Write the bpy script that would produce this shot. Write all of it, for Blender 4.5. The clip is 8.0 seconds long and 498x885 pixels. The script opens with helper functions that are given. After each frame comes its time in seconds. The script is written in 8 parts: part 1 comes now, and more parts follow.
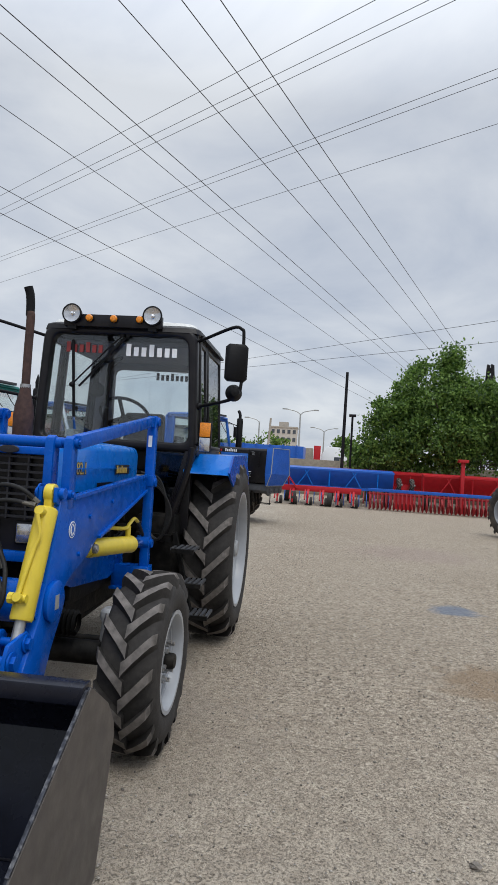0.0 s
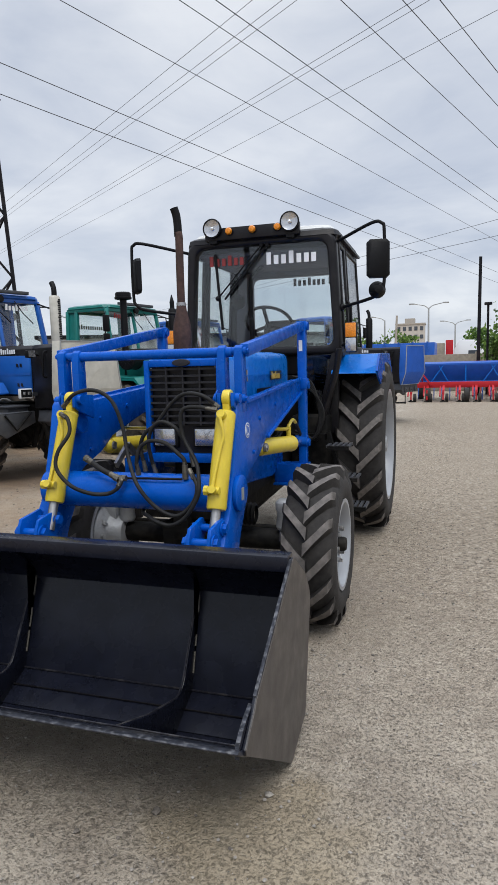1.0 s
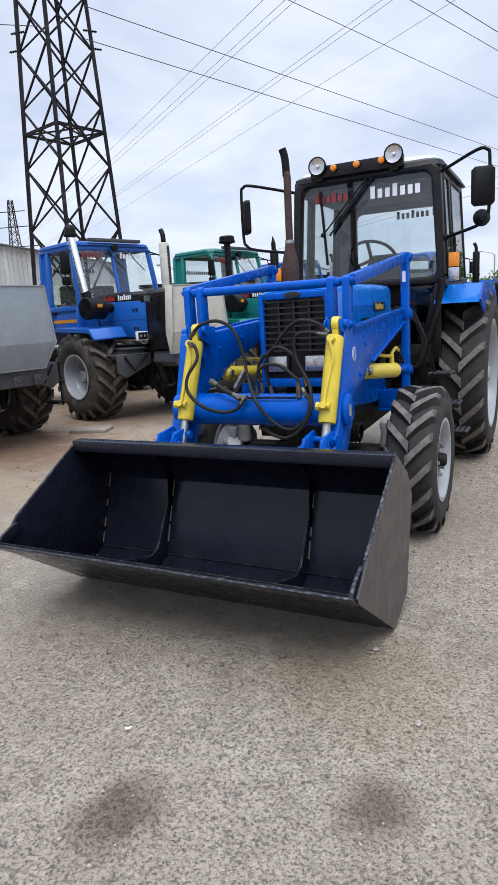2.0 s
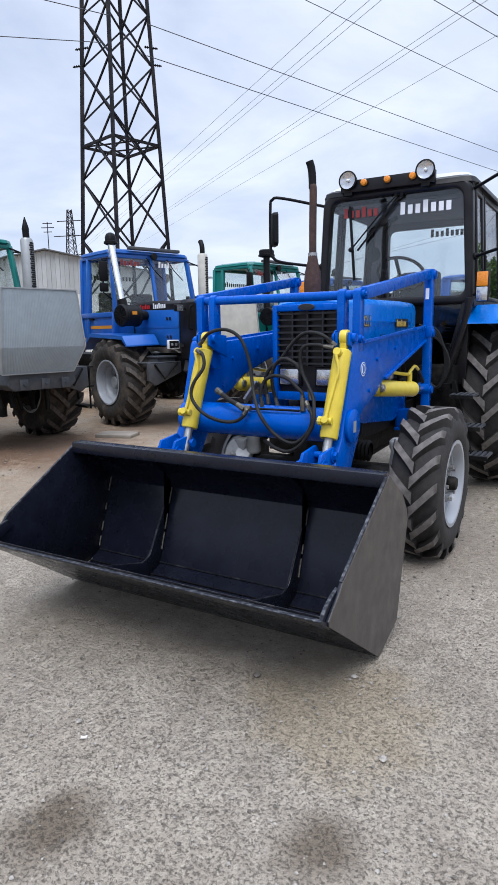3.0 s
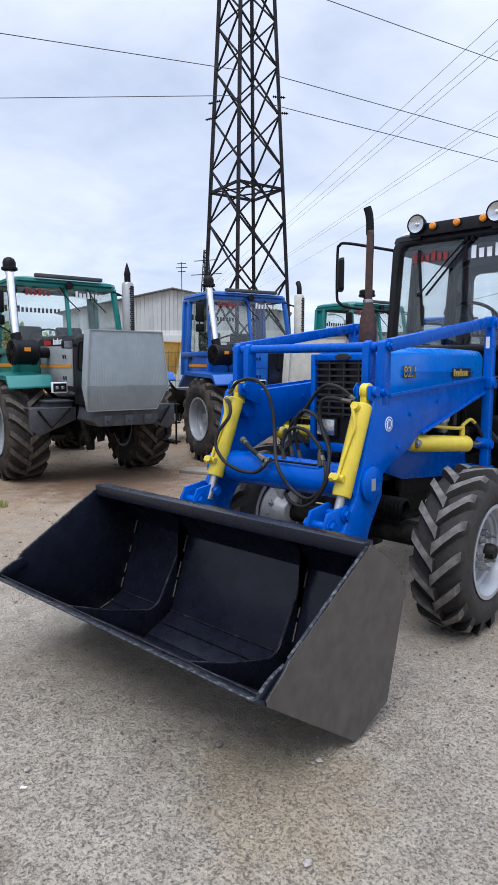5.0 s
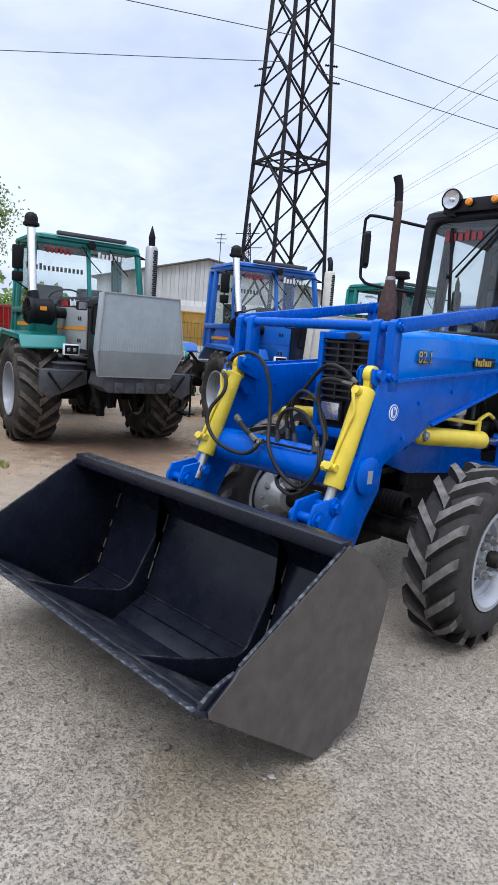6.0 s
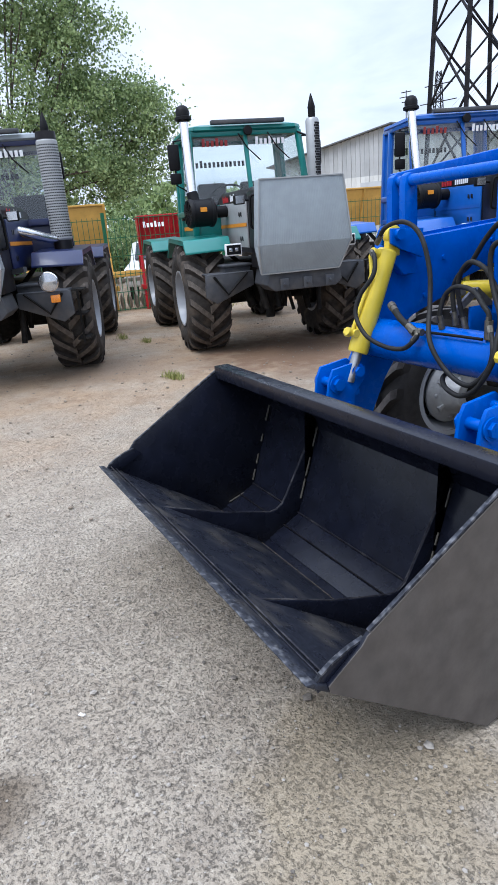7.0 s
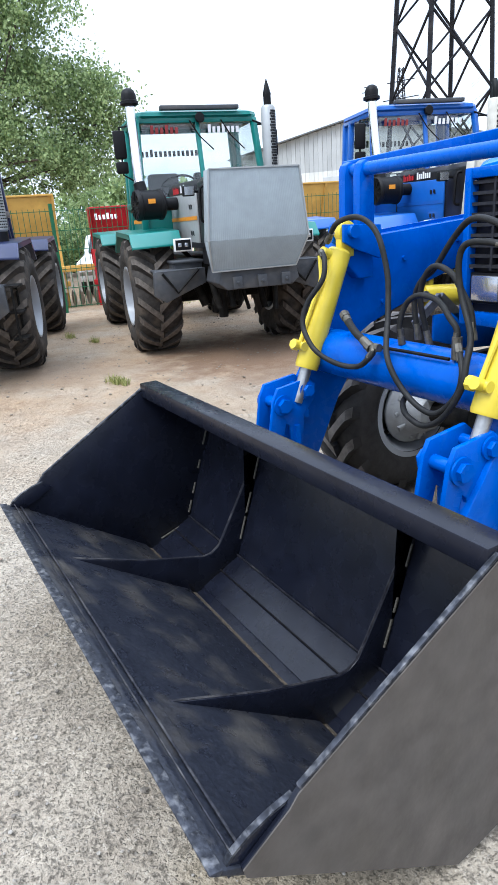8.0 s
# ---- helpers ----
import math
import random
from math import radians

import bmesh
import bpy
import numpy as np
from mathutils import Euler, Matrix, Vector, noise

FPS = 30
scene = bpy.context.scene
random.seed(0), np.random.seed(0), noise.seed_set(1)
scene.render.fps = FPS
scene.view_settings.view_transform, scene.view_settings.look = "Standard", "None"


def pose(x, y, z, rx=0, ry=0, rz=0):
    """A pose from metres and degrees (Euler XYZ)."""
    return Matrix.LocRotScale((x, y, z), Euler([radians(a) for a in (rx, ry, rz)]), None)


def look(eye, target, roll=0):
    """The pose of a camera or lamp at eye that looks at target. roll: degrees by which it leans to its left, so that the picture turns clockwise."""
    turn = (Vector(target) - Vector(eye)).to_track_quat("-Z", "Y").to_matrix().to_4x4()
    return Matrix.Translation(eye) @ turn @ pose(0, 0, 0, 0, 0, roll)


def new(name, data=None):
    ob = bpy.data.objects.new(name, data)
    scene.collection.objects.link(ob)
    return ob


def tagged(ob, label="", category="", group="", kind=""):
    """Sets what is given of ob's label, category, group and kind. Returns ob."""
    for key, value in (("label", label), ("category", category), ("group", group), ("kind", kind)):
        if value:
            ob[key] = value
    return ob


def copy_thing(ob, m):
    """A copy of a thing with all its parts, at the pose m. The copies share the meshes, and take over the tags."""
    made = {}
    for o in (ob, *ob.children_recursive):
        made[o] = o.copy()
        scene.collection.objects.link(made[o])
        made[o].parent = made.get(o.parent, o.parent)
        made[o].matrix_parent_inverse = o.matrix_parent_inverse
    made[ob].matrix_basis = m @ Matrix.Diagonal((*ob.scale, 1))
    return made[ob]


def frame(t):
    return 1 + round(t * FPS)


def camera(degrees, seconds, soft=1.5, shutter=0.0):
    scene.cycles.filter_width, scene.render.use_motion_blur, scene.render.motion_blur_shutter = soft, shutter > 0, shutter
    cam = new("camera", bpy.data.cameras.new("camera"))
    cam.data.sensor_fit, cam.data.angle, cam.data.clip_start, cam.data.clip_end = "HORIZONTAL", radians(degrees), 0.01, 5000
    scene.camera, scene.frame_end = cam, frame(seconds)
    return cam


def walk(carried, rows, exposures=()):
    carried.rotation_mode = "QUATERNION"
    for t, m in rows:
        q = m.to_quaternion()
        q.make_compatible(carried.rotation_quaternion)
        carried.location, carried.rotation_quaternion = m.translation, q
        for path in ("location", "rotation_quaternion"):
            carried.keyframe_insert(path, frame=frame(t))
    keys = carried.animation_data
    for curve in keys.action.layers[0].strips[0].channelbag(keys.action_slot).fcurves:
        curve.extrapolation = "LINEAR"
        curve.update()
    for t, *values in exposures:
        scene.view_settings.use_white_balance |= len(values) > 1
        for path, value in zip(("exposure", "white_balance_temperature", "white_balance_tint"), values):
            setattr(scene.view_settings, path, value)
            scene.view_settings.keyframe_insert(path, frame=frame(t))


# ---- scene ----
# ---------------------------------------------------------------- camera
cam = camera(43.3, 8.0, 0.55)
PATH = [
    (0, (1.717, -3.278, 1.588), (1.499, -1.291, 1.645), 3.5),
    (0.1, (1.694, -3.264, 1.581), (1.46, -1.281, 1.697), 4.8),
    (0.3, (1.672, -3.261, 1.569), (1.498, -1.271, 1.66), 0.6),
    (0.5, (1.607, -3.293, 1.559), (1.309, -1.317, 1.493), -1.0),
    (0.7, (1.584, -3.369, 1.549), (1.059, -1.443, 1.425), -1.2),
    (0.8, (1.583, -3.426, 1.534), (0.996, -1.521, 1.369), -1.8),
    (1, (1.575, -3.525, 1.543), (0.975, -1.633, 1.3), -1.5),
    (1.2, (1.582, -3.644, 1.526), (0.918, -1.768, 1.323), 0.1),
    (1.5, (1.588, -3.814, 1.485), (0.858, -1.97, 1.225), -1.0),
    (1.8, (1.616, -3.912, 1.471), (0.797, -2.134, 1.06), -1.6),
    (2, (1.662, -3.962, 1.459), (0.776, -2.214, 1.061), -3.4),
    (2.2, (1.735, -3.98, 1.456), (0.766, -2.274, 1.071), -3.3),
    (3.3, (1.846, -3.656, 1.412), (0.84, -1.962, 1.069), -0.5),
    (3.5, (1.858, -3.566, 1.435), (0.824, -1.888, 1.095), -1.0),
    (3.8, (1.909, -3.497, 1.456), (0.856, -1.824, 1.15), -1.1),
    (4, (1.985, -3.464, 1.465), (0.903, -1.804, 1.191), -2.8),
    (4.2, (2.07, -3.453, 1.462), (0.868, -1.868, 1.255), -1.0),
    (4.5, (2.208, -3.428, 1.485), (0.894, -1.939, 1.243), 0.9),
    (4.7, (2.29, -3.415, 1.514), (0.979, -1.924, 1.279), -0.7),
    (5.8, (2.275, -3.112, 1.482), (0.858, -1.726, 1.211), 4.2),
    (6, (2.255, -3.039, 1.492), (0.866, -1.635, 1.177), 4.2),
    (6.2, (2.227, -2.957, 1.485), (0.763, -1.655, 1.084), 1.2),
    (6.5, (2.178, -2.763, 1.46), (0.548, -1.724, 0.944), -4.2),
    (6.8, (2.113, -2.625, 1.457), (0.43, -1.754, 0.819), -8.0),
    (7, (2.058, -2.551, 1.458), (0.362, -1.708, 0.816), -4.8),
    (7.2, (1.965, -2.476, 1.451), (0.284, -1.602, 0.811), -2.6),
    (7.5, (1.817, -2.362, 1.445), (0.155, -1.427, 0.841), -0.7),
    (7.8, (1.726, -2.262, 1.447), (0.101, -1.347, 0.725), -1.6),
    (8, (1.713, -2.202, 1.449), (0.075, -1.268, 0.783), -4.0),
]
EXPOSURES = [(0.0, -0.09, 6410, 8), (0.5, -0.07, 6420, 8), (1.0, 0.07, 6400, 9), (1.5, 0.20, 6280, 10), (2.0, 0.34, 6110, 11), (3.5, 0.34, 5900, 11), (4.5, 0.28, 5900, 11), (6.0, 0.44, 5930, 11), (6.5, 0.42, 5930, 11), (7.0, 0.60, 5800, 10), (7.5, 0.66, 5760, 9), (8.0, 1.02, 5840, 7)]
walk(cam, [(t, look(eye, target, roll)) for t, eye, target, roll in PATH], EXPOSURES)

# ---------------------------------------------------------------- sky and sun
SUN_ELEVATION, SUN_ROTATION = radians(58), radians(150)
world = bpy.data.worlds.new("overcast_sky")
scene.world = world
world.use_nodes = True
wn, wl = world.node_tree.nodes, world.node_tree.links
wn.clear()
w_out = wn.new("ShaderNodeOutputWorld")
w_bg = wn.new("ShaderNodeBackground")
sky = wn.new("ShaderNodeTexSky")
sky.sky_type = "NISHITA"
sky.sun_disc = False
sky.sun_elevation, sky.sun_rotation = SUN_ELEVATION, SUN_ROTATION
sky_dim = wn.new("ShaderNodeVectorMath")
sky_dim.operation = "SCALE"
sky_dim.inputs["Scale"].default_value = 0.09
wl.new(sky.outputs[0], sky_dim.inputs[0])
w_co = wn.new("ShaderNodeTexCoord")
w_sep = wn.new("ShaderNodeSeparateXYZ")
wl.new(w_co.outputs["Generated"], w_sep.inputs[0])
w_up = wn.new("ShaderNodeMath")
w_up.operation = "MAXIMUM"
w_up.inputs[1].default_value = 0.0
wl.new(w_sep.outputs["Z"], w_up.inputs[0])
w_lift = wn.new("ShaderNodeMath")
w_lift.operation = "ADD"
w_lift.inputs[1].default_value = 0.22
wl.new(w_up.outputs[0], w_lift.inputs[0])
w_plane = wn.new("ShaderNodeVectorMath")
w_plane.operation = "DIVIDE"
w_three = wn.new("ShaderNodeCombineXYZ")
for n in range(3):
    wl.new(w_lift.outputs[0], w_three.inputs[n])
wl.new(w_co.outputs["Generated"], w_plane.inputs[0])
wl.new(w_three.outputs[0], w_plane.inputs[1])
w_cloud = wn.new("ShaderNodeTexNoise")
w_cloud.inputs["Scale"].default_value = 1.5
w_cloud.inputs["Detail"].default_value = 6.0
w_cloud.inputs["Roughness"].default_value = 0.55
w_cloud.inputs["Distortion"].default_value = 0.35
wl.new(w_plane.outputs[0], w_cloud.inputs["Vector"])
w_ramp = wn.new("ShaderNodeValToRGB")
w_ramp.color_ramp.elements[0].position, w_ramp.color_ramp.elements[0].color = 0.34, (0.54, 0.588, 0.695, 1)
w_ramp.color_ramp.elements[1].position, w_ramp.color_ramp.elements[1].color = 0.68, (0.843, 0.862, 0.907, 1)
wl.new(w_cloud.outputs["Fac"], w_ramp.inputs[0])
# an overcast sky is brighter towards the zenith
w_zen = wn.new("ShaderNodeMapRange")
for key, value in (("From Min", 0.5), ("From Max", 1.0), ("To Min", 1.0), ("To Max", 3.2)):
    w_zen.inputs[key].default_value = value
wl.new(w_sep.outputs["Z"], w_zen.inputs["Value"])
w_bright = wn.new("ShaderNodeVectorMath")
w_bright.operation = "SCALE"
wl.new(w_ramp.outputs[0], w_bright.inputs[0])
wl.new(w_zen.outputs[0], w_bright.inputs["Scale"])
w_mix = wn.new("ShaderNodeMix")
w_mix.data_type = "RGBA"
w_mix.inputs[0].default_value = 0.86
wl.new(sky_dim.outputs[0], w_mix.inputs[6])
wl.new(w_bright.outputs[0], w_mix.inputs[7])
wl.new(w_mix.outputs[2], w_bg.inputs["Color"])
w_bg.inputs["Strength"].default_value = 1.0
wl.new(w_bg.outputs[0], w_out.inputs["Surface"])

sun = new("sun", bpy.data.lights.new("sun", "SUN"))
sun.data.energy, sun.data.angle, sun.data.color = 1.5, radians(30), (1.0, 0.96, 0.9)
sun.matrix_world = look((6, -14, 24), (0, 0, 0))


# ---------------------------------------------------------------- materials
def material(name, color, rough=0.5, metal=0.0, grain=0.0, grain_size=40.0, stain=0.0, stain_size=3.0, stain_color=None,
             bump=0.0, bump_size=80.0, coat=0.0, random_shade=0.0, rough_vary=0.0, spec=None):
    """A surface with its own colour, a fine grain, larger stains and a slight relief."""
    mat = bpy.data.materials.new(name)
    mat.use_nodes = True
    nt = mat.node_tree
    n, l = nt.nodes, nt.links
    bsdf = n["Principled BSDF"]
    bsdf.inputs["Roughness"].default_value = rough
    bsdf.inputs["Metallic"].default_value = metal
    bsdf.inputs["Specular IOR Level"].default_value = spec if spec is not None else 0.15 if max(color) < 0.05 else 0.35
    bsdf.inputs["Coat Weight"].default_value = coat
    bsdf.inputs["Coat Roughness"].default_value = 0.12
    co = n.new("ShaderNodeTexCoord")
    last = n.new("ShaderNodeRGB")
    last.outputs[0].default_value = (*color, 1)
    last = last.outputs[0]

    def noise_of(size, detail=4.0):
        tex = n.new("ShaderNodeTexNoise")
        tex.inputs["Scale"].default_value = size
        tex.inputs["Detail"].default_value = detail
        l.new(co.outputs["Object"], tex.inputs["Vector"])
        return tex

    if grain:
        tex = noise_of(grain_size)
        ramp = n.new("ShaderNodeMapRange")
        for key, value in (("From Min", 0.3), ("From Max", 0.7), ("To Min", 1 - grain), ("To Max", 1 + grain)):
            ramp.inputs[key].default_value = value
        l.new(tex.outputs["Fac"], ramp.inputs["Value"])
        scale = n.new("ShaderNodeVectorMath")
        scale.operation = "SCALE"
        l.new(last, scale.inputs[0])
        l.new(ramp.outputs[0], scale.inputs["Scale"])
        last = scale.outputs[0]
    if stain:
        tex = noise_of(stain_size, 6.0)
        ramp = n.new("ShaderNodeMapRange")
        for key, value in (("From Min", 0.5), ("From Max", 0.75), ("To Min", 0.0), ("To Max", stain)):
            ramp.inputs[key].default_value = value
        l.new(tex.outputs["Fac"], ramp.inputs["Value"])
        mix = n.new("ShaderNodeMix")
        mix.data_type = "RGBA"
        l.new(ramp.outputs[0], mix.inputs[0])
        l.new(last, mix.inputs[6])
        mix.inputs[7].default_value = (*(stain_color or (0.12, 0.1, 0.08)), 1)
        last = mix.outputs[2]
    if random_shade:
        info = n.new("ShaderNodeObjectInfo")
        ramp = n.new("ShaderNodeMapRange")
        ramp.inputs["To Min"].default_value, ramp.inputs["To Max"].default_value = 1 - random_shade, 1 + random_shade
        l.new(info.outputs["Random"], ramp.inputs["Value"])
        scale = n.new("ShaderNodeVectorMath")
        scale.operation = "SCALE"
        l.new(last, scale.inputs[0])
        l.new(ramp.outputs[0], scale.inputs["Scale"])
        last = scale.outputs[0]
    l.new(last, bsdf.inputs["Base Color"])
    if rough_vary:
        tex = noise_of(stain_size * 2.3, 5.0)
        ramp = n.new("ShaderNodeMapRange")
        for key, value in (("From Min", 0.3), ("From Max", 0.7), ("To Min", max(0.03, rough - rough_vary)), ("To Max", rough + rough_vary)):
            ramp.inputs[key].default_value = value
        l.new(tex.outputs["Fac"], ramp.inputs["Value"])
        l.new(ramp.outputs[0], bsdf.inputs["Roughness"])
    if bump:
        tex = noise_of(bump_size, 5.0)
        b = n.new("ShaderNodeBump")
        b.inputs["Strength"].default_value = bump
        b.inputs["Distance"].default_value = 0.01
        l.new(tex.outputs["Fac"], b.inputs["Height"])
        l.new(b.outputs[0], bsdf.inputs["Normal"])
    return mat


def glass_material(name, tint, gloss_rough=0.02, gloss=1.0):
    """A thin pane: light passes straight through it, tinted, and its gloss grows at a grazing view."""
    mat = bpy.data.materials.new(name)
    mat.use_nodes = True
    n, l = mat.node_tree.nodes, mat.node_tree.links
    n.clear()
    out = n.new("ShaderNodeOutputMaterial")
    clear = n.new("ShaderNodeBsdfTransparent")
    clear.inputs[0].default_value = (*tint, 1)
    shine = n.new("ShaderNodeBsdfGlossy")
    shine.inputs["Roughness"].default_value = gloss_rough
    facing = n.new("ShaderNodeLayerWeight")
    facing.inputs["Blend"].default_value = 0.5
    power = n.new("ShaderNodeMath")
    power.operation = "POWER"
    power.inputs[1].default_value = 4.0
    l.new(facing.outputs["Facing"], power.inputs[0])
    scale = n.new("ShaderNodeMath")
    scale.operation = "MULTIPLY_ADD"
    scale.inputs[1].default_value = 0.7
    scale.inputs[2].default_value = 0.04 * gloss
    l.new(power.outputs[0], scale.inputs[0])
    mix = n.new("ShaderNodeMixShader")
    l.new(scale.outputs[0], mix.inputs[0])
    l.new(clear.outputs[0], mix.inputs[1])
    l.new(shine.outputs[0], mix.inputs[2])
    l.new(mix.outputs[0], out.inputs[0])
    return mat


LOADER_BLUE = material("loader_blue_paint", (0.002, 0.082, 0.43), 0.26, spec=0.17, grain=0.10, grain_size=9, stain=0.30, stain_size=7,
                       stain_color=(0.001, 0.058, 0.31), bump=0.10, bump_size=45, coat=0.0, rough_vary=0.12)
HOOD_BLUE = material("hood_blue_paint", (0.004, 0.16, 0.60), 0.28, spec=0.25, grain=0.05, grain_size=6, stain=0.18, stain_size=4,
                     stain_color=(0.02, 0.10, 0.36), bump=0.04, bump_size=20, coat=0.2, rough_vary=0.08)
YELLOW = material("yellow_enamel", (0.62, 0.48, 0.038), 0.33, grain=0.08, grain_size=12, stain=0.30, stain_size=9,
                  stain_color=(0.48, 0.33, 0.03), bump=0.08, bump_size=50, coat=0.3)
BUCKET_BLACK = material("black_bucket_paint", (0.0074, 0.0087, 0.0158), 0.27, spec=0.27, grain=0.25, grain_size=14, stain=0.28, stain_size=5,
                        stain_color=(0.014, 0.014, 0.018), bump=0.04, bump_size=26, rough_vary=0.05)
# black steel whose sky reflection is put into a paler, browner colour
BUCKET_SKY_SIDE = material("sky_toned_black_steel", (0.076, 0.066, 0.059), 0.5, grain=0.18, grain_size=16, stain=0.35, stain_size=5,
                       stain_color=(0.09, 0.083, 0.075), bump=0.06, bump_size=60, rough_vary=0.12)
WORN_EDGE = material("scraped_steel_edge", (0.03, 0.032, 0.04), 0.42, metal=0.3, grain=0.6, grain_size=60, stain=0.6, stain_size=42,
                     stain_color=(0.26, 0.26, 0.27), bump=0.25, bump_size=90)
RUBBER = material("tyre_rubber", (0.030, 0.0275, 0.026), 0.75, spec=0.3, grain=0.25, grain_size=30, stain=0.30, stain_size=7,
                  stain_color=(0.045, 0.04, 0.034), bump=0.18, bump_size=70)
DUSTY_RUBBER = material("dusty_tyre_rubber", (0.046, 0.041, 0.037), 0.85, grain=0.3, grain_size=18, stain=0.75, stain_size=5,
                        stain_color=(0.135, 0.105, 0.078), bump=0.2, bump_size=60)
LUG_TOP = material("dusty_lug_rubber", (0.132, 0.119, 0.109), 0.85, grain=0.35, grain_size=26, stain=0.5, stain_size=14,
                   stain_color=(0.045, 0.042, 0.039), bump=0.2, bump_size=80)
BROWN_LUG = material("brown_lug_rubber", (0.092, 0.078, 0.066), 0.85, grain=0.35, grain_size=26, stain=0.5, stain_size=9,
                     stain_color=(0.15, 0.120, 0.092), bump=0.2, bump_size=80)
RIM_WHITE = material("pale_rim_paint", (0.31, 0.325, 0.35), 0.38, coat=0.2, grain=0.06, grain_size=12, stain=0.35, stain_size=6,
                     stain_color=(0.22, 0.21, 0.19), bump=0.05)
HUB_GREY = material("grey_cast_hub", (0.33, 0.34, 0.35), 0.5, metal=0.25, grain=0.2, grain_size=24, stain=0.5, stain_size=12,
                    stain_color=(0.12, 0.11, 0.10), bump=0.25, bump_size=60)
CAB_BLACK = material("cab_black_paint", (0.009, 0.0085, 0.0105), 0.36, spec=0.24, grain=0.15, grain_size=20, stain=0.25, stain_size=5,
                     stain_color=(0.05, 0.047, 0.043), bump=0.05)
PLASTIC = material("black_plastic", (0.007, 0.007, 0.008), 0.5, grain=0.1, grain_size=40, bump=0.08, bump_size=150)
GRILLE = material("worn_grille_plastic", (0.026, 0.026, 0.029), 0.42, grain=0.2, grain_size=40, stain=0.3, stain_size=12, stain_color=(0.06, 0.057, 0.054))
IRON = material("dark_cast_iron", (0.007, 0.0068, 0.0065), 0.65, metal=0.15, grain=0.4, grain_size=20, stain=0.4, stain_size=10,
                stain_color=(0.045, 0.038, 0.03), bump=0.35, bump_size=40)
STEEL = material("bare_steel", (0.38, 0.38, 0.38), 0.38, metal=0.85, grain=0.2, grain_size=30, stain=0.4, stain_size=16,
                 stain_color=(0.16, 0.13, 0.10), bump=0.1)
CHROME = material("brushed_chrome", (0.72, 0.73, 0.75), 0.2, metal=1.0, grain=0.05, grain_size=30, stain=0.15, stain_size=8,
                  stain_color=(0.45, 0.45, 0.46))
RUST = material("rusty_exhaust", (0.058, 0.030, 0.023), 0.75, grain=0.35, grain_size=30, stain=0.6, stain_size=9,
                stain_color=(0.035, 0.022, 0.02), bump=0.3, bump_size=70)
HOSE = material("black_hose_rubber", (0.017, 0.017, 0.017), 0.5, grain=0.2, grain_size=60, stain=0.3, stain_size=15,
                stain_color=(0.06, 0.055, 0.05), bump=0.15, bump_size=200)
AMBER = material("amber_lens", (0.72, 0.23, 0.012), 0.15, grain=0.2, grain_size=90, coat=0.6)
LENS = material("headlamp_lens", (0.50, 0.51, 0.53), 0.18, metal=0.8, grain=0.08, grain_size=30, bump=0.06, bump_size=60, coat=1.0)
GLASS = glass_material("window_glass", (0.93, 0.955, 0.955), 0.015, 1.3)
SUN_BAND = glass_material("tinted_window_film", (0.22, 0.23, 0.26), 0.03, 1.2)
MIRROR = material("mirror_glass", (0.8, 0.8, 0.8), 0.04, metal=1.0)
LETTER_WHITE = material("white_vinyl", (0.78, 0.79, 0.80), 0.45, grain=0.04)
LETTER_RED = material("red_vinyl", (0.50, 0.025, 0.03), 0.45, grain=0.06)
DULL_RED = material("dull_red_vinyl", (0.24, 0.035, 0.035), 0.5, grain=0.06)
BUCKET_FLOOR = material("scuffed_bucket_floor", (0.017, 0.019, 0.027), 0.34, spec=0.3, grain=0.4, grain_size=110, stain=0.7, stain_size=6.0,
                        stain_color=(0.10, 0.09, 0.076), bump=0.2, bump_size=60, rough_vary=0.15)
DIRT = material("dry_brown_dirt", (0.10, 0.080, 0.058), 0.95, grain=0.5, grain_size=90, stain=0.5, stain_size=25, stain_color=(0.03, 0.028, 0.026), bump=0.5, bump_size=120)
ZINC = material("dull_zinc", (0.13, 0.12, 0.10), 0.45, metal=0.7, grain=0.3, grain_size=50, stain=0.4, stain_size=30, stain_color=(0.05, 0.045, 0.04))
SEAM = material("dull_weld_seam", (0.02, 0.02, 0.026), 0.4, metal=0.2, grain=0.5, grain_size=90, stain=0.45, stain_size=14, stain_color=(0.17, 0.16, 0.15), bump=0.3, bump_size=150)
WELD = material("bare_weld_bead", (0.15, 0.14, 0.12), 0.5, metal=0.3, grain=0.4, grain_size=120)
LETTER_DARK = material("dark_vinyl", (0.03, 0.03, 0.035), 0.5, grain=0.05)
LETTER_GOLD = material("gold_badge", (0.62, 0.43, 0.10), 0.4, grain=0.1)
ROOF_WHITE = material("roof_white_plastic", (0.62, 0.63, 0.62), 0.5, grain=0.05, stain=0.25, stain_size=4, stain_color=(0.4, 0.39, 0.36))
SEAT_GREY = material("seat_fabric", (0.055, 0.055, 0.06), 0.9, grain=0.2, grain_size=80, bump=0.2, bump_size=200)
# cab lining with window light and glass reflection put into its grey
LIT_LINING = material("window_lit_cab_lining", (0.10, 0.096, 0.112), 0.8, grain=0.12, grain_size=30, stain=0.2, stain_size=4, stain_color=(0.06, 0.058, 0.064), bump=0.1, bump_size=120)
TEAL = material("teal_cab_paint", (0.010, 0.165, 0.145), 0.38, grain=0.08, grain_size=8, stain=0.3, stain_size=4,
                stain_color=(0.02, 0.11, 0.095), bump=0.04, coat=0.3)
CAB_BLUE = material("blue_cab_paint", (0.014, 0.105, 0.42), 0.36, grain=0.08, grain_size=8, stain=0.3, stain_size=4,
                    stain_color=(0.015, 0.06, 0.25), bump=0.04, coat=0.35)
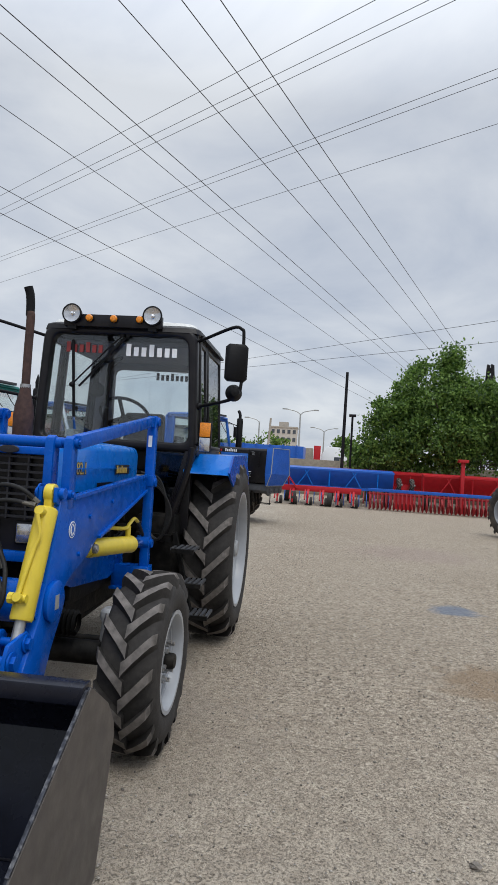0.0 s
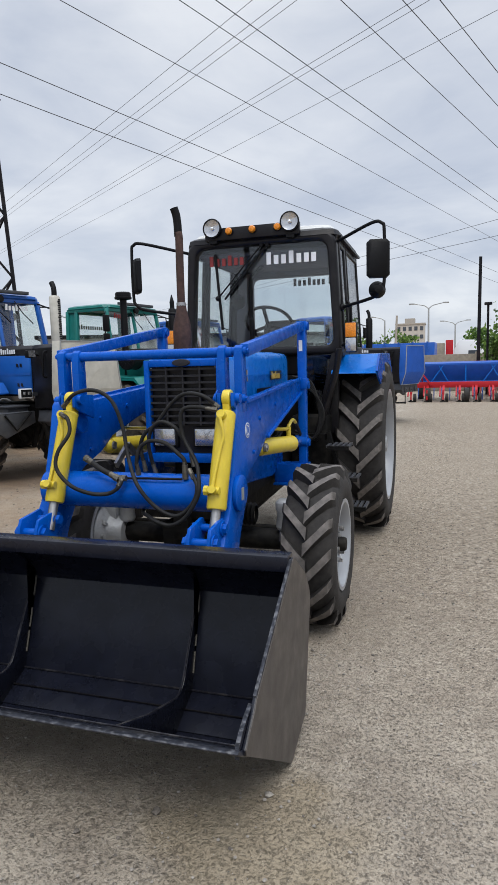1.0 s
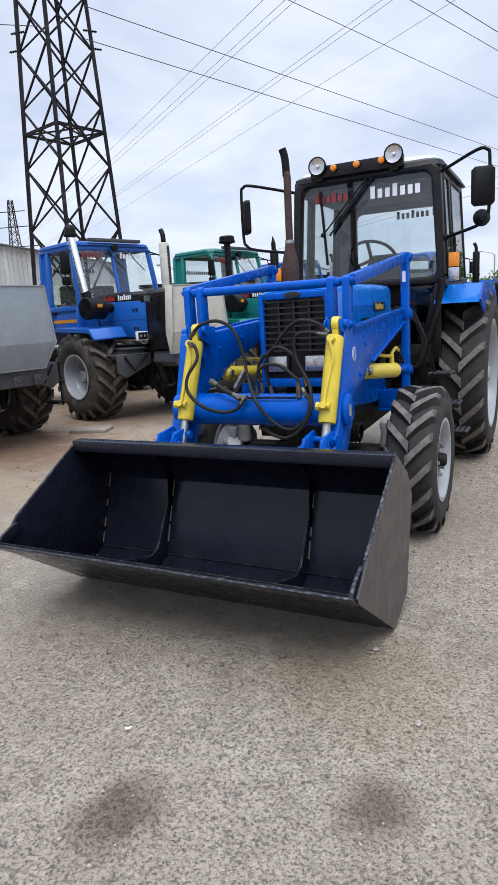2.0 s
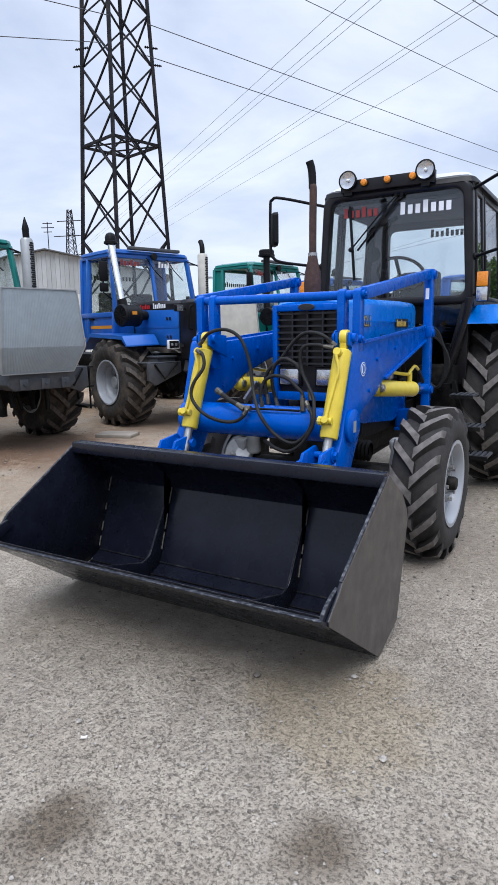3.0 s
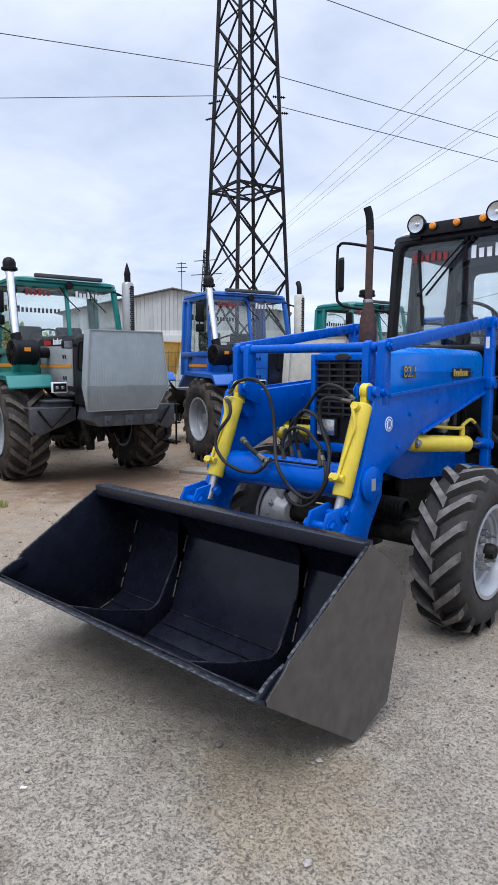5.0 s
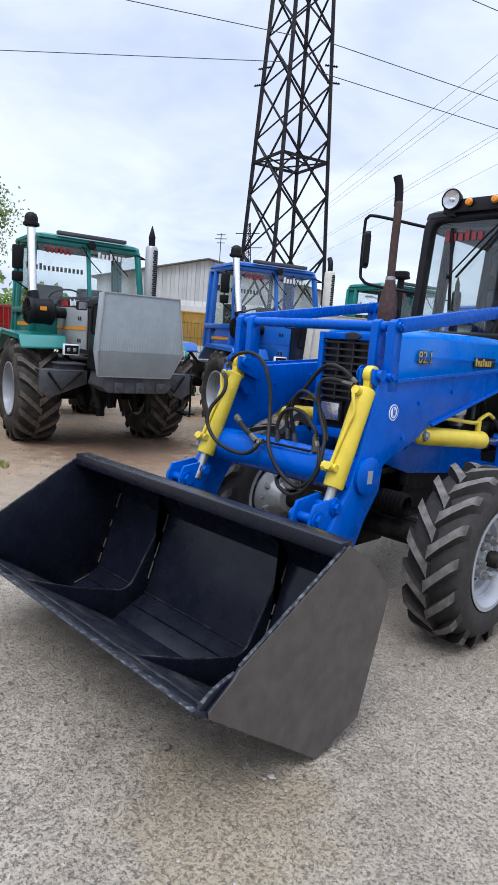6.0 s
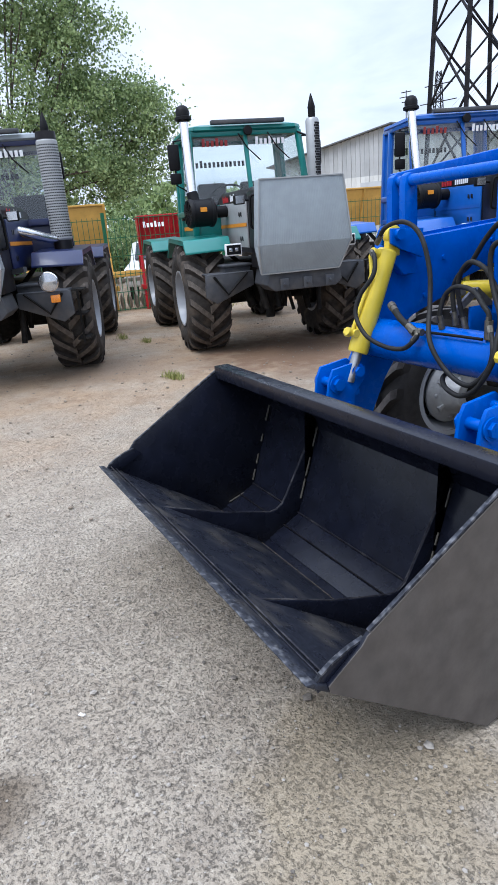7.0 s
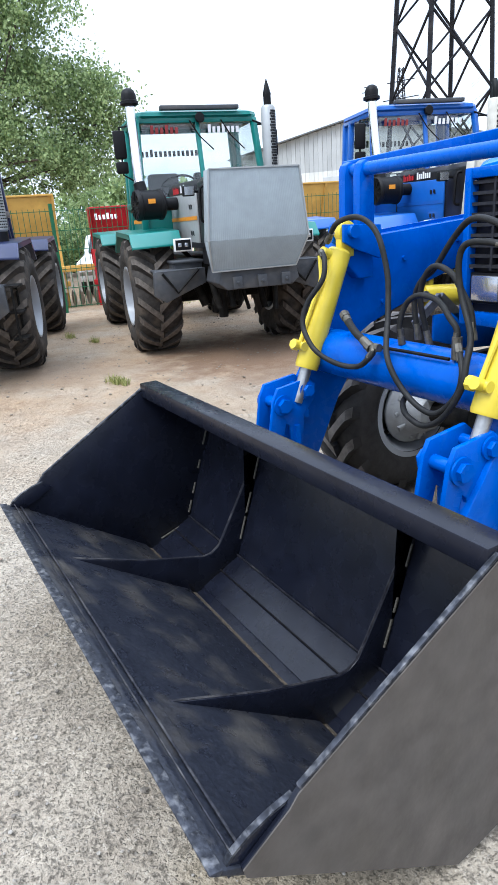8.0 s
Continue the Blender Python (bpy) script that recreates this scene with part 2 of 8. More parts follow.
NAVY = material("navy_cab_paint", (0.009, 0.016, 0.066), 0.38, grain=0.08, grain_size=8, stain=0.3, stain_size=4,
                stain_color=(0.03, 0.035, 0.09), bump=0.04, coat=0.3)
COVER_GREY = material("grey_radiator_cover", (0.29, 0.325, 0.345), 0.55, grain=0.06, grain_size=10, stain=0.3, stain_size=3,
                      stain_color=(0.19, 0.215, 0.23), bump=0.05)
COVER_CREAM = material("cream_radiator_mesh", (0.52, 0.50, 0.44), 0.6, grain=0.1, grain_size=10, stain=0.35, stain_size=4,
                       stain_color=(0.36, 0.34, 0.28), bump=0.06)
SILVER = material("silver_side_panel", (0.36, 0.37, 0.37), 0.42, metal=0.3, grain=0.06, grain_size=12, stain=0.25, stain_size=5,
                  stain_color=(0.24, 0.235, 0.22))
FRAME_GREY = material("dark_grey_frame_paint", (0.05, 0.053, 0.06), 0.55, grain=0.15, grain_size=14, stain=0.4, stain_size=6,
                      stain_color=(0.13, 0.115, 0.095), bump=0.12)
ORANGE_STRIPE = material("orange_stripe", (0.62, 0.24, 0.02), 0.45, grain=0.08)
RED_PAINT = material("red_machine_paint", (0.42, 0.011, 0.018), 0.4, grain=0.12, grain_size=8, stain=0.3, stain_size=4,
                     stain_color=(0.22, 0.012, 0.012), bump=0.05)
DARK_RED = material("dark_red_tine_paint", (0.26, 0.010, 0.015), 0.5, grain=0.15, grain_size=10, stain=0.3, stain_size=5, stain_color=(0.07, 0.02, 0.02))
BLUE_MACHINE = material("blue_machine_paint", (0.016, 0.10, 0.44), 0.42, grain=0.12, grain_size=6, stain=0.3, stain_size=3,
                        stain_color=(0.015, 0.06, 0.27), bump=0.05)
OCHRE = material("ochre_machine_paint", (0.58, 0.33, 0.075), 0.5, grain=0.12, grain_size=8, stain=0.35, stain_size=4,
                 stain_color=(0.36, 0.2, 0.05), bump=0.05)
FENCE_GREEN = material("green_fence_paint", (0.02, 0.12, 0.055), 0.45, grain=0.1, grain_size=20)
PYLON_STEEL = material("pylon_dark_steel", (0.012, 0.012, 0.015), 0.6, metal=0.2, grain=0.25, grain_size=8, stain=0.4, stain_size=2,
                       stain_color=(0.07, 0.06, 0.055))
WIRE = material("aluminium_wire", (0.055, 0.055, 0.06), 0.6, metal=0.2)
SHEET_GREY = material("corrugated_grey_sheet", (0.46, 0.47, 0.47), 0.5, metal=0.2, grain=0.06, grain_size=3, stain=0.35, stain_size=0.6,
                      stain_color=(0.27, 0.27, 0.265), random_shade=0.08)
ROOF_SHEET = material("grey_roof_sheet", (0.14, 0.145, 0.15), 0.5, metal=0.3, grain=0.1, grain_size=3, stain=0.3, stain_size=0.8, stain_color=(0.22, 0.22, 0.215))
SHEET_WHITE = material("corrugated_white_sheet", (0.66, 0.66, 0.63), 0.55, grain=0.05, grain_size=3, stain=0.3, stain_size=0.7,
                       stain_color=(0.5, 0.49, 0.45), random_shade=0.06)
CONCRETE = material("old_concrete", (0.36, 0.33, 0.29), 0.9, grain=0.15, grain_size=14, stain=0.4, stain_size=2,
                    stain_color=(0.24, 0.21, 0.18), bump=0.3, bump_size=30)
BRICK_WALL = material("dusty_yard_wall", (0.27, 0.235, 0.19), 0.9, grain=0.18, grain_size=6, stain=0.5, stain_size=0.8,
                      stain_color=(0.17, 0.145, 0.12), bump=0.3, bump_size=12)
HOUSE_PLASTER = material("pale_tower_plaster", (0.46, 0.43, 0.39), 0.9, grain=0.1, grain_size=0.8, stain=0.4, stain_size=0.12,
                         stain_color=(0.34, 0.31, 0.28))
DARK_PANE = material("dark_window_pane", (0.06, 0.07, 0.085), 0.15, grain=0.2, grain_size=0.5)
BARK = material("tree_bark", (0.075, 0.06, 0.045), 0.95, grain=0.35, grain_size=12, stain=0.4, stain_size=4,
                stain_color=(0.12, 0.1, 0.08), bump=0.6, bump_size=25)
WHITE_PAINT = material("white_vehicle_paint", (0.72, 0.73, 0.74), 0.3, grain=0.03, coat=0.5)
STONE = material("gravel_stone", (0.31, 0.255, 0.195), 0.9, grain=0.3, grain_size=60, bump=0.3, random_shade=0.4)
PAPER = material("litter_paper", (0.72, 0.70, 0.66), 0.8, grain=0.1)


def leaf_material(name, dark, light):
    """Leaves that differ from clump to clump and let some light through."""
    mat = bpy.data.materials.new(name)
    mat.use_nodes = True
    n, l = mat.node_tree.nodes, mat.node_tree.links
    bsdf = n["Principled BSDF"]
    bsdf.inputs["Roughness"].default_value = 0.55
    geo = n.new("ShaderNodeNewGeometry")
    ramp = n.new("ShaderNodeValToRGB")
    ramp.color_ramp.elements[0].color, ramp.color_ramp.elements[1].color = (*dark, 1), (*light, 1)
    l.new(geo.outputs["Random Per Island"], ramp.inputs[0])
    l.new(ramp.outputs[0], bsdf.inputs["Base Color"])
    thin = n.new("ShaderNodeBsdfTranslucent")
    l.new(ramp.outputs[0], thin.inputs[0])
    mix = n.new("ShaderNodeMixShader")
    mix.inputs[0].default_value = 0.45
    l.new(bsdf.outputs[0], mix.inputs[1])
    l.new(thin.outputs[0], mix.inputs[2])
    l.new(mix.outputs[0], n["Material Output"].inputs[0])
    return mat


LEAF_DARK = leaf_material("maple_leaves", (0.022, 0.066, 0.012), (0.21, 0.34, 0.068))
LEAF_PALE = leaf_material("poplar_leaves", (0.085, 0.140, 0.048), (0.40, 0.50, 0.22))
GRASS_BLADE = leaf_material("grass_blades", (0.16, 0.19, 0.045), (0.42, 0.40, 0.15))


def ground_material():
    """Worn concrete yard: exposed gravel, sandy drifts, dark oil and tyre stains."""
    mat = bpy.data.materials.new("worn_gravelly_concrete")
    mat.use_nodes = True
    n, l = mat.node_tree.nodes, mat.node_tree.links
    bsdf = n["Principled BSDF"]
    bsdf.inputs["Roughness"].default_value = 0.92
    co = n.new("ShaderNodeTexCoord")
    obj = co.outputs["Object"]

    def noise_of(size, detail=5.0, rough=0.6):
        tex = n.new("ShaderNodeTexNoise")
        tex.inputs["Scale"].default_value = size
        tex.inputs["Detail"].default_value = detail
        tex.inputs["Roughness"].default_value = rough
        l.new(obj, tex.inputs["Vector"])
        return tex.outputs["Fac"]

    def remap(value, a, b, c=0.0, d=1.0):
        m = n.new("ShaderNodeMapRange")
        for key, v in (("From Min", a), ("From Max", b), ("To Min", c), ("To Max", d)):
            m.inputs[key].default_value = v
        l.new(value, m.inputs["Value"])
        return m.outputs[0]

    def blend(fac, a, b):
        m = n.new("ShaderNodeMix")
        m.data_type = "RGBA"
        l.new(fac, m.inputs[0])
        for slot, v in ((6, a), (7, b)):
            if isinstance(v, tuple):
                m.inputs[slot].default_value = (*v, 1)
            else:
                l.new(v, m.inputs[slot])
        return m.outputs[2]

    def times(a, b):
        m = n.new("ShaderNodeMath")
        m.operation = "MULTIPLY"
        l.new(a, m.inputs[0])
        if isinstance(b, float):
            m.inputs[1].default_value = b
        else:
            l.new(b, m.inputs[1])
        return m.outputs[0]

    # coordinates bent by a slow noise, so that no stone is round
    bend = n.new("ShaderNodeTexNoise")
    bend.inputs["Scale"].default_value = 60.0
    l.new(obj, bend.inputs["Vector"])
    bent = n.new("ShaderNodeVectorMath")
    bent.operation = "MULTIPLY_ADD"
    bent.inputs[1].default_value = (0.02, 0.02, 0.02)
    l.new(bend.outputs["Color"], bent.inputs[0])
    l.new(obj, bent.inputs[2])
    # concrete with lighter and darker areas
    base = blend(remap(noise_of(0.55, 4), 0.35, 0.65), (0.395, 0.334, 0.255), (0.505, 0.440, 0.350))
    base = blend(remap(noise_of(2.4, 7, 0.7), 0.42, 0.62, 0.0, 0.55), base, (0.30, 0.252, 0.195))
    base = blend(remap(noise_of(16.0, 7, 0.75), 0.45, 0.66, 0.0, 0.5), base, (0.27, 0.235, 0.19))
    base = blend(remap(noise_of(5.5, 10, 0.8), 0.46, 0.60, 0.0, 0.5), base, (0.25, 0.205, 0.155))
    # pits, with the shade of their hollows painted dark, and sandy grain
    pits = remap(noise_of(74.0, 7, 0.78), 0.54, 0.65, 0.0, 0.70)
    base = blend(pits, base, (0.13, 0.107, 0.08))
    base = blend(remap(noise_of(58.0, 6, 0.75), 0.55, 0.65, 0.0, 0.52), base, (0.60, 0.535, 0.445))
    # exposed stones
    cells = n.new("ShaderNodeTexVoronoi")
    cells.inputs["Scale"].default_value = 74.0
    l.new(bent.outputs[0], cells.inputs["Vector"])
    chips = remap(cells.outputs["Distance"], 0.20, 0.40, 1.0, 0.0)
    sep = n.new("ShaderNodeSeparateXYZ")
    l.new(cells.outputs["Color"], sep.inputs[0])
    dark_pick = times(chips, remap(sep.outputs["X"], 0.66, 0.72))
    light_pick = times(chips, remap(sep.outputs["Y"], 0.74, 0.80))
    patch = remap(noise_of(1.3, 4), 0.34, 0.56, 0.15, 1.0)
    base = blend(times(times(dark_pick, patch), 0.45), base, (0.13, 0.11, 0.09))
    base = blend(times(times(light_pick, patch), 0.3), base, (0.54, 0.50, 0.44))
    # loose, broken gravel of the open yard
    open_yard = n.new("ShaderNodeSeparateXYZ")
    l.new(obj, open_yard.inputs[0])
    yard = times(remap(open_yard.outputs["Y"], -1.6, 1.2), remap(open_yard.outputs["X"], 0.2, 1.2))
    base = blend(times(yard, 0.45), base, (0.43, 0.345, 0.248))
    base = blend(times(yard, remap(noise_of(34.0, 5, 0.7), 0.51, 0.58, 0.0, 0.74)), base, (0.13, 0.102, 0.074))
    base = blend(times(yard, remap(noise_of(27.0, 5, 0.7), 0.54, 0.61, 0.0, 0.66)), base, (0.64, 0.555, 0.435))
    base = blend(times(yard, remap(noise_of(13.0, 6, 0.75), 0.53, 0.61, 0.0, 0.62)), base, (0.19, 0.15, 0.108))
    base = blend(times(yard, remap(noise_of(105.0, 4, 0.7), 0.56, 0.63, 0.0, 0.6)), base, (0.11, 0.088, 0.066))
    # wide sandy drift towards the parked row
    where = n.new("ShaderNodeSeparateXYZ")
    l.new(obj, where.inputs[0])
    sand = times(remap(where.outputs["X"], -1.4, -4.2), remap(noise_of(0.9, 5), 0.30, 0.62))
    base = blend(sand, base, (0.43, 0.300, 0.185))
    base = blend(times(sand, remap(noise_of(3.2, 8, 0.75), 0.50, 0.60, 0.0, 0.68)), base, (0.25, 0.158, 0.092))
    base = blend(times(sand, remap(noise_of(45.0, 6, 0.75), 0.54, 0.64, 0.0, 0.6)), base, (0.20, 0.145, 0.10))
    # soft stains
    def blot(x, y, r, color, strength, far=0.5):
        nonlocal base
        v = n.new("ShaderNodeVectorMath")
        v.operation = "DISTANCE"
        warp = n.new("ShaderNodeVectorMath")
        warp.operation = "MULTIPLY_ADD"
        tex = n.new("ShaderNodeTexNoise")
        tex.inputs["Scale"].default_value = 5.0
        tex.inputs["Detail"].default_value = 4.0
        l.new(obj, tex.inputs["Vector"])
        l.new(tex.outputs["Color"], warp.inputs[0])
        warp.inputs[1].default_value = (r * 1.3, r * 1.3, 0)
        l.new(obj, warp.inputs[2])
        l.new(warp.outputs[0], v.inputs[0])
        v.inputs[1].default_value = (x + r * 0.65, y + r * 0.65, 0)
        base = blend(times(remap(v.outputs["Value"], r * far, r, 1.0, 0.0), strength), base, color)

    for spot in STAINS:
        blot(*spot)
    l.new(base, bsdf.inputs["Base Color"])
    # relief of the stones and of the surface
    add = n.new("ShaderNodeMath")
    add.operation = "ADD"
    l.new(times(chips, 0.5), add.inputs[0])
    l.new(noise_of(95.0, 6), add.inputs[1])
    add2 = n.new("ShaderNodeMath")
    add2.operation = "ADD"
    l.new(add.outputs[0], add2.inputs[0])
    l.new(times(pits, -0.9), add2.inputs[1])
    b = n.new("ShaderNodeBump")
    b.inputs["Strength"].default_value = 0.9
    b.inputs["Distance"].default_value = 0.016
    l.new(add2.outputs[0], b.inputs["Height"])
    l.new(b.outputs[0], bsdf.inputs["Normal"])
    return mat


STAINS = [
    (0.49, -2.70, 0.19, (0.14, 0.105, 0.07), 0.9, 0.3),
    (1.22, -2.40, 0.18, (0.14, 0.105, 0.07), 0.85, 0.3),
    (0.10, -2.95, 0.10, (0.13, 0.115, 0.10), 0.6, 0.3),
    (1.0, -1.75, 0.45, (0.34, 0.27, 0.165), 0.55),
    (3.25, 1.7, 0.6, (0.27, 0.19, 0.115), 0.8),
    (3.4, 4.25, 0.34, (0.11, 0.16, 0.24), 0.7),
    (-4.6, 1.5, 1.5, (0.21, 0.120, 0.068), 0.85),
    (-3.2, 1.2, 0.8, (0.25, 0.165, 0.105), 0.6),
    (-5.3, -0.6, 1.0, (0.25, 0.17, 0.11), 0.55),
    (-4.3, 4.3, 1.5, (0.23, 0.16, 0.11), 0.7),
    (0.2, 0.6, 1.3, (0.24, 0.20, 0.165), 0.35),
    (3.6, 9.0, 1.4, (0.30, 0.22, 0.20), 0.35),
]
GROUND = ground_material()


# ---------------------------------------------------------------- building blocks
class Shape:
    """Collects faces and becomes one mesh."""

    def __init__(self):
        self.v, self.f = [], []

    def add(self, verts, faces):
        k = len(self.v)
        self.v += [tuple(p) for p in verts]
        self.f += [tuple(k + i for i in f) for f in faces]
        return self

    def box(self, x0, x1, y0, y1, z0, z1, m=None):
        p = [Vector((x, y, z)) for z in (z0, z1) for y in (y0, y1) for x in (x0, x1)]
        if m is not None:
            p = [m @ q for q in p]
        return self.add(p, [(0, 2, 3, 1), (4, 5, 7, 6), (0, 1, 5, 4), (2, 6, 7, 3), (0, 4, 6, 2), (1, 3, 7, 5)])

    def beam(self, a, b, w, h, up=(0, 0, 1)):
        """A bar of section w x h from a to b."""
        a, b = Vector(a), Vector(b)
        d = (b - a).normalized()
        side = d.cross(Vector(up))
        side = side.normalized() if side.length > 1e-4 else d.orthogonal().normalized()
        top = side.cross(d).normalized()
        p = [c + side * sx * w / 2 + top * sz * h / 2 for c in (a, b) for sx, sz in ((-1, -1), (1, -1), (1, 1), (-1, 1))]
        return self.add(p, [(0, 1, 2, 3), (7, 6, 5, 4), (0, 4, 5, 1), (1, 5, 6, 2), (2, 6, 7, 3), (3, 7, 4, 0)])

    def prism(self, pts, axis, a0, a1):
        """A flat outline of (u, v) pairs, drawn out from a0 to a1 along an axis: x takes (y, z), y takes (x, z), z takes (x, y)."""
        def at(u, v, a):
            return {"x": (a, u, v), "y": (u, a, v), "z": (u, v, a)}[axis]
        n = len(pts)
        p = [at(u, v, a) for a in (a0, a1) for u, v in pts]
        return self.add(p, [tuple(range(n)), tuple(range(2 * n - 1, n - 1, -1))] + [(i, (i + 1) % n, n + (i + 1) % n, n + i) for i in range(n)])

    def loft(self, rings, caps=True):
        """Closed rings with the same number of points, skinned in order."""
        n = len(rings[0])
        p = [q for ring in rings for q in ring]
        f = [(r * n + i, r * n + (i + 1) % n, (r + 1) * n + (i + 1) % n, (r + 1) * n + i) for r in range(len(rings) - 1) for i in range(n)]
        if caps:
            f += [tuple(range(n - 1, -1, -1)), tuple((len(rings) - 1) * n + i for i in range(n))]
        return self.add(p, f)

    def lathe(self, profile, origin, axis=(0, 0, 1), n=24, caps=False):
        """A profile of (radius, height) turned about an axis through origin."""
        axis, origin = Vector(axis).normalized(), Vector(origin)
        u = axis.orthogonal().normalized()
        w = axis.cross(u)
        rings = [[origin + axis * h + (u * math.cos(6.283185 * i / n) + w * math.sin(6.283185 * i / n)) * max(r, 1e-4) for i in range(n)] for r, h in profile]
        return self.loft(rings, caps)

    def cyl(self, a, b, r0, r1=None, n=16):
        a, b = Vector(a), Vector(b)
        return self.lathe([(r0, 0), (r0 if r1 is None else r1, (b - a).length)], a, b - a, n, True)

    def ball(self, c, r, n=12, squash=1.0):
        return self.lathe([(r * math.sin(math.pi * k / 8), -r * squash * math.cos(math.pi * k / 8)) for k in range(9)], c, (0, 0, 1), n)

    def tube(self, pts, r, n=8, smooth=0):
        """A round bar along points; smooth adds points on a curve through them."""
        pts = [Vector(p) for p in pts]
        if smooth:
            ends = [pts[0] * 2 - pts[1]] + pts + [pts[-1] * 2 - pts[-2]]
            fine = []
            for i in range(1, len(ends) - 2):
                a, b, c, d = ends[i - 1:i + 3]
                for k in range(smooth):
                    t = k / smooth
                    fine.append(0.5 * (2 * b + (c - a) * t + (2 * a - 5 * b + 4 * c - d) * t * t + (3 * b - a - 3 * c + d) * t ** 3))
            pts = fine + [pts[-1]]
        rings, u = [], None
        for i, p in enumerate(pts):
            d = (pts[min(i + 1, len(pts) - 1)] - pts[max(i - 1, 0)]).normalized()
            u = d.orthogonal().normalized() if u is None else (u - d * u.dot(d)).normalized()
            w = d.cross(u)
            rings.append([p + (u * math.cos(6.283185 * k / n) + w * math.sin(6.283185 * k / n)) * r for k in range(n)])
        return self.loft(rings)

    def moved(self, m):
        self.v = [tuple(m @ Vector(p)) for p in self.v]
        return self


def finish(shape, name, bevel=0.0, smooth=True):
    bm = bmesh.new()
    vs = [bm.verts.new(p) for p in shape.v]
    for f in shape.f:
        try:
            bm.faces.new([vs[i] for i in f])
        except ValueError:
            pass
    bmesh.ops.recalc_face_normals(bm, faces=bm.faces)
    if bevel:
        edges = [e for e in bm.edges if len(e.link_faces) == 2 and e.calc_face_angle(0) > 0.6]
        bmesh.ops.bevel(bm, geom=edges, offset=bevel, segments=2, profile=0.5, affect="EDGES", clamp_overlap=True)
    mesh = bpy.data.meshes.new(name)
    bm.to_mesh(mesh)
    bm.free()
    if smooth:
        mesh.shade_smooth()
        mesh.set_sharp_from_angle(angle=radians(38))
    return mesh


def part(name, shape, mat, parent=None, label="", bevel=0.0, smooth=True, kind=""):
    mesh = finish(shape, name, bevel, smooth)
    mesh.materials.append(mat)
    ob = new(name, mesh)
    if parent is not None:
        ob.parent = parent
    return tagged(ob, label=label, kind=kind)


def thing(name, label, category, m=None, group="", kind=""):
    ob = new(name)
    ob.empty_display_size = 0.2
    if m is not None:
        ob.matrix_basis = m
    return tagged(ob, label, category, group, kind)


def letters(origin, along, up, count, height, out=0.004, seed=1):
    """A row of plain upright bars, one for each letter of a word."""
    s = Shape()
    rnd = random.Random(seed)
    o, a, u = Vector(origin), Vector(along).normalized(), Vector(up).normalized()
    n = a.cross(u)
    x = 0.0
    for k in range(count):
        w = height * rnd.uniform(0.48, 0.56)
        h = height if k in (0, 3) else height * 0.74
        b = height * 0.40
        for x0, x1, low, top in (((w - b) / 2, (w + b) / 2, 0, h),):
            p = [o + a * (x + dx) + u * dy + n * dn for dn in (0, out) for dx, dy in ((x0, low), (x1, low), (x1, top), (x0, top))]
            s.add(p, [(3, 2, 1, 0), (4, 5, 6, 7), (0, 1, 5, 4), (1, 2, 6, 5), (2, 3, 7, 6), (3, 0, 4, 7)])
        x += w + height * 0.13
    return s


def pane(name, quad, mat, parent, thick=0.005, label=""):
    """A pane of glass through four corners."""
    q = [Vector(p) for p in quad]
    n = (q[1] - q[0]).cross(q[3] - q[0]).normalized() * thick
    s = Shape().add(q + [p + n for p in q], [(3, 2, 1, 0), (4, 5, 6, 7), (0, 1, 5, 4), (1, 2, 6, 5), (2, 3, 7, 6), (3, 0, 4, 7)])
    ob = part(name, s, mat, parent, label, smooth=False)
    ob.visible_shadow = False
    return ob


def frame_of(quad, w, d):
    """Four bars round a four-cornered opening, drawn inwards by w and d thick."""
    q = [Vector(p) for p in quad]
    n = (q[1] - q[0]).cross(q[3] - q[0]).normalized()
    mid = (q[0] + q[1] + q[2] + q[3]) / 4
    inner = []
    for i in range(4):
        a, b = (q[i - 1] - q[i]).normalized(), (q[(i + 1) % 4] - q[i]).normalized()
        inner.append(q[i] + (a + b) * w / max(0.3, a.cross(b).length))
    s = Shape()
    for i in range(4):
        j = (i + 1) % 4
        p = [q[i], q[j], inner[j], inner[i]]
        p = [c - n * d / 2 for c in p] + [c + n * d / 2 for c in p]
        s.add(p, [(3, 2, 1, 0), (4, 5, 6, 7), (0, 1, 5, 4), (1, 2, 6, 5), (2, 3, 7, 6), (3, 0, 4, 7)])
    return s


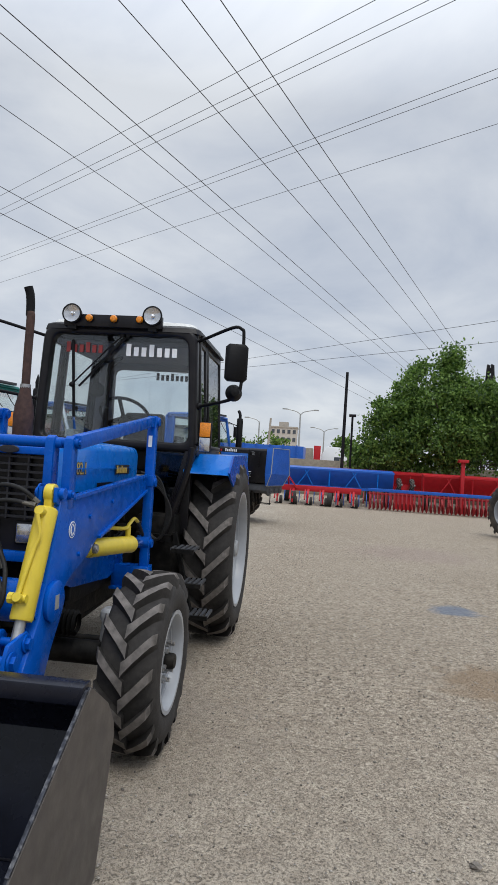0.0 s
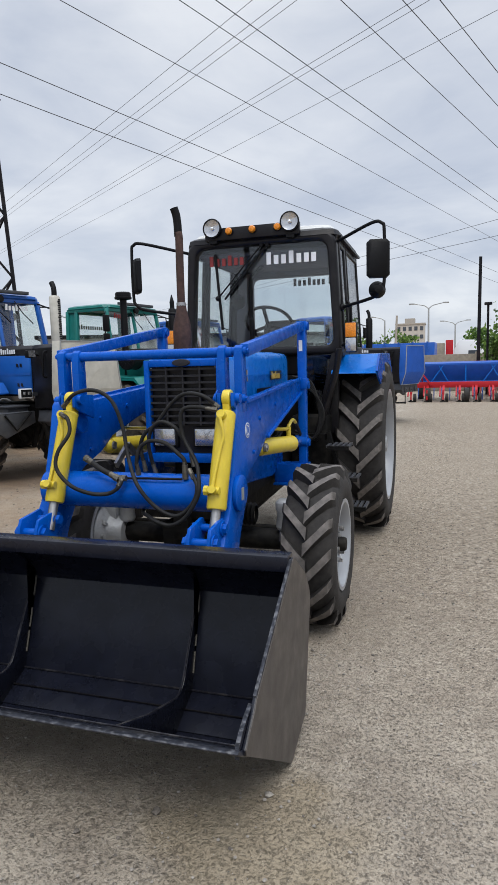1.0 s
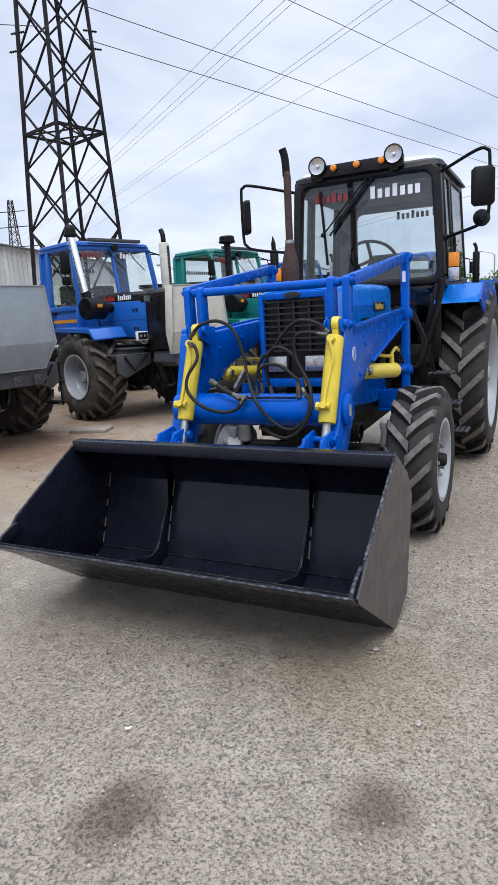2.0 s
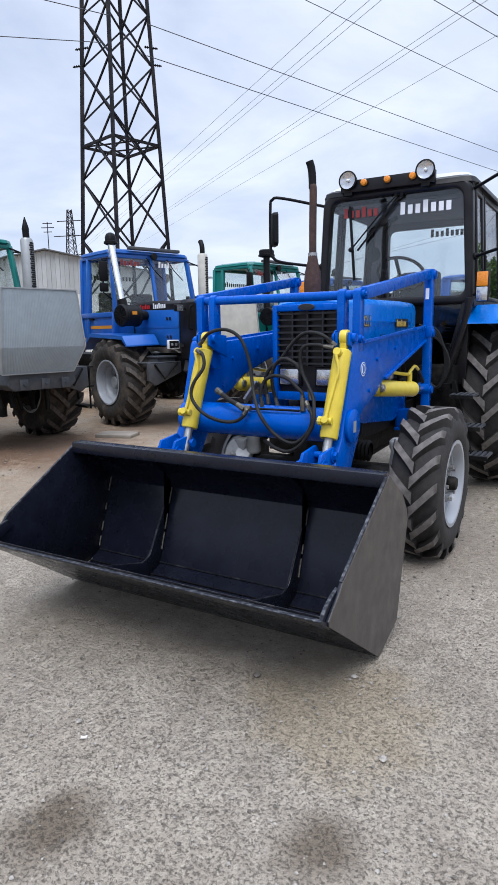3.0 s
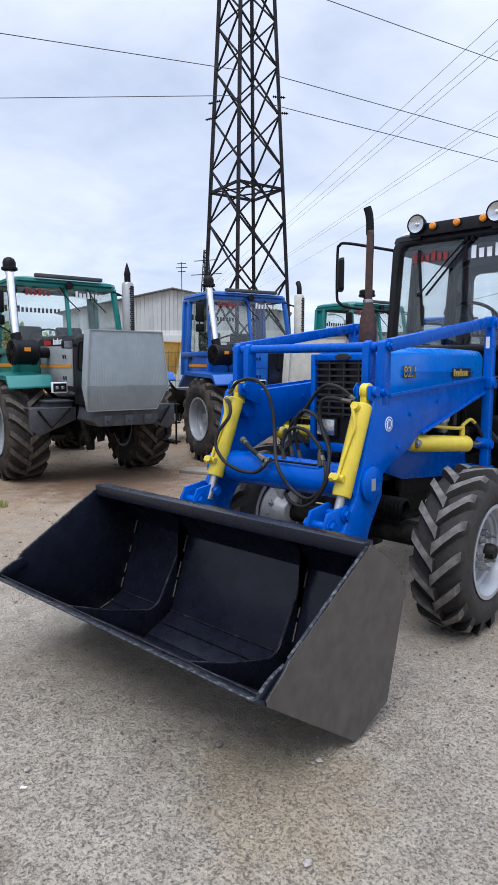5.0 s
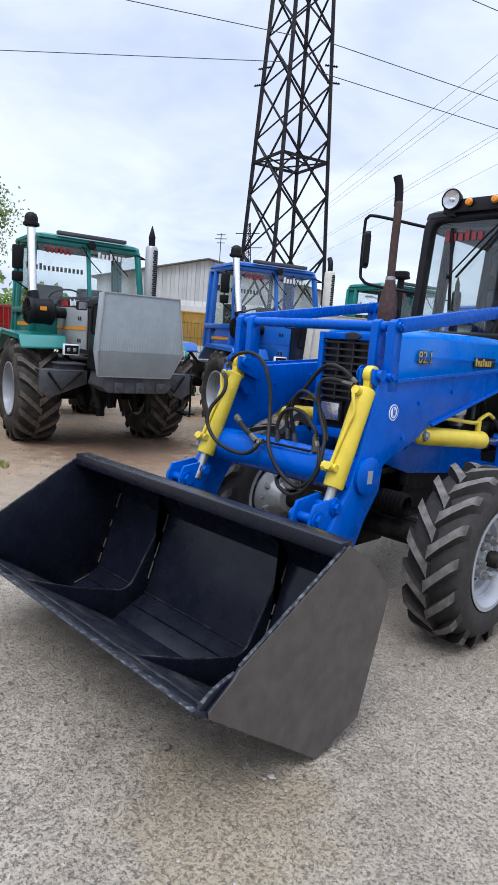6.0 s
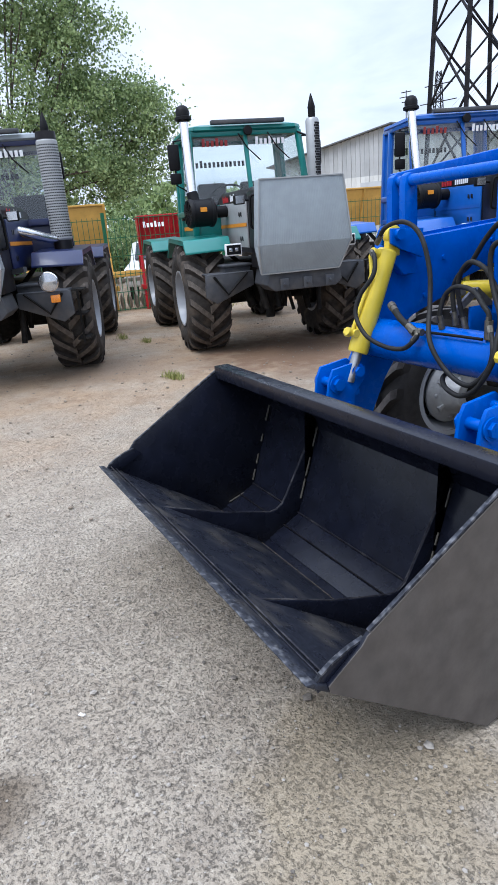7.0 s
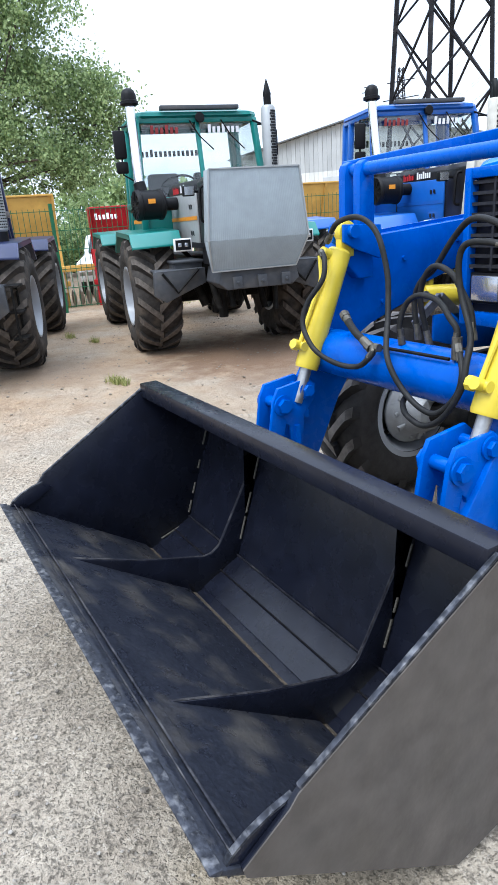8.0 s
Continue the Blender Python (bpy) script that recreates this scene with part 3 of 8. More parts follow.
# ---------------------------------------------------------------- wheels
def tyre_shapes(R, w, rim, lugs, lug_h, lug_w, lean, bulge=0.10):
    """The carcass and the tread bars of a tractor tyre, its axle along x, its outer side at +x."""
    h = w / 2
    body = Shape()
    r0 = R - lug_h
    side = r0 - rim
    profile = [(rim - 0.012, -h * 0.80), (rim, -h * 0.92), (rim + side * 0.30, -h * (1 + bulge)), (rim + side * 0.62, -h * (1 + bulge)),
               (r0 - side * 0.13, -h * 0.98), (r0 - side * 0.02, -h * 0.80), (r0 + 0.004, -h * 0.35), (r0 + 0.006, 0)]
    profile = profile + [(r, -x) for r, x in reversed(profile[:-1])]
    body.lathe(profile, (0, 0, 0), (1, 0, 0), 56)
    tread = Shape()
    for k in range(lugs):
        for sign in (-1, 1):
            a0 = 6.283185 * (k + (0.5 if sign > 0 else 0.0)) / lugs
            rings = []
            for t in (0.0, 0.10, 0.40, 0.70, 0.90, 1.02):
                x = sign * h * (-0.06 + 1.06 * t)
                a = a0 + lean * t
                drop = max(0.0, t - 0.72) ** 2 * R * 0.28 + (lug_h * 0.45 if t > 1 else 0.0)
                wid = lug_w * (1.0 + 0.38 * max(0.0, 1 - t / 0.16) + 0.10 * t) / R
                top = R - drop * (0.55 + 0.45 * t)
                base = r0 - 0.02 - drop * 1.25
                wt = wid * 0.80
                da = -0.20 * wid
                rings.append([(x, -math.cos(b) * r, math.sin(b) * r) for b, r in ((a - wid / 2 + da, base), (a + wid / 2 + da, base), (a + wt / 2, top), (a - wt / 2, top))])
            tread.loft(rings)
    return body, tread


def tread_bar(R, w, rim, lugs, lug_h, lug_w, lean, sign):
    """One tread bar of one half of the tyre, at the first place of its ring."""
    _, tread = tyre_shapes(R, w, rim, lugs, lug_h, lug_w, lean)
    k = 0 if sign < 0 else 1
    s = Shape()
    s.v = tread.v[24 * k:24 * k + 24]
    s.f = [tuple(i - 24 * k for i in f) for f in tread.f[22 * k:22 * k + 22]]
    return finish_two(Shape(), s, "tread_bar")


def finish_two(first, second, name):
    """One mesh of two shapes: the tops of the second take the second material."""
    n = len(first.f)
    joined = Shape().add(first.v, first.f).add(second.v, second.f)
    mesh = bpy.data.meshes.new(name)
    mesh.from_pydata(joined.v, [], joined.f)
    tops = [(i - n) % 22 < 20 and (i - n) % 22 % 4 == 2 for i in range(len(joined.f))]
    mesh.polygons.foreach_set("material_index", [1 if i >= n and tops[i] else 0 for i in range(len(joined.f))])
    bm = bmesh.new()
    bm.from_mesh(mesh)
    bmesh.ops.recalc_face_normals(bm, faces=bm.faces)
    bm.to_mesh(mesh)
    bm.free()
    mesh.shade_smooth()
    mesh.set_sharp_from_angle(angle=radians(38))
    return mesh


TYRE_MESHES, HUB_CAPS, RIM_SLOTS = {}, {}, {}


def wheel(parent, m, R, w, rim, lugs, lug_h, lug_w, lean, rubber, lug_mat, rim_mat, outer=1, dish=0.10, cap=0.05, hub_mat=None, bars=False):
    """A wheel with its rim as the part, and tyre, tread bars and hub under it. outer: the side of its face along x."""
    key = (R, w, rim, rubber.name)
    if key not in TYRE_MESHES:
        body, tread = tyre_shapes(R, w, rim, lugs, lug_h, lug_w, lean)
        meshes = [finish_two(body, Shape() if bars else tread, "tyre")]
        h = w / 2
        s = Shape()
        s.lathe([(rim + 0.012, h * 0.98), (rim + 0.016, h * 1.04), (rim - 0.006, h * 1.04), (rim - 0.02, h * 0.93), (rim - 0.03, h * 0.62), (rim - 0.042, h * 0.60), (rim - 0.044, h * 0.50),
                 (rim - 0.065, h * 0.42), (rim - 0.075, h * 0.20), (rim * 0.62, h * 0.12), (rim * 0.42, dish), (rim * 0.20, dish), (0.001, dish)], (0, 0, 0), (1, 0, 0), 44)
        s.lathe([(rim - 0.02, -h * 0.9), (rim - 0.07, -h * 0.3), (rim - 0.075, h * 0.2)], (0, 0, 0), (1, 0, 0), 44)
        s.lathe([(rim + 0.012, -h * 0.95), (rim - 0.02, -h * 0.95)], (0, 0, 0), (1, 0, 0), 44)
        meshes.append(finish(s, "wheel"))
        s = Shape()
        s.lathe([(rim * 0.30, dish), (rim * 0.30, dish + 0.012), (rim * 0.20, dish + 0.03), (cap, dish + 0.035), (cap, dish + 0.11), (cap * 0.8, dish + 0.125), (0.001, dish + 0.125)], (0, 0, 0), (1, 0, 0), 20) if hub_mat is None else s.lathe([(rim * 0.46, dish - 0.004), (rim * 0.46, dish + 0.012), (rim * 0.26, dish + 0.02), (rim * 0.22, dish + 0.045), (0.001, dish + 0.05)], (0, 0, 0), (1, 0, 0), 24)
        meshes.append(finish(s, "hub"))
        s = Shape()
        for y, z in ((rim * 0.40, 0.0),):
            s.cyl((dish - 0.01, y, z), (dish + 0.075, y, z), 0.012, n=8).cyl((dish, y, z), (dish + 0.048, y, z), 0.021, n=6)
        meshes.append(finish(s, "wheel_bolt"))
        if hub_mat is not None:
            extra = finish(Shape().lathe([(cap, dish + 0.04), (cap, dish + 0.085), (cap * 0.8, dish + 0.10), (0.001, dish + 0.10)], (0, 0, 0), (1, 0, 0), 18), "hub_cap")
            extra.materials.append(hub_mat)
            HUB_CAPS[key] = extra
        if bars:
            meshes += [tread_bar(R, w, rim, lugs, lug_h, lug_w, lean, sign) for sign in (-1, 1)]
        for mesh, mats in zip(meshes, ((rubber, lug_mat), (rim_mat,), (HUB_GREY,), (STEEL,), (rubber, lug_mat), (rubber, lug_mat))):
            for mat in mats:
                mesh.materials.append(mat)
        TYRE_MESHES[key] = meshes
    tyre_mesh, rim_mesh, hub_mesh, bolt_mesh = TYRE_MESHES[key][:4]
    rim_ob = new("wheel", rim_mesh)
    rim_ob.parent = parent
    turn = Matrix.Rotation(radians(180), 4, "Z") if outer < 0 else Matrix()
    rim_ob.matrix_basis = m @ turn
    for name, mesh in (("tyre", tyre_mesh), ("hub", hub_mesh)):
        ob = new(name, mesh)
        ob.parent = rim_ob
        if name == "tyre" and outer < 0:
            ob.matrix_basis = Matrix.Rotation(radians(180), 4, "Z")
    for k in range(8):
        bolt = new("wheel_bolt", bolt_mesh)
        bolt.parent = rim_ob
        bolt.matrix_basis = Matrix.Rotation(6.283185 * k / 8, 4, "X")
    if bars:
        # dark hand holes in the wheel disc
        if key not in RIM_SLOTS:
            mesh = finish(Shape().prism([(math.cos(0.6283 * k) * 0.034 + rim * 0.60, math.sin(0.6283 * k) * 0.016) for k in range(10)], "x", w * 0.055, w * 0.066 + 0.004), "rim_slot")
            mesh.materials.append(CAB_BLACK)
            RIM_SLOTS[key] = mesh
        for k in range(4):
            slot = new("rim_slot", RIM_SLOTS[key])
            slot.parent = rim_ob
            slot.matrix_basis = Matrix.Rotation(0.4 + 1.570796 * k, 4, "X")
    if key in HUB_CAPS:
        new("hub_cap", HUB_CAPS[key]).parent = rim_ob
    for mesh, shift in zip(TYRE_MESHES[key][4:], (0, 0.5)):
        for k in range(lugs):
            bar = new("tread_bar", mesh)
            bar.parent = rim_ob
            bar.matrix_basis = (Matrix.Rotation(radians(180), 4, "Z") if outer < 0 else Matrix()) @ Matrix.Rotation(-6.283185 * k / lugs, 4, "X")
    return rim_ob


# ---------------------------------------------------------------- ground
def build_ground():
    s = Shape()
    inner = 14.0
    n = 70
    for i in range(n + 1):
        for j in range(n + 1):
            x, y = -inner + 2 * inner * i / n, -inner + 2 * inner * j / n
            near = max(0.0, 1 - max(abs(x), abs(y)) / inner)
            z = 0.012 * min(1.0, near * 6) * noise.noise((x * 0.35, y * 0.35, 3.0)) + 0.004 * min(1.0, near * 6) * noise.noise((x * 2.1, y * 2.1, 7.0))
            s.v.append((x, y, z - 0.006))
    for i in range(n):
        for j in range(n):
            a = i * (n + 1) + j
            s.f.append((a, a + n + 1, a + n + 2, a + 1))
    k = len(s.v)
    far = 2500.0
    s.v += [(-far, -far, -0.006), (far, -far, -0.006), (far, far, -0.006), (-far, far, -0.006)]
    idx = lambda i, j: i * (n + 1) + j
    sides = [[idx(i, 0) for i in range(n + 1)], [idx(n, j) for j in range(n + 1)], [idx(n - i, n) for i in range(n + 1)], [idx(0, n - j) for j in range(n + 1)]]
    for c, row in enumerate(sides):
        s.f.append(tuple(row) + (k + (c + 1) % 4, k + c))
    ob = part("ground", s, GROUND, None, "worn sandy concrete yard with exposed gravel and stains", kind="structure")
    return tagged(ob, category="ground")


build_ground()


# ---------------------------------------------------------------- the loader tractor (front towards -y)
CX = 0.04
tractor = thing("tractor", "blue farm tractor with a black glazed cab and roof lamps", "tractor")


def mtz_wheels():
    for x, side in ((0.857, 1), (-0.69, -1)):
        wheel(tractor, pose(x, 0.106, 0.474), 0.475, 0.28, 0.256, 17, 0.048, 0.064, 0.34, RUBBER, LUG_TOP, RIM_WHITE, side, 0.058, 0.044, IRON, True)
    for x, side in ((0.87, 1), (-0.79, -1)):
        wheel(tractor, pose(x, 2.45, 0.778), 0.78, 0.38, 0.50, 19, 0.058, 0.082, 0.27, RUBBER, LUG_TOP, RIM_WHITE, side, 0.05, 0.075, None, True)


def mtz_chassis():
    # engine with its manifolds, pump and filters
    s = Shape().box(CX - 0.17, CX + 0.17, 0.22, 1.35, 0.72, 1.32).box(CX - 0.13, CX + 0.13, 0.12, 1.7, 0.55, 0.80)
    s.box(CX - 0.10, CX + 0.10, 1.3, 2.7, 0.62, 1.0)
    s.box(CX - 0.19, CX + 0.19, 0.25, 1.75, 0.50, 0.74)
    part("engine_block", s, IRON, tractor, "dark oily engine block", bevel=0.012)
    rnd = random.Random(4)
    for side in (-1, 1):
        for k in range(26):
            s = Shape()
            y, z = rnd.uniform(0.25, 1.45), rnd.uniform(0.78, 1.34)
            x0 = CX + side * 0.17
            x1 = CX + side * rnd.uniform(0.22, 0.30)
            r = rnd.uniform(0.014, 0.045)
            if rnd.random() < 0.5:
                s.cyl((x0, y, z), (x1, y, z), r, n=10)
            else:
                s.cyl((x1 - side * 0.04, y, z - rnd.uniform(0.03, 0.09)), (x1 - side * 0.04, y, z + rnd.uniform(0.03, 0.1)), r, n=10)
            part("engine_fitting", s, STEEL if k % 7 == 3 else FRAME_GREY if k % 3 == 0 else IRON, tractor)
        for k in range(9):
            y, z = rnd.uniform(0.25, 1.2), rnd.uniform(0.85, 1.3)
            x = CX + side * rnd.uniform(0.2, 0.29)
            s = Shape().tube([(x, y, z), (x + side * 0.02, y + rnd.uniform(-0.15, 0.15), z + rnd.uniform(-0.15, 0.1)), (x, y + rnd.uniform(-0.3, 0.3), z + rnd.uniform(-0.3, 0.0))], 0.009, 6, 5)
            part("engine_pipe", s, HOSE, tractor)
    s = Shape().lathe([(0.045, 0), (0.05, 0.01), (0.05, 0.15), (0.03, 0.17)], (CX + 0.27, 0.85, 1.05), (0, 0, 1), 14, True)
    part("fuel_filter", s, STEEL, tractor)
    # front axle with its driven hubs
    s = Shape().cyl((CX - 0.62, 0.02, 0.53), (CX + 0.62, 0.02, 0.53), 0.065, n=14).box(CX - 0.16, CX + 0.16, -0.14, 0.16, 0.40, 0.64)
    s.cyl((CX - 0.5, 0.17, 0.56), (CX + 0.55, 0.17, 0.56), 0.022, n=8)
    s.cyl((CX + 0.12, 0.1, 0.50), (CX + 0.16, 1.7, 0.58), 0.035, n=10)
    for k in range(8):
        s.lathe([(0.052, 0), (0.075, 0.012), (0.052, 0.024)], (CX + 0.22 + 0.026 * k, -0.04, 0.70), (1, 0, 0), 14)
    s.moved(Matrix.Translation((0, 0.12, -0.06)))
    part("front_axle", s, IRON, tractor, "black front drive axle", bevel=0.006)
    for side in (-1, 1):
        x = CX + side * 0.60
        s = Shape().lathe([(0.045, 0), (0.054, 0.02), (0.046, 0.11), (0.056, 0.13), (0.056, 0.17), (0.035, 0.19)], (x, 0.0, 0.60), (0, 0, 1), 18, True)
        s.lathe([(0.185, 0), (0.19, 0.02), (0.165, 0.05), (0.13, 0.07), (0.09, 0.16)], (CX + side * 0.765, 0, 0.53), (-side, 0, 0), 24, True)
        for k in range(10):
            a = 0.6283185 * k
            s.cyl((CX + side * 0.74, math.cos(a) * 0.15, 0.53 + math.sin(a) * 0.15), (CX + side * 0.70, math.cos(a) * 0.15, 0.53 + math.sin(a) * 0.15), 0.013, n=6)
        s.beam((CX + side * 0.70, -0.06, 0.66), (CX + side * 0.70, 0.06, 0.66), 0.10, 0.08)
        # ribs and bolts of the casting
        for k in range(6):
            a = 0.5 + 1.047 * k
            s.beam((CX + side * 0.70, math.cos(a) * 0.05, 0.53 + math.sin(a) * 0.05), (CX + side * 0.715, math.cos(a) * 0.16, 0.53 + math.sin(a) * 0.16), 0.022, 0.05, (1, 0, 0))
        s.lathe([(0.07, 0), (0.075, 0.03), (0.05, 0.05), (0.001, 0.052)], (CX + side * 0.70, 0.0, 0.53), (-side, 0, 0), 20)
        s.moved(Matrix.Translation((0.125 if side < 0 else 0.0, 0.106, -0.056)))
        part("hub_gearbox", s, HUB_GREY, tractor, "grey cast wheel gearbox", bevel=0.004)
    s = Shape().box(CX - 0.05, CX + 0.05, -0.1, 0.25, 0.5, 0.75).box(CX - 0.26, CX + 0.26, -0.05, 0.30, 0.62, 0.80)
    for side in (-1, 1):
        s.box(CX + side * 0.24 - 0.02, CX + side * 0.24 + 0.02, 0.0, 1.7, 0.66, 0.82)
    part("front_frame", s, IRON, tractor, "black front chassis frame", bevel=0.006)
    s = Shape().cyl((CX - 0.70, 2.45, 0.778), (CX + 0.72, 2.45, 0.778), 0.12, n=16).box(CX - 0.28, CX + 0.28, 2.1, 2.8, 0.55, 1.05)
    part("rear_axle", s, IRON, tractor, bevel=0.01)
    # fuel tanks and tool box below the cab
    s = Shape().box(CX - 0.45, CX + 0.45, 1.85, 2.65, 0.95, 1.35)
    part("cab_floor", s, IRON, tractor, "black cab floor and tank", bevel=0.02)
    for side in (-1, 1):
        part("fuel_tank", Shape().box(*sorted((CX + side * 0.28, CX + side * 0.60)), 1.60, 2.25, 0.50, 1.12), IRON, tractor, "black fuel tank below the cab", bevel=0.03)
        part("cab_skirt", Shape().box(*sorted((CX + side * 0.44, CX + side * 0.66)), 1.78, 1.86, 0.95, 1.62), CAB_BLACK, tractor, bevel=0.01)


def mtz_hood():
    def ring(y, half, top, low, r=0.05):
        pts = [(CX - half, low), (CX - half, top - r)]
        pts += [(CX - half + r * (1 - math.cos(a)), top - r + r * math.sin(a)) for a in (0.5, 1.0, 1.5708)]
        pts += [(CX - half * 0.3, top + 0.012), (CX + half * 0.3, top + 0.012)]
        pts += [(CX + half - r * (1 - math.cos(a)), top - r + r * math.sin(a)) for a in (1.5708, 1.0, 0.5)]
        pts += [(CX + half, top - r), (CX + half, low)]
        return [(x, y, z) for x, z in pts]
    s = Shape().loft([ring(0.06, 0.255, 1.60, 1.345), ring(0.10, 0.268, 1.622, 1.34), ring(0.5, 0.278, 1.632, 1.335), ring(1.2, 0.287, 1.640, 1.33),
                      ring(1.48, 0.288, 1.634, 1.34), ring(1.52, 0.282, 1.618, 1.35)])
    hood = part("hood", s, HOOD_BLUE, tractor, "light blue hood with rounded edges")
    for side in (-1, 1):
        x = CX + side * 0.292
        s = Shape().box(x - 0.006, x + 0.006, 0.25, 1.35, 1.475, 1.481)
        part("side_crease", s, HOOD_BLUE, hood)
        s = Shape().box(x - 0.004, x + 0.004, 0.62, 1.30, 1.352, 1.385)
        part("air_slot", s, CAB_BLACK, hood, "black air slot")
        s = Shape().box(x - 0.002 + side * 0.002, x + 0.002 + side * 0.002, 0.96, 1.27, 1.435, 1.50)
        plate = part("name_plate", s, LETTER_DARK, hood, "dark name plate with gold blocks")
        if side > 0:
            part("plate_lettering", letters((x + 0.005, 0.97, 1.443), (0, 1, 0), (0, 0, 1), 7, 0.052, 0.003, 5), LETTER_GOLD, plate)
        else:
            part("plate_lettering", letters((x - 0.005, 1.26, 1.443), (0, -1, 0), (0, 0, 1), 7, 0.052, 0.003, 5), LETTER_GOLD, plate)
        # the model number
        curve = bpy.data.curves.new("model_number", "FONT")
        curve.body, curve.size, curve.extrude = "82.1", 0.10, 0.002
        holder = bpy.data.objects.new("model_number", curve)
        scene.collection.objects.link(holder)
        mesh = bpy.data.meshes.new_from_object(holder.evaluated_get(bpy.context.evaluated_depsgraph_get()))
        bpy.data.objects.remove(holder)
        mesh.materials.append(LETTER_GOLD)
        num = new("model_number", mesh)
        num.parent = hood
        curve2 = bpy.data.curves.new("number_outline", "FONT")
        curve2.body, curve2.size, curve2.extrude, curve2.offset = "82.1", 0.10, 0.001, 0.005
        holder = bpy.data.objects.new("number_outline", curve2)
        scene.collection.objects.link(holder)
        mesh = bpy.data.meshes.new_from_object(holder.evaluated_get(bpy.context.evaluated_depsgraph_get()))
        bpy.data.objects.remove(holder)
        mesh.materials.append(LETTER_DARK)
        edge_of = new("number_outline", mesh)
        edge_of.parent = num
        if side > 0:
            num.matrix_basis = Matrix.Translation((x - 0.006, 0.26, 1.445)) @ Euler((radians(90), 0, radians(90))).to_matrix().to_4x4()
        else:
            num.matrix_basis = Matrix.Translation((x + 0.006, 0.48, 1.445)) @ Euler((radians(90), 0, radians(-90))).to_matrix().to_4x4()
    # front mask with grille and headlamps
    x0, x1 = CX - 0.255, CX + 0.255
    s = Shape()
    s.box(x0, x0 + 0.035, 0.0, 0.10, 0.96, 1.59).box(x1 - 0.035, x1, 0.0, 0.10, 0.96, 1.59)
    s.box(x0 + 0.035, x1 - 0.035, 0.0, 0.10, 1.548, 1.59).box(x0 + 0.035, x1 - 0.035, 0.0, 0.10, 0.96, 1.015)
    mask = part("front_mask", s, LOADER_BLUE, tractor, "blue front mask round the grille", bevel=0.006)
    s = Shape().lathe([(0.042, 0), (0.045, 0.004), (0.04, 0.01), (0.001, 0.012)], (CX, 0.0, 1.572), (0, -1, 0), 18)
    for k, v in enumerate(s.v):
        s.v[k] = (v[0] + (v[0] - CX) * 0.35, v[1], 1.572 + (v[2] - 1.572) * 0.5)
    part("badge", s, LETTER_DARK, mask, "oval dark badge")
    s = Shape().box(x0 + 0.03, x1 - 0.03, 0.046, 0.058, 1.0, 1.56)
    part("grille_back", s, CAB_BLACK, mask, "black grille panel")
    for k in range(9):
        z = 1.205 + 0.041 * k
        part("grille_slat", Shape().box(x0 + 0.035, x1 - 0.035, 0.012, 0.044, z - 0.0065, z + 0.0065), GRILLE, mask)
    for k in range(3):
        x = x0 + 0.035 + (x1 - x0 - 0.07) * (k + 1) / 4
        part("grille_upright", Shape().box(x - 0.005, x + 0.005, 0.010, 0.04, 1.19, 1.548), GRILLE, mask)
    for x in (x0 + 0.045, x1 - 0.045):
        for z in (1.535, 1.20):
            part("mask_screw", Shape().lathe([(0.008, 0), (0.008, 0.004), (0.001, 0.006)], (x, 0.018, z), (0, -1, 0), 10), STEEL, mask)
    for x in (CX - 0.135, CX + 0.135):
        s = Shape().box(x - 0.085, x + 0.085, 0.02, 0.08, 1.05, 1.18)
        lamp = part("headlamp", s, PLASTIC, mask, "rectangular headlamp in a black shell", bevel=0.008)
        s = Shape().box(x - 0.07, x + 0.07, 0.008, 0.03, 1.062, 1.168)
        part("lens", s, LENS, lamp, "clear ribbed lens", bevel=0.008)
    # white bottle and battery tray beside the engine
    part("washer_bottle", Shape().box(CX + 0.22, CX + 0.33, 0.72, 0.88, 1.12, 1.28), WHITE_PAINT, tractor, "white plastic bottle", bevel=0.02)


def mtz_exhaust():
    x, y = CX - 0.355, 0.86
    s = Shape().lathe([(0.055, 0), (0.066, 0.02), (0.068, 0.20), (0.062, 0.27), (0.04, 0.36), (0.033, 0.42)], (x, y, 1.60), (0, 0, 1), 18, True)
    ex = part("exhaust", s, RUST, tractor, "rusty brown exhaust silencer with a curved stack")
    s = Shape().tube([(x, y, 1.98), (x, y, 2.25), (x, y + 0.005, 2.48), (x - 0.01, y + 0.01, 2.53)], 0.029, 14, 5)
    part("stack_pipe", s, RUST, ex)
    part("curved_tip", Shape().tube([(x - 0.008, y + 0.01, 2.50), (x - 0.010, y + 0.01, 2.58), (x - 0.016, y + 0.005, 2.65), (x - 0.028, y - 0.006, 2.70)], 0.030, 14, 4), PLASTIC, ex, "dark curved outlet")
    s = Shape().lathe([(0.033, 0), (0.036, 0.0), (0.036, 0.06), (0.033, 0.06)], (x, y, 1.96), (0, 0, 1), 14)
    part("clamp", s, STEEL, ex)


# cab: corners of the front, at the top and at the sill
CC = 0.055
TW, BW, ZT, ZB, YF, YR = 0.645, 0.697, 2.595, 1.664, 1.73, 2.90


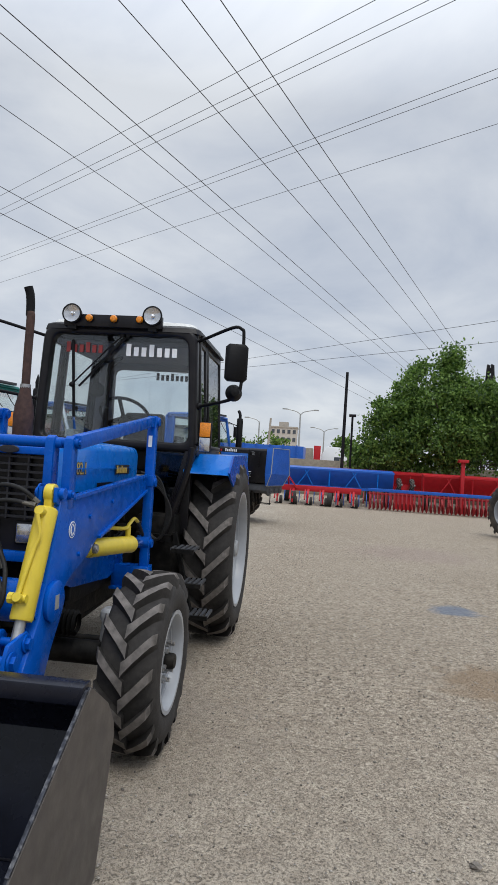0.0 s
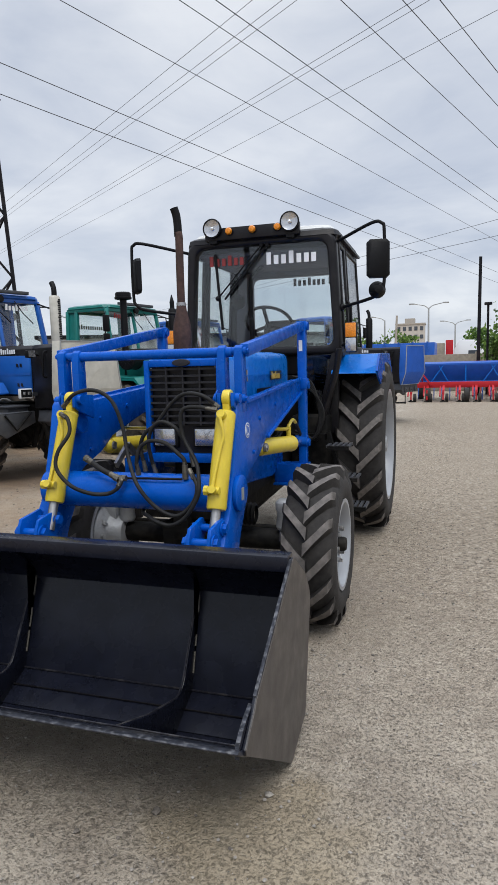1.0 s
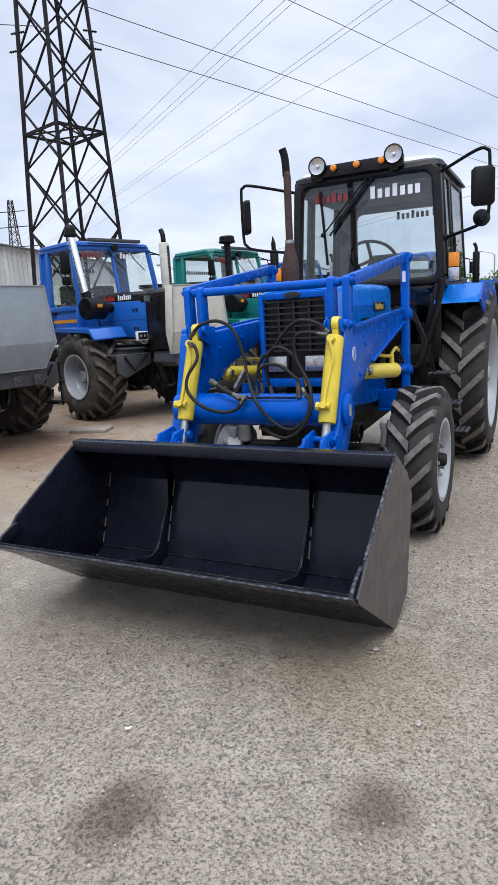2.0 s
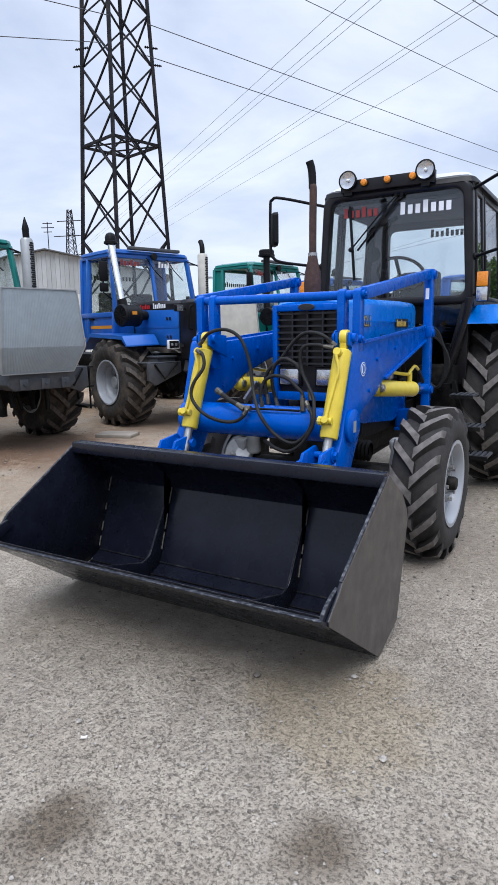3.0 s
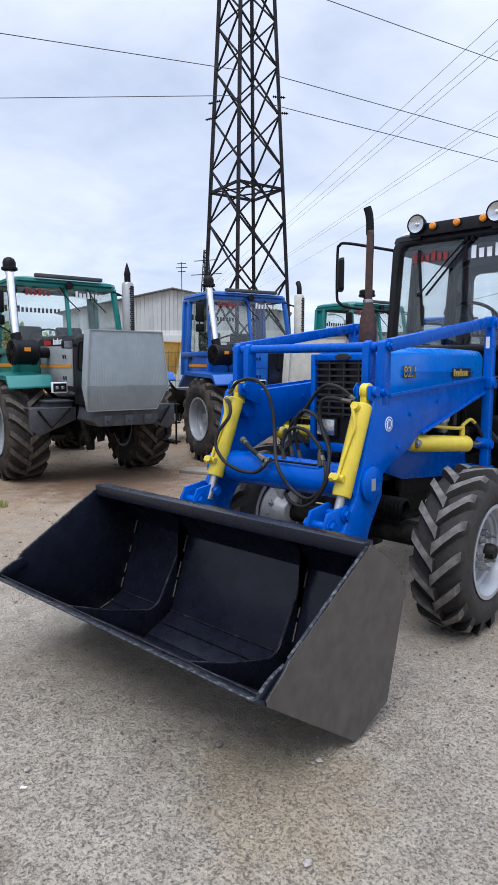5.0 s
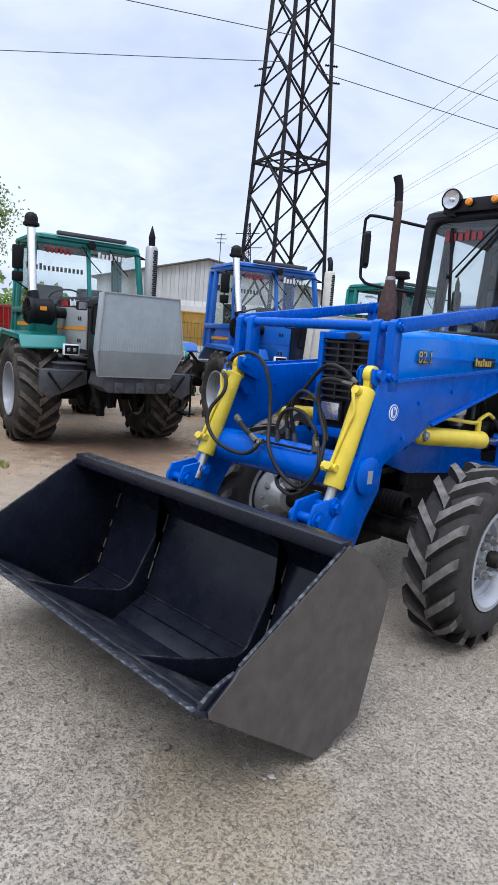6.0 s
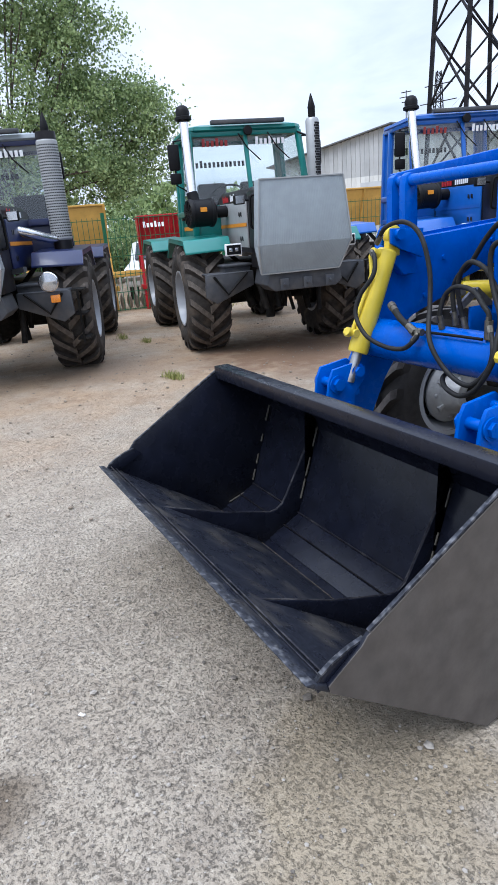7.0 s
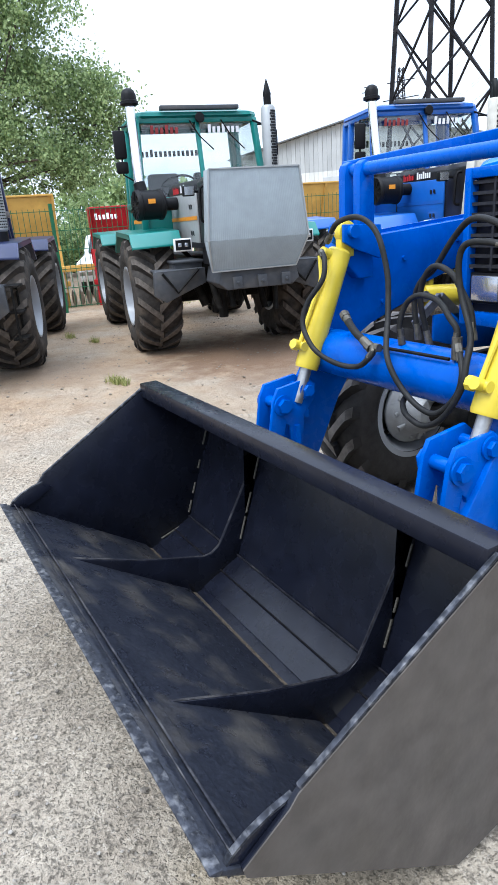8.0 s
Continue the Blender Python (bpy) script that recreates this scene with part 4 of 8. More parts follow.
def mtz_cab():
    s = Shape()
    # front frame with rounded opening
    for side in (-1, 1):
        s.beam((CC + side * (BW - 0.045), YF, ZB), (CC + side * 0.52, YF + 0.02, 1.10), 0.08, 0.10, (0, 1, 0))
        s.beam((CC + side * 0.52, YF + 0.02, 1.12), (CC + side * 0.42, YF + 0.05, 0.82), 0.07, 0.08, (0, 1, 0))
        s.beam((CC + side * (TW - 0.03), YR, ZT), (CC + side * (BW - 0.03), YR, 1.25), 0.06, 0.07, (0, 1, 0))
        s.beam((CC + side * (TW - 0.02), 2.13, ZT), (CC + side * (BW - 0.02), 2.13, 1.60), 0.045, 0.055, (0, 1, 0))
        s.beam((CC + side * (TW - 0.03), YF, ZT - 0.02), (CC + side * (TW - 0.03), YR, ZT - 0.02), 0.06, 0.07)
        s.beam((CC + side * (BW - 0.03), YF, ZB - 0.03), (CC + side * (BW - 0.03), YR, ZB - 0.03), 0.05, 0.07)
    # windscreen surround in one piece, with rounded corners inside and outside
    def rounded(inset, r_low, r_top, y):
        c = [Vector((CC - BW + inset, y, ZB - 0.045 + inset)), Vector((CC + BW - inset, y, ZB - 0.045 + inset)), Vector((CC + TW - inset, y, ZT + 0.03 - inset)), Vector((CC - TW + inset, y, ZT + 0.03 - inset))]
        pts = []
        for k in range(4):
            r = r_low if k < 2 else r_top
            a, b = c[k] + (c[k - 1] - c[k]).normalized() * r, c[k] + (c[(k + 1) % 4] - c[k]).normalized() * r
            for u in (0, 0.17, 0.33, 0.5, 0.67, 0.83, 1):
                pts.append(a * (1 - u) ** 2 + c[k] * 2 * u * (1 - u) + b * u * u)
        return pts
    rings = [rounded(0.0, 0.05, 0.13, YF - 0.035), rounded(0.018, 0.05, 0.12, YF - 0.055), rounded(0.062, 0.08, 0.11, YF - 0.055), rounded(0.074, 0.08, 0.10, YF - 0.04), rounded(0.074, 0.08, 0.10, YF + 0.045), rounded(0.0, 0.05, 0.13, YF + 0.045)]
    m = len(rings[0])
    s.add([p for ring in rings for p in ring], [(r * m + k, r * m + (k + 1) % m, (r + 1) % 6 * m + (k + 1) % m, (r + 1) % 6 * m + k) for r in range(6) for k in range(m)])
    s.beam((CC - TW + 0.04, YR, ZT - 0.02), (CC + TW - 0.04, YR, ZT - 0.02), 0.07, 0.09)
    s.beam((CC - BW + 0.04, YR, 1.62), (CC + BW - 0.04, YR, 1.62), 0.06, 0.08)
    cab = part("cab_frame", s, CAB_BLACK, tractor, "black painted cab frame", bevel=0.016)
    # lower front panel with a small window each side of the hood
    for side in (-1, 1):
        q = [(CC + side * 0.62, ZB - 0.05), (CC + side * 0.30, ZB - 0.05), (CC + side * 0.30, 1.10), (CC + side * 0.47, 1.10)]
        part("lower_pane", Shape().prism(q, "y", YF + 0.02, YF + 0.026), SUN_BAND, cab, "dark lower window")
        part("lower_panel", Shape().prism([(CC + side * 0.49, 1.11), (CC + side * 0.28, 1.11), (CC + side * 0.28, 0.85), (CC + side * 0.41, 0.85)], "y", YF + 0.0, YF + 0.03), CAB_BLACK, cab)
        q = [(CC + side * 0.66, YF + 0.04, ZB - 0.06), (CC + side * 0.66, YR, ZB - 0.06), (CC + side * 0.60, YR, 1.2), (CC + side * 0.50, YF + 0.04, 1.1)]
        part("side_panel", Shape().add(q + [(x - side * 0.02, y, z) for x, y, z in q], [(0, 1, 2, 3), (7, 6, 5, 4), (0, 4, 5, 1), (1, 5, 6, 2), (2, 6, 7, 3), (3, 7, 4, 0)]), CAB_BLACK, cab)
        # door with its window
        xt, xb = CC + side * (TW - 0.005), CC + side * (BW - 0.005)
        door = part("door", frame_of([(xb, YF + 0.08, ZB), (xb, 2.09, ZB), (xt, 2.09, ZT - 0.06), (xt, YF + 0.08, ZT - 0.06)], 0.035, 0.03), CAB_BLACK, cab, "glazed cab door", bevel=0.006)
        pane("side_pane", [(xb, YF + 0.1, ZB + 0.02), (xb, 2.07, ZB + 0.02), (xt, 2.07, ZT - 0.08), (xt, YF + 0.1, ZT - 0.08)], GLASS, door)
        part("door_handle", Shape().tube([(xb + side * 0.03, YF + 0.12, 1.72), (xb + side * 0.05, YF + 0.11, 1.8), (xb + side * 0.05, YF + 0.11, 2.0), (xb + side * 0.02, YF + 0.12, 2.06)], 0.012, 8, 4), PLASTIC, door)
        win = part("side_window_frame", frame_of([(xb, 2.17, ZB), (xb, YR - 0.03, ZB), (xt, YR - 0.03, ZT - 0.06), (xt, 2.17, ZT - 0.06)], 0.03, 0.03), CAB_BLACK, cab, bevel=0.006)
        pane("rear_side_pane", [(xb, 2.19, ZB + 0.02), (xb, YR - 0.05, ZB + 0.02), (xt, YR - 0.05, ZT - 0.08), (xt, 2.19, ZT - 0.08)], GLASS, win)
        # rain gutter
        part("gutter", Shape().beam((xt + side * 0.02, YF + 0.06, ZT - 0.015), (xt + side * 0.03, YR - 0.05, ZT - 0.03), 0.035, 0.02), CAB_BLACK, cab)
    # windscreen
    w = pane("windscreen", [(CC - BW + 0.07, YF, ZB + 0.02), (CC + BW - 0.07, YF, ZB + 0.02), (CC + TW - 0.07, YF, ZT - 0.05), (CC - TW + 0.07, YF, ZT - 0.05)], GLASS, cab, label="clear windscreen with lettering blocks")
    part("band_lettering", letters((CC + 0.05, YF - 0.014, 2.385), (1, 0, 0), (0, 0, 1), 7, 0.10, 0.002, 3), LETTER_WHITE, w, "white lettering blocks")
    part("band_lettering_red", letters((CC - 0.46, YF - 0.014, 2.40), (1, 0, 0), (0, 0, 1), 6, 0.085, 0.002, 8), DULL_RED, w, "red lettering blocks")
    # rear window
    rx0, rx1, rz0, rz1 = -0.37, 0.58, 1.70, 2.43
    s = Shape().box(CC - TW + 0.02, rx0, YR - 0.03, YR + 0.03, 1.60, ZT - 0.03).box(rx1, CC + TW - 0.02, YR - 0.03, YR + 0.03, 1.60, ZT - 0.03)
    s.box(rx0, rx1, YR - 0.03, YR + 0.03, rz1, ZT - 0.03).box(rx0, rx1, YR - 0.03, YR + 0.03, 1.60, rz0)
    for cx_, sx in ((rx0, 1), (rx1, -1)):
        for cz_, sz in ((rz0, 1), (rz1, -1)):
            s.prism([(cx_, cz_), (cx_ + sx * 0.06, cz_), (cx_ + sx * 0.018, cz_ + sz * 0.018), (cx_, cz_ + sz * 0.06)], "y", YR - 0.03, YR + 0.03)
    # dark wall given the paled lining colour in place of window light
    part("rear_wall", s, LIT_LINING, cab, "rear wall round the rear window, paled for window light")
    pane("rear_window", [(rx0, YR, rz0), (rx1, YR, rz0), (rx1, YR, rz1), (rx0, YR, rz1)], GLASS, cab)
    part("rear_lettering", letters((CC + 0.01, YR - 0.03, 2.335), (1, 0, 0), (0, 0, 1), 7, 0.075, 0.002, 13), LETTER_DARK, cab, "dark lettering blocks on the rear window")
    part("rear_lettering", letters((CC + 0.37, YR - 0.03, 2.335), (1, 0, 0), (0, 0, 1), 3, 0.075, 0.002, 17), LETTER_DARK, cab)
    # inner roof lining, its colour paled to carry the window light
    part("roof_lining", Shape().box(CC - TW + 0.05, CC + TW - 0.05, YF + 0.09, YR - 0.05, 2.49, 2.525), LIT_LINING, cab, "grey roof lining, paled for window light", bevel=0.01)
    # roof
    def ring(z, grow):
        x0, x1, y0, y1, c = CC - TW - 0.02 - grow, CC + TW + 0.02 + grow, YF - 0.06 - grow, YR + 0.02 + grow, 0.09
        return [(x0 + c, y0, z), (x1 - c, y0, z), (x1 - c * 0.3, y0 + c * 0.3, z), (x1, y0 + c, z), (x1, y1 - c, z), (x1 - c * 0.3, y1 - c * 0.3, z), (x1 - c, y1, z), (x0 + c, y1, z), (x0 + c * 0.3, y1 - c * 0.3, z), (x0, y1 - c, z), (x0, y0 + c, z), (x0 + c * 0.3, y0 + c * 0.3, z)]
    s = Shape().loft([ring(2.57, -0.02), ring(2.585, 0.0), ring(2.625, -0.01), ring(2.645, -0.04)])
    roof = part("roof", s, CAB_BLACK, tractor, "black roof rim")
    s = Shape().loft([ring(2.645, -0.05), ring(2.675, -0.07), ring(2.69, -0.13)])
    part("roof_panel", s, ROOF_WHITE, roof, "white roof panel")
    s = Shape().loft([[(CC + x, y, z) for x, y in ((-0.30, 1.95), (0.36, 1.95), (0.36, 2.55), (-0.30, 2.55))] for z in (2.685, 2.73)])
    part("roof_hatch", s, ROOF_WHITE, roof, "white roof hatch", bevel=0.02)
    # lamp bar
    s = Shape().box(CC - 0.46, CC + 0.36, YF - 0.10, YF - 0.05, 2.60, 2.70)
    bar = part("lamp_bar", s, CAB_BLACK, roof, "black lamp bar", bevel=0.006)
    for x in (-0.205, 0.0, 0.215):
        s = Shape().lathe([(0.034, 0), (0.034, 0.012), (0.030, 0.016)], (CX - 0.02 + x, YF - 0.10, 2.665), (0, -1, 0), 16, True)
        m = part("marker_lamp", s, PLASTIC, bar, "round amber marker lamp")
        part("lens", Shape().lathe([(0.030, 0), (0.030, 0.012), (0.022, 0.026), (0.001, 0.03)], (CX - 0.02 + x, YF - 0.114, 2.665), (0, -1, 0), 16), AMBER, m, "amber lens")
    for x in (-0.332, 0.340):
        c = (x, YF - 0.10, 2.697)
        s = Shape().lathe([(0.001, 0.09), (0.04, 0.08), (0.066, 0.045), (0.076, 0.0), (0.079, -0.012), (0.072, -0.02)], c, (0, 1, 0), 26)
        s.cyl((x, YF - 0.08, 2.625), (x, YF - 0.08, 2.56), 0.012, n=8).box(x - 0.035, x + 0.035, YF - 0.11, YF - 0.05, 2.575, 2.60)
        lamp = part("work_lamp", s, PLASTIC, roof, "round black-rimmed work lamp")
        part("rim", Shape().lathe([(0.072, -0.016), (0.081, -0.016), (0.081, -0.028), (0.070, -0.032), (0.068, -0.02)], c, (0, 1, 0), 26), PLASTIC, lamp)
        part("reflector", Shape().lathe([(0.070, -0.026), (0.056, -0.021), (0.036, -0.016), (0.018, -0.013), (0.001, -0.012)], c, (0, 1, 0), 26), LENS, lamp, "bright dished reflector")
        part("bulb_cap", Shape().lathe([(0.012, -0.010), (0.014, -0.026), (0.001, -0.031)], c, (0, 1, 0), 14), CHROME, lamp)
    # wipers hang from the top of the windscreen
    for k, (x, ang) in enumerate(((CC + 0.02, -0.36), (CC + 0.07, -0.36))):
        a = Vector((x, YF - 0.03, 2.545))
        b = a + Vector((-0.40 + 0.02 * k, -0.015, -0.42))
        s = Shape().tube([a, a + (b - a) * 0.3 + Vector((0, -0.015, 0)), b], 0.007, 6).cyl(a + Vector((0, 0.02, 0)), a + Vector((0, -0.02, 0)), 0.016, n=10)
        wip = part("wiper", s, PLASTIC, w, "black wiper")
        if k == 0:
            part("blade", Shape().beam((b.x - 0.02, YF - 0.025, 2.50), (b.x + 0.03, YF - 0.025, 1.86), 0.012, 0.022), PLASTIC, wip)
            part("blade_joint", Shape().ball(b, 0.022), PLASTIC, wip)
        else:
            part("blade", Shape().beam(a + Vector((-0.03, 0.005, -0.02)), b + Vector((-0.01, 0.01, -0.01)), 0.010, 0.016), PLASTIC, wip)


def mtz_cab_inside():
    s = Shape().box(CC - 0.28, CC + 0.32, YF + 0.02, YF + 0.30, 1.45, 1.70)
    part("dashboard", s, PLASTIC, tractor, "black dashboard", bevel=0.04)
    c = Vector((CX, 2.0, 1.915))
    ax = Vector((0, 0.62, 0.78)).normalized()
    u, v = Vector((1, 0, 0)), ax.cross(Vector((1, 0, 0))).normalized()
    s = Shape().tube([c + (u * math.cos(0.2618 * k) + v * math.sin(0.2618 * k)) * 0.212 for k in range(25)], 0.015, 8)
    for a in (0.5, 2.6, 4.7):
        s.beam(c - ax * 0.03, c + (u * math.cos(a) + v * math.sin(a)) * 0.2, 0.03, 0.012, ax)
    s.cyl(c - ax * 0.45, c - ax * 0.02, 0.03, n=12)
    part("steering_wheel", s, PLASTIC, tractor, "black three-spoke steering wheel")
    s = Shape().box(CC - 0.22, CC + 0.20, 2.25, 2.62, 1.40, 1.52).box(CC - 0.21, CC + 0.19, 2.58, 2.68, 1.5, 1.98)
    part("driver_seat", s, SEAT_GREY, tractor, "grey padded driver seat", bevel=0.04)
    part("lamp_rod", Shape().tube([(CC - 0.56, 2.78, 2.50), (CC - 0.56, 2.78, 2.2)], 0.012), PLASTIC, tractor)
    s = Shape().lathe([(0.001, 0.05), (0.06, 0.04), (0.075, 0.0), (0.05, -0.01), (0.001, -0.01)], (CC - 0.56, 2.79, 2.2), (0, 1, 0), 18)
    part("rear_work_lamp", s, PLASTIC, tractor, "black rear work lamp")
    # dark exhaust guard pipe seen beyond the windscreen and grab bars
    s = Shape().tube([(CC - 0.12, YF + 0.1, 1.70), (CC - 0.12, YF + 0.08, 2.2), (CC - 0.10, YF + 0.1, 2.32), (CC - 0.05, YF + 0.2, 2.40)], 0.022, 10, 4)
    part("inner_pillar", s, PLASTIC, tractor, "black inner hose duct")
    for side in (-1, 1):
        s = Shape().cyl((CC + side * 0.70, 1.66, 1.69), (CC + side * 0.785, 1.59, 1.72), 0.014, n=8)
        part("indicator_stalk", s, PLASTIC, tractor)


def mtz_mirrors():
    for side in (-1, 1):
        x0 = CC + side * (TW + 0.01)
        xo = (1.11, -1.01)[side < 0]
        ym = 1.45
        top, low = 2.585, 2.02
        s = Shape().tube([(x0, YF, 2.53), (xo - side * 0.10, ym + 0.02, top + 0.01), (xo - side * 0.02, ym, top), (xo, ym, top - 0.06), (xo, ym, low + 0.14), (xo - side * 0.03, ym, low + 0.06), (xo - side * 0.10, ym + 0.05, low + 0.02), (x0 + side * 0.04, YF - 0.01, low - 0.02)], 0.013, 10, 4)
        s.ball((x0 + side * 0.03, YF, low - 0.02), 0.03)
        arm = part("mirror_arm", s, PLASTIC, tractor, "black tubular mirror arm")
        cx = xo - side * 0.045
        def ring(y, grow):
            pts = []
            for sx, sz in ((-1, -1), (1, -1), (1, 1), (-1, 1)):
                for a in (-0.5, 0.5):
                    ang = math.atan2(sz, sx) + a
                    pts.append((cx + sx * (0.075 + grow - 0.025) + 0.035 * math.cos(ang), y, 2.325 + sz * (0.132 + grow - 0.025) + 0.035 * math.sin(ang)))
            return pts
        swing = Matrix.Translation((cx, ym, 0)) @ Matrix.Rotation(radians(12 if side > 0 else -48), 4, "Z") @ Matrix.Translation((-cx, -ym, 0))
        housing = part("mirror_housing", Shape().loft([ring(ym - 0.035, -0.012), ring(ym - 0.025, 0.0), ring(ym + 0.012, 0.004)]).moved(swing), PLASTIC, arm, "black mirror housing")
        part("mirror_glass", Shape().loft([ring(ym + 0.013, -0.008), ring(ym + 0.016, -0.008)]).moved(swing), MIRROR, housing)
        if side > 0:
            c = (cx - 0.01, ym + 0.02, low + 0.075)
            s = Shape().lathe([(0.001, -0.075), (0.03, -0.07), (0.058, -0.03), (0.066, 0.0), (0.06, 0.012), (0.001, 0.014)], c, (-0.3, 1, 0), 18)
            lamp = part("side_lamp", s, PLASTIC, arm, "black round side lamp")
        # indicator under the arm
        xi = CC + side * 0.785
        s = Shape().box(xi - 0.045, xi + 0.045, 1.55, 1.61, 1.63, 1.865)
        ind = part("indicator", s, PLASTIC, tractor, "amber and clear indicator lamp", bevel=0.008)
        part("amber_lens", Shape().box(xi - 0.042, xi + 0.042, 1.525, 1.55, 1.748, 1.86), AMBER, ind, "amber lens", bevel=0.006)
        part("clear_lens", Shape().box(xi - 0.042, xi + 0.042, 1.525, 1.55, 1.635, 1.743), LENS, ind, "clear lens", bevel=0.006)


def mtz_fenders():
    for side in (-1, 1):
        xi, xo = CX + side * 0.62, (1.03, -0.95)[side < 0]
        prof = [(1.66, 1.475), (1.86, 1.615), (2.75, 1.63), (3.05, 1.46), (3.2, 1.2)]
        s = Shape()
        inner = [(xi, y, z) for y, z in prof] + [(xi, y, z - 0.02) for y, z in reversed(prof)]
        outer = [(xo, y + (0.05 if i == 0 else 0.0), z) for i, (y, z) in enumerate(prof)] + [(xo, y, z - 0.02) for y, z in reversed(prof)]
        s.loft([inner, outer])
        f = part("fender", s, HOOD_BLUE, tractor, "blue angular rear fender", bevel=0.004)
        skirt = prof + [(3.1, 1.15), (2.95, 1.36), (2.7, 1.46), (2.1, 1.43), (1.95, 1.36), (1.72, 1.44)]
        part("skirt", Shape().prism(skirt, "x", xo - 0.008, xo + 0.008), LOADER_BLUE, f)
        part("inner_wall", Shape().prism(prof[1:] + [(3.1, 1.0), (1.98, 1.0)], "x", xi - 0.01, xi + 0.01), CAB_BLACK, f)
        # bracket, lower strut and three steps under the door
        s = Shape().tube([(CC + side * 0.70, 1.50, 1.66), (CC + side * 0.66, 1.52, 1.45), (CC + side * 0.50, 1.58, 0.98), (CC + side * 0.48, 1.6, 0.92)], 0.026, 8, 4)
        part("cab_strut", s, CAB_BLACK, tractor, "black bent cab strut")
        for z, out in ((0.89, 0.06), (0.64, 0.125), (0.41, 0.19)):
            xs = CX + side * (0.58 + out)
            tread = part("step", Shape().box(min(xs, xs + side * 0.17), max(xs, xs + side * 0.17), 1.32, 1.335, z - 0.022, z + 0.008), IRON, tractor, "dark slotted cab step")
            for k in range(5):
                part("step_bar", Shape().box(xs + side * 0.04 * k - 0.011, xs + side * 0.04 * k + 0.011, 1.337, 1.56, z - 0.006, z + 0.012), FRAME_GREY, tread)
            s = Shape()
            s.box(min(xs, xs + side * 0.17), max(xs, xs + side * 0.17), 1.562, 1.577, z - 0.022, z + 0.008)
            part("step_rim", s, IRON, tread)
        s = Shape().beam((CX + side * 0.62, 1.5, 1.0), (CX + side * 0.775, 1.5, 0.40), 0.03, 0.05, (0, 1, 0)).beam((CX + side * 0.30, 1.55, 0.95), (CX + side * 0.60, 1.5, 0.95), 0.05, 0.05)
        part("step_hanger", s, IRON, tractor)
        # cables beside the engine bay
        s = Shape()
        rnd = random.Random(7 + side)
        for k in range(4):
            s.tube([(CC + side * 0.36, 1.30, 1.45 - 0.03 * k), (CC + side * 0.50, 1.34, 1.40 - 0.02 * k), (CC + side * (0.56 + 0.01 * k), 1.38, 1.15), (CC + side * 0.50, 1.40, 0.95), (CC + side * 0.35, 1.42, 0.98 + 0.03 * k)], 0.011, 6, 6)
        part("cable_loop", s, HOSE, tractor, "looped black cables")


mtz_wheels()
mtz_chassis()
mtz_hood()
mtz_exhaust()
mtz_cab()
mtz_cab_inside()
mtz_mirrors()
mtz_fenders()

# ---------------------------------------------------------------- loader and bucket
loader = thing("front_loader", "blue front loader with yellow hydraulic cylinders and a black bucket", "loader")
LC = -0.02          # middle of the loader arms


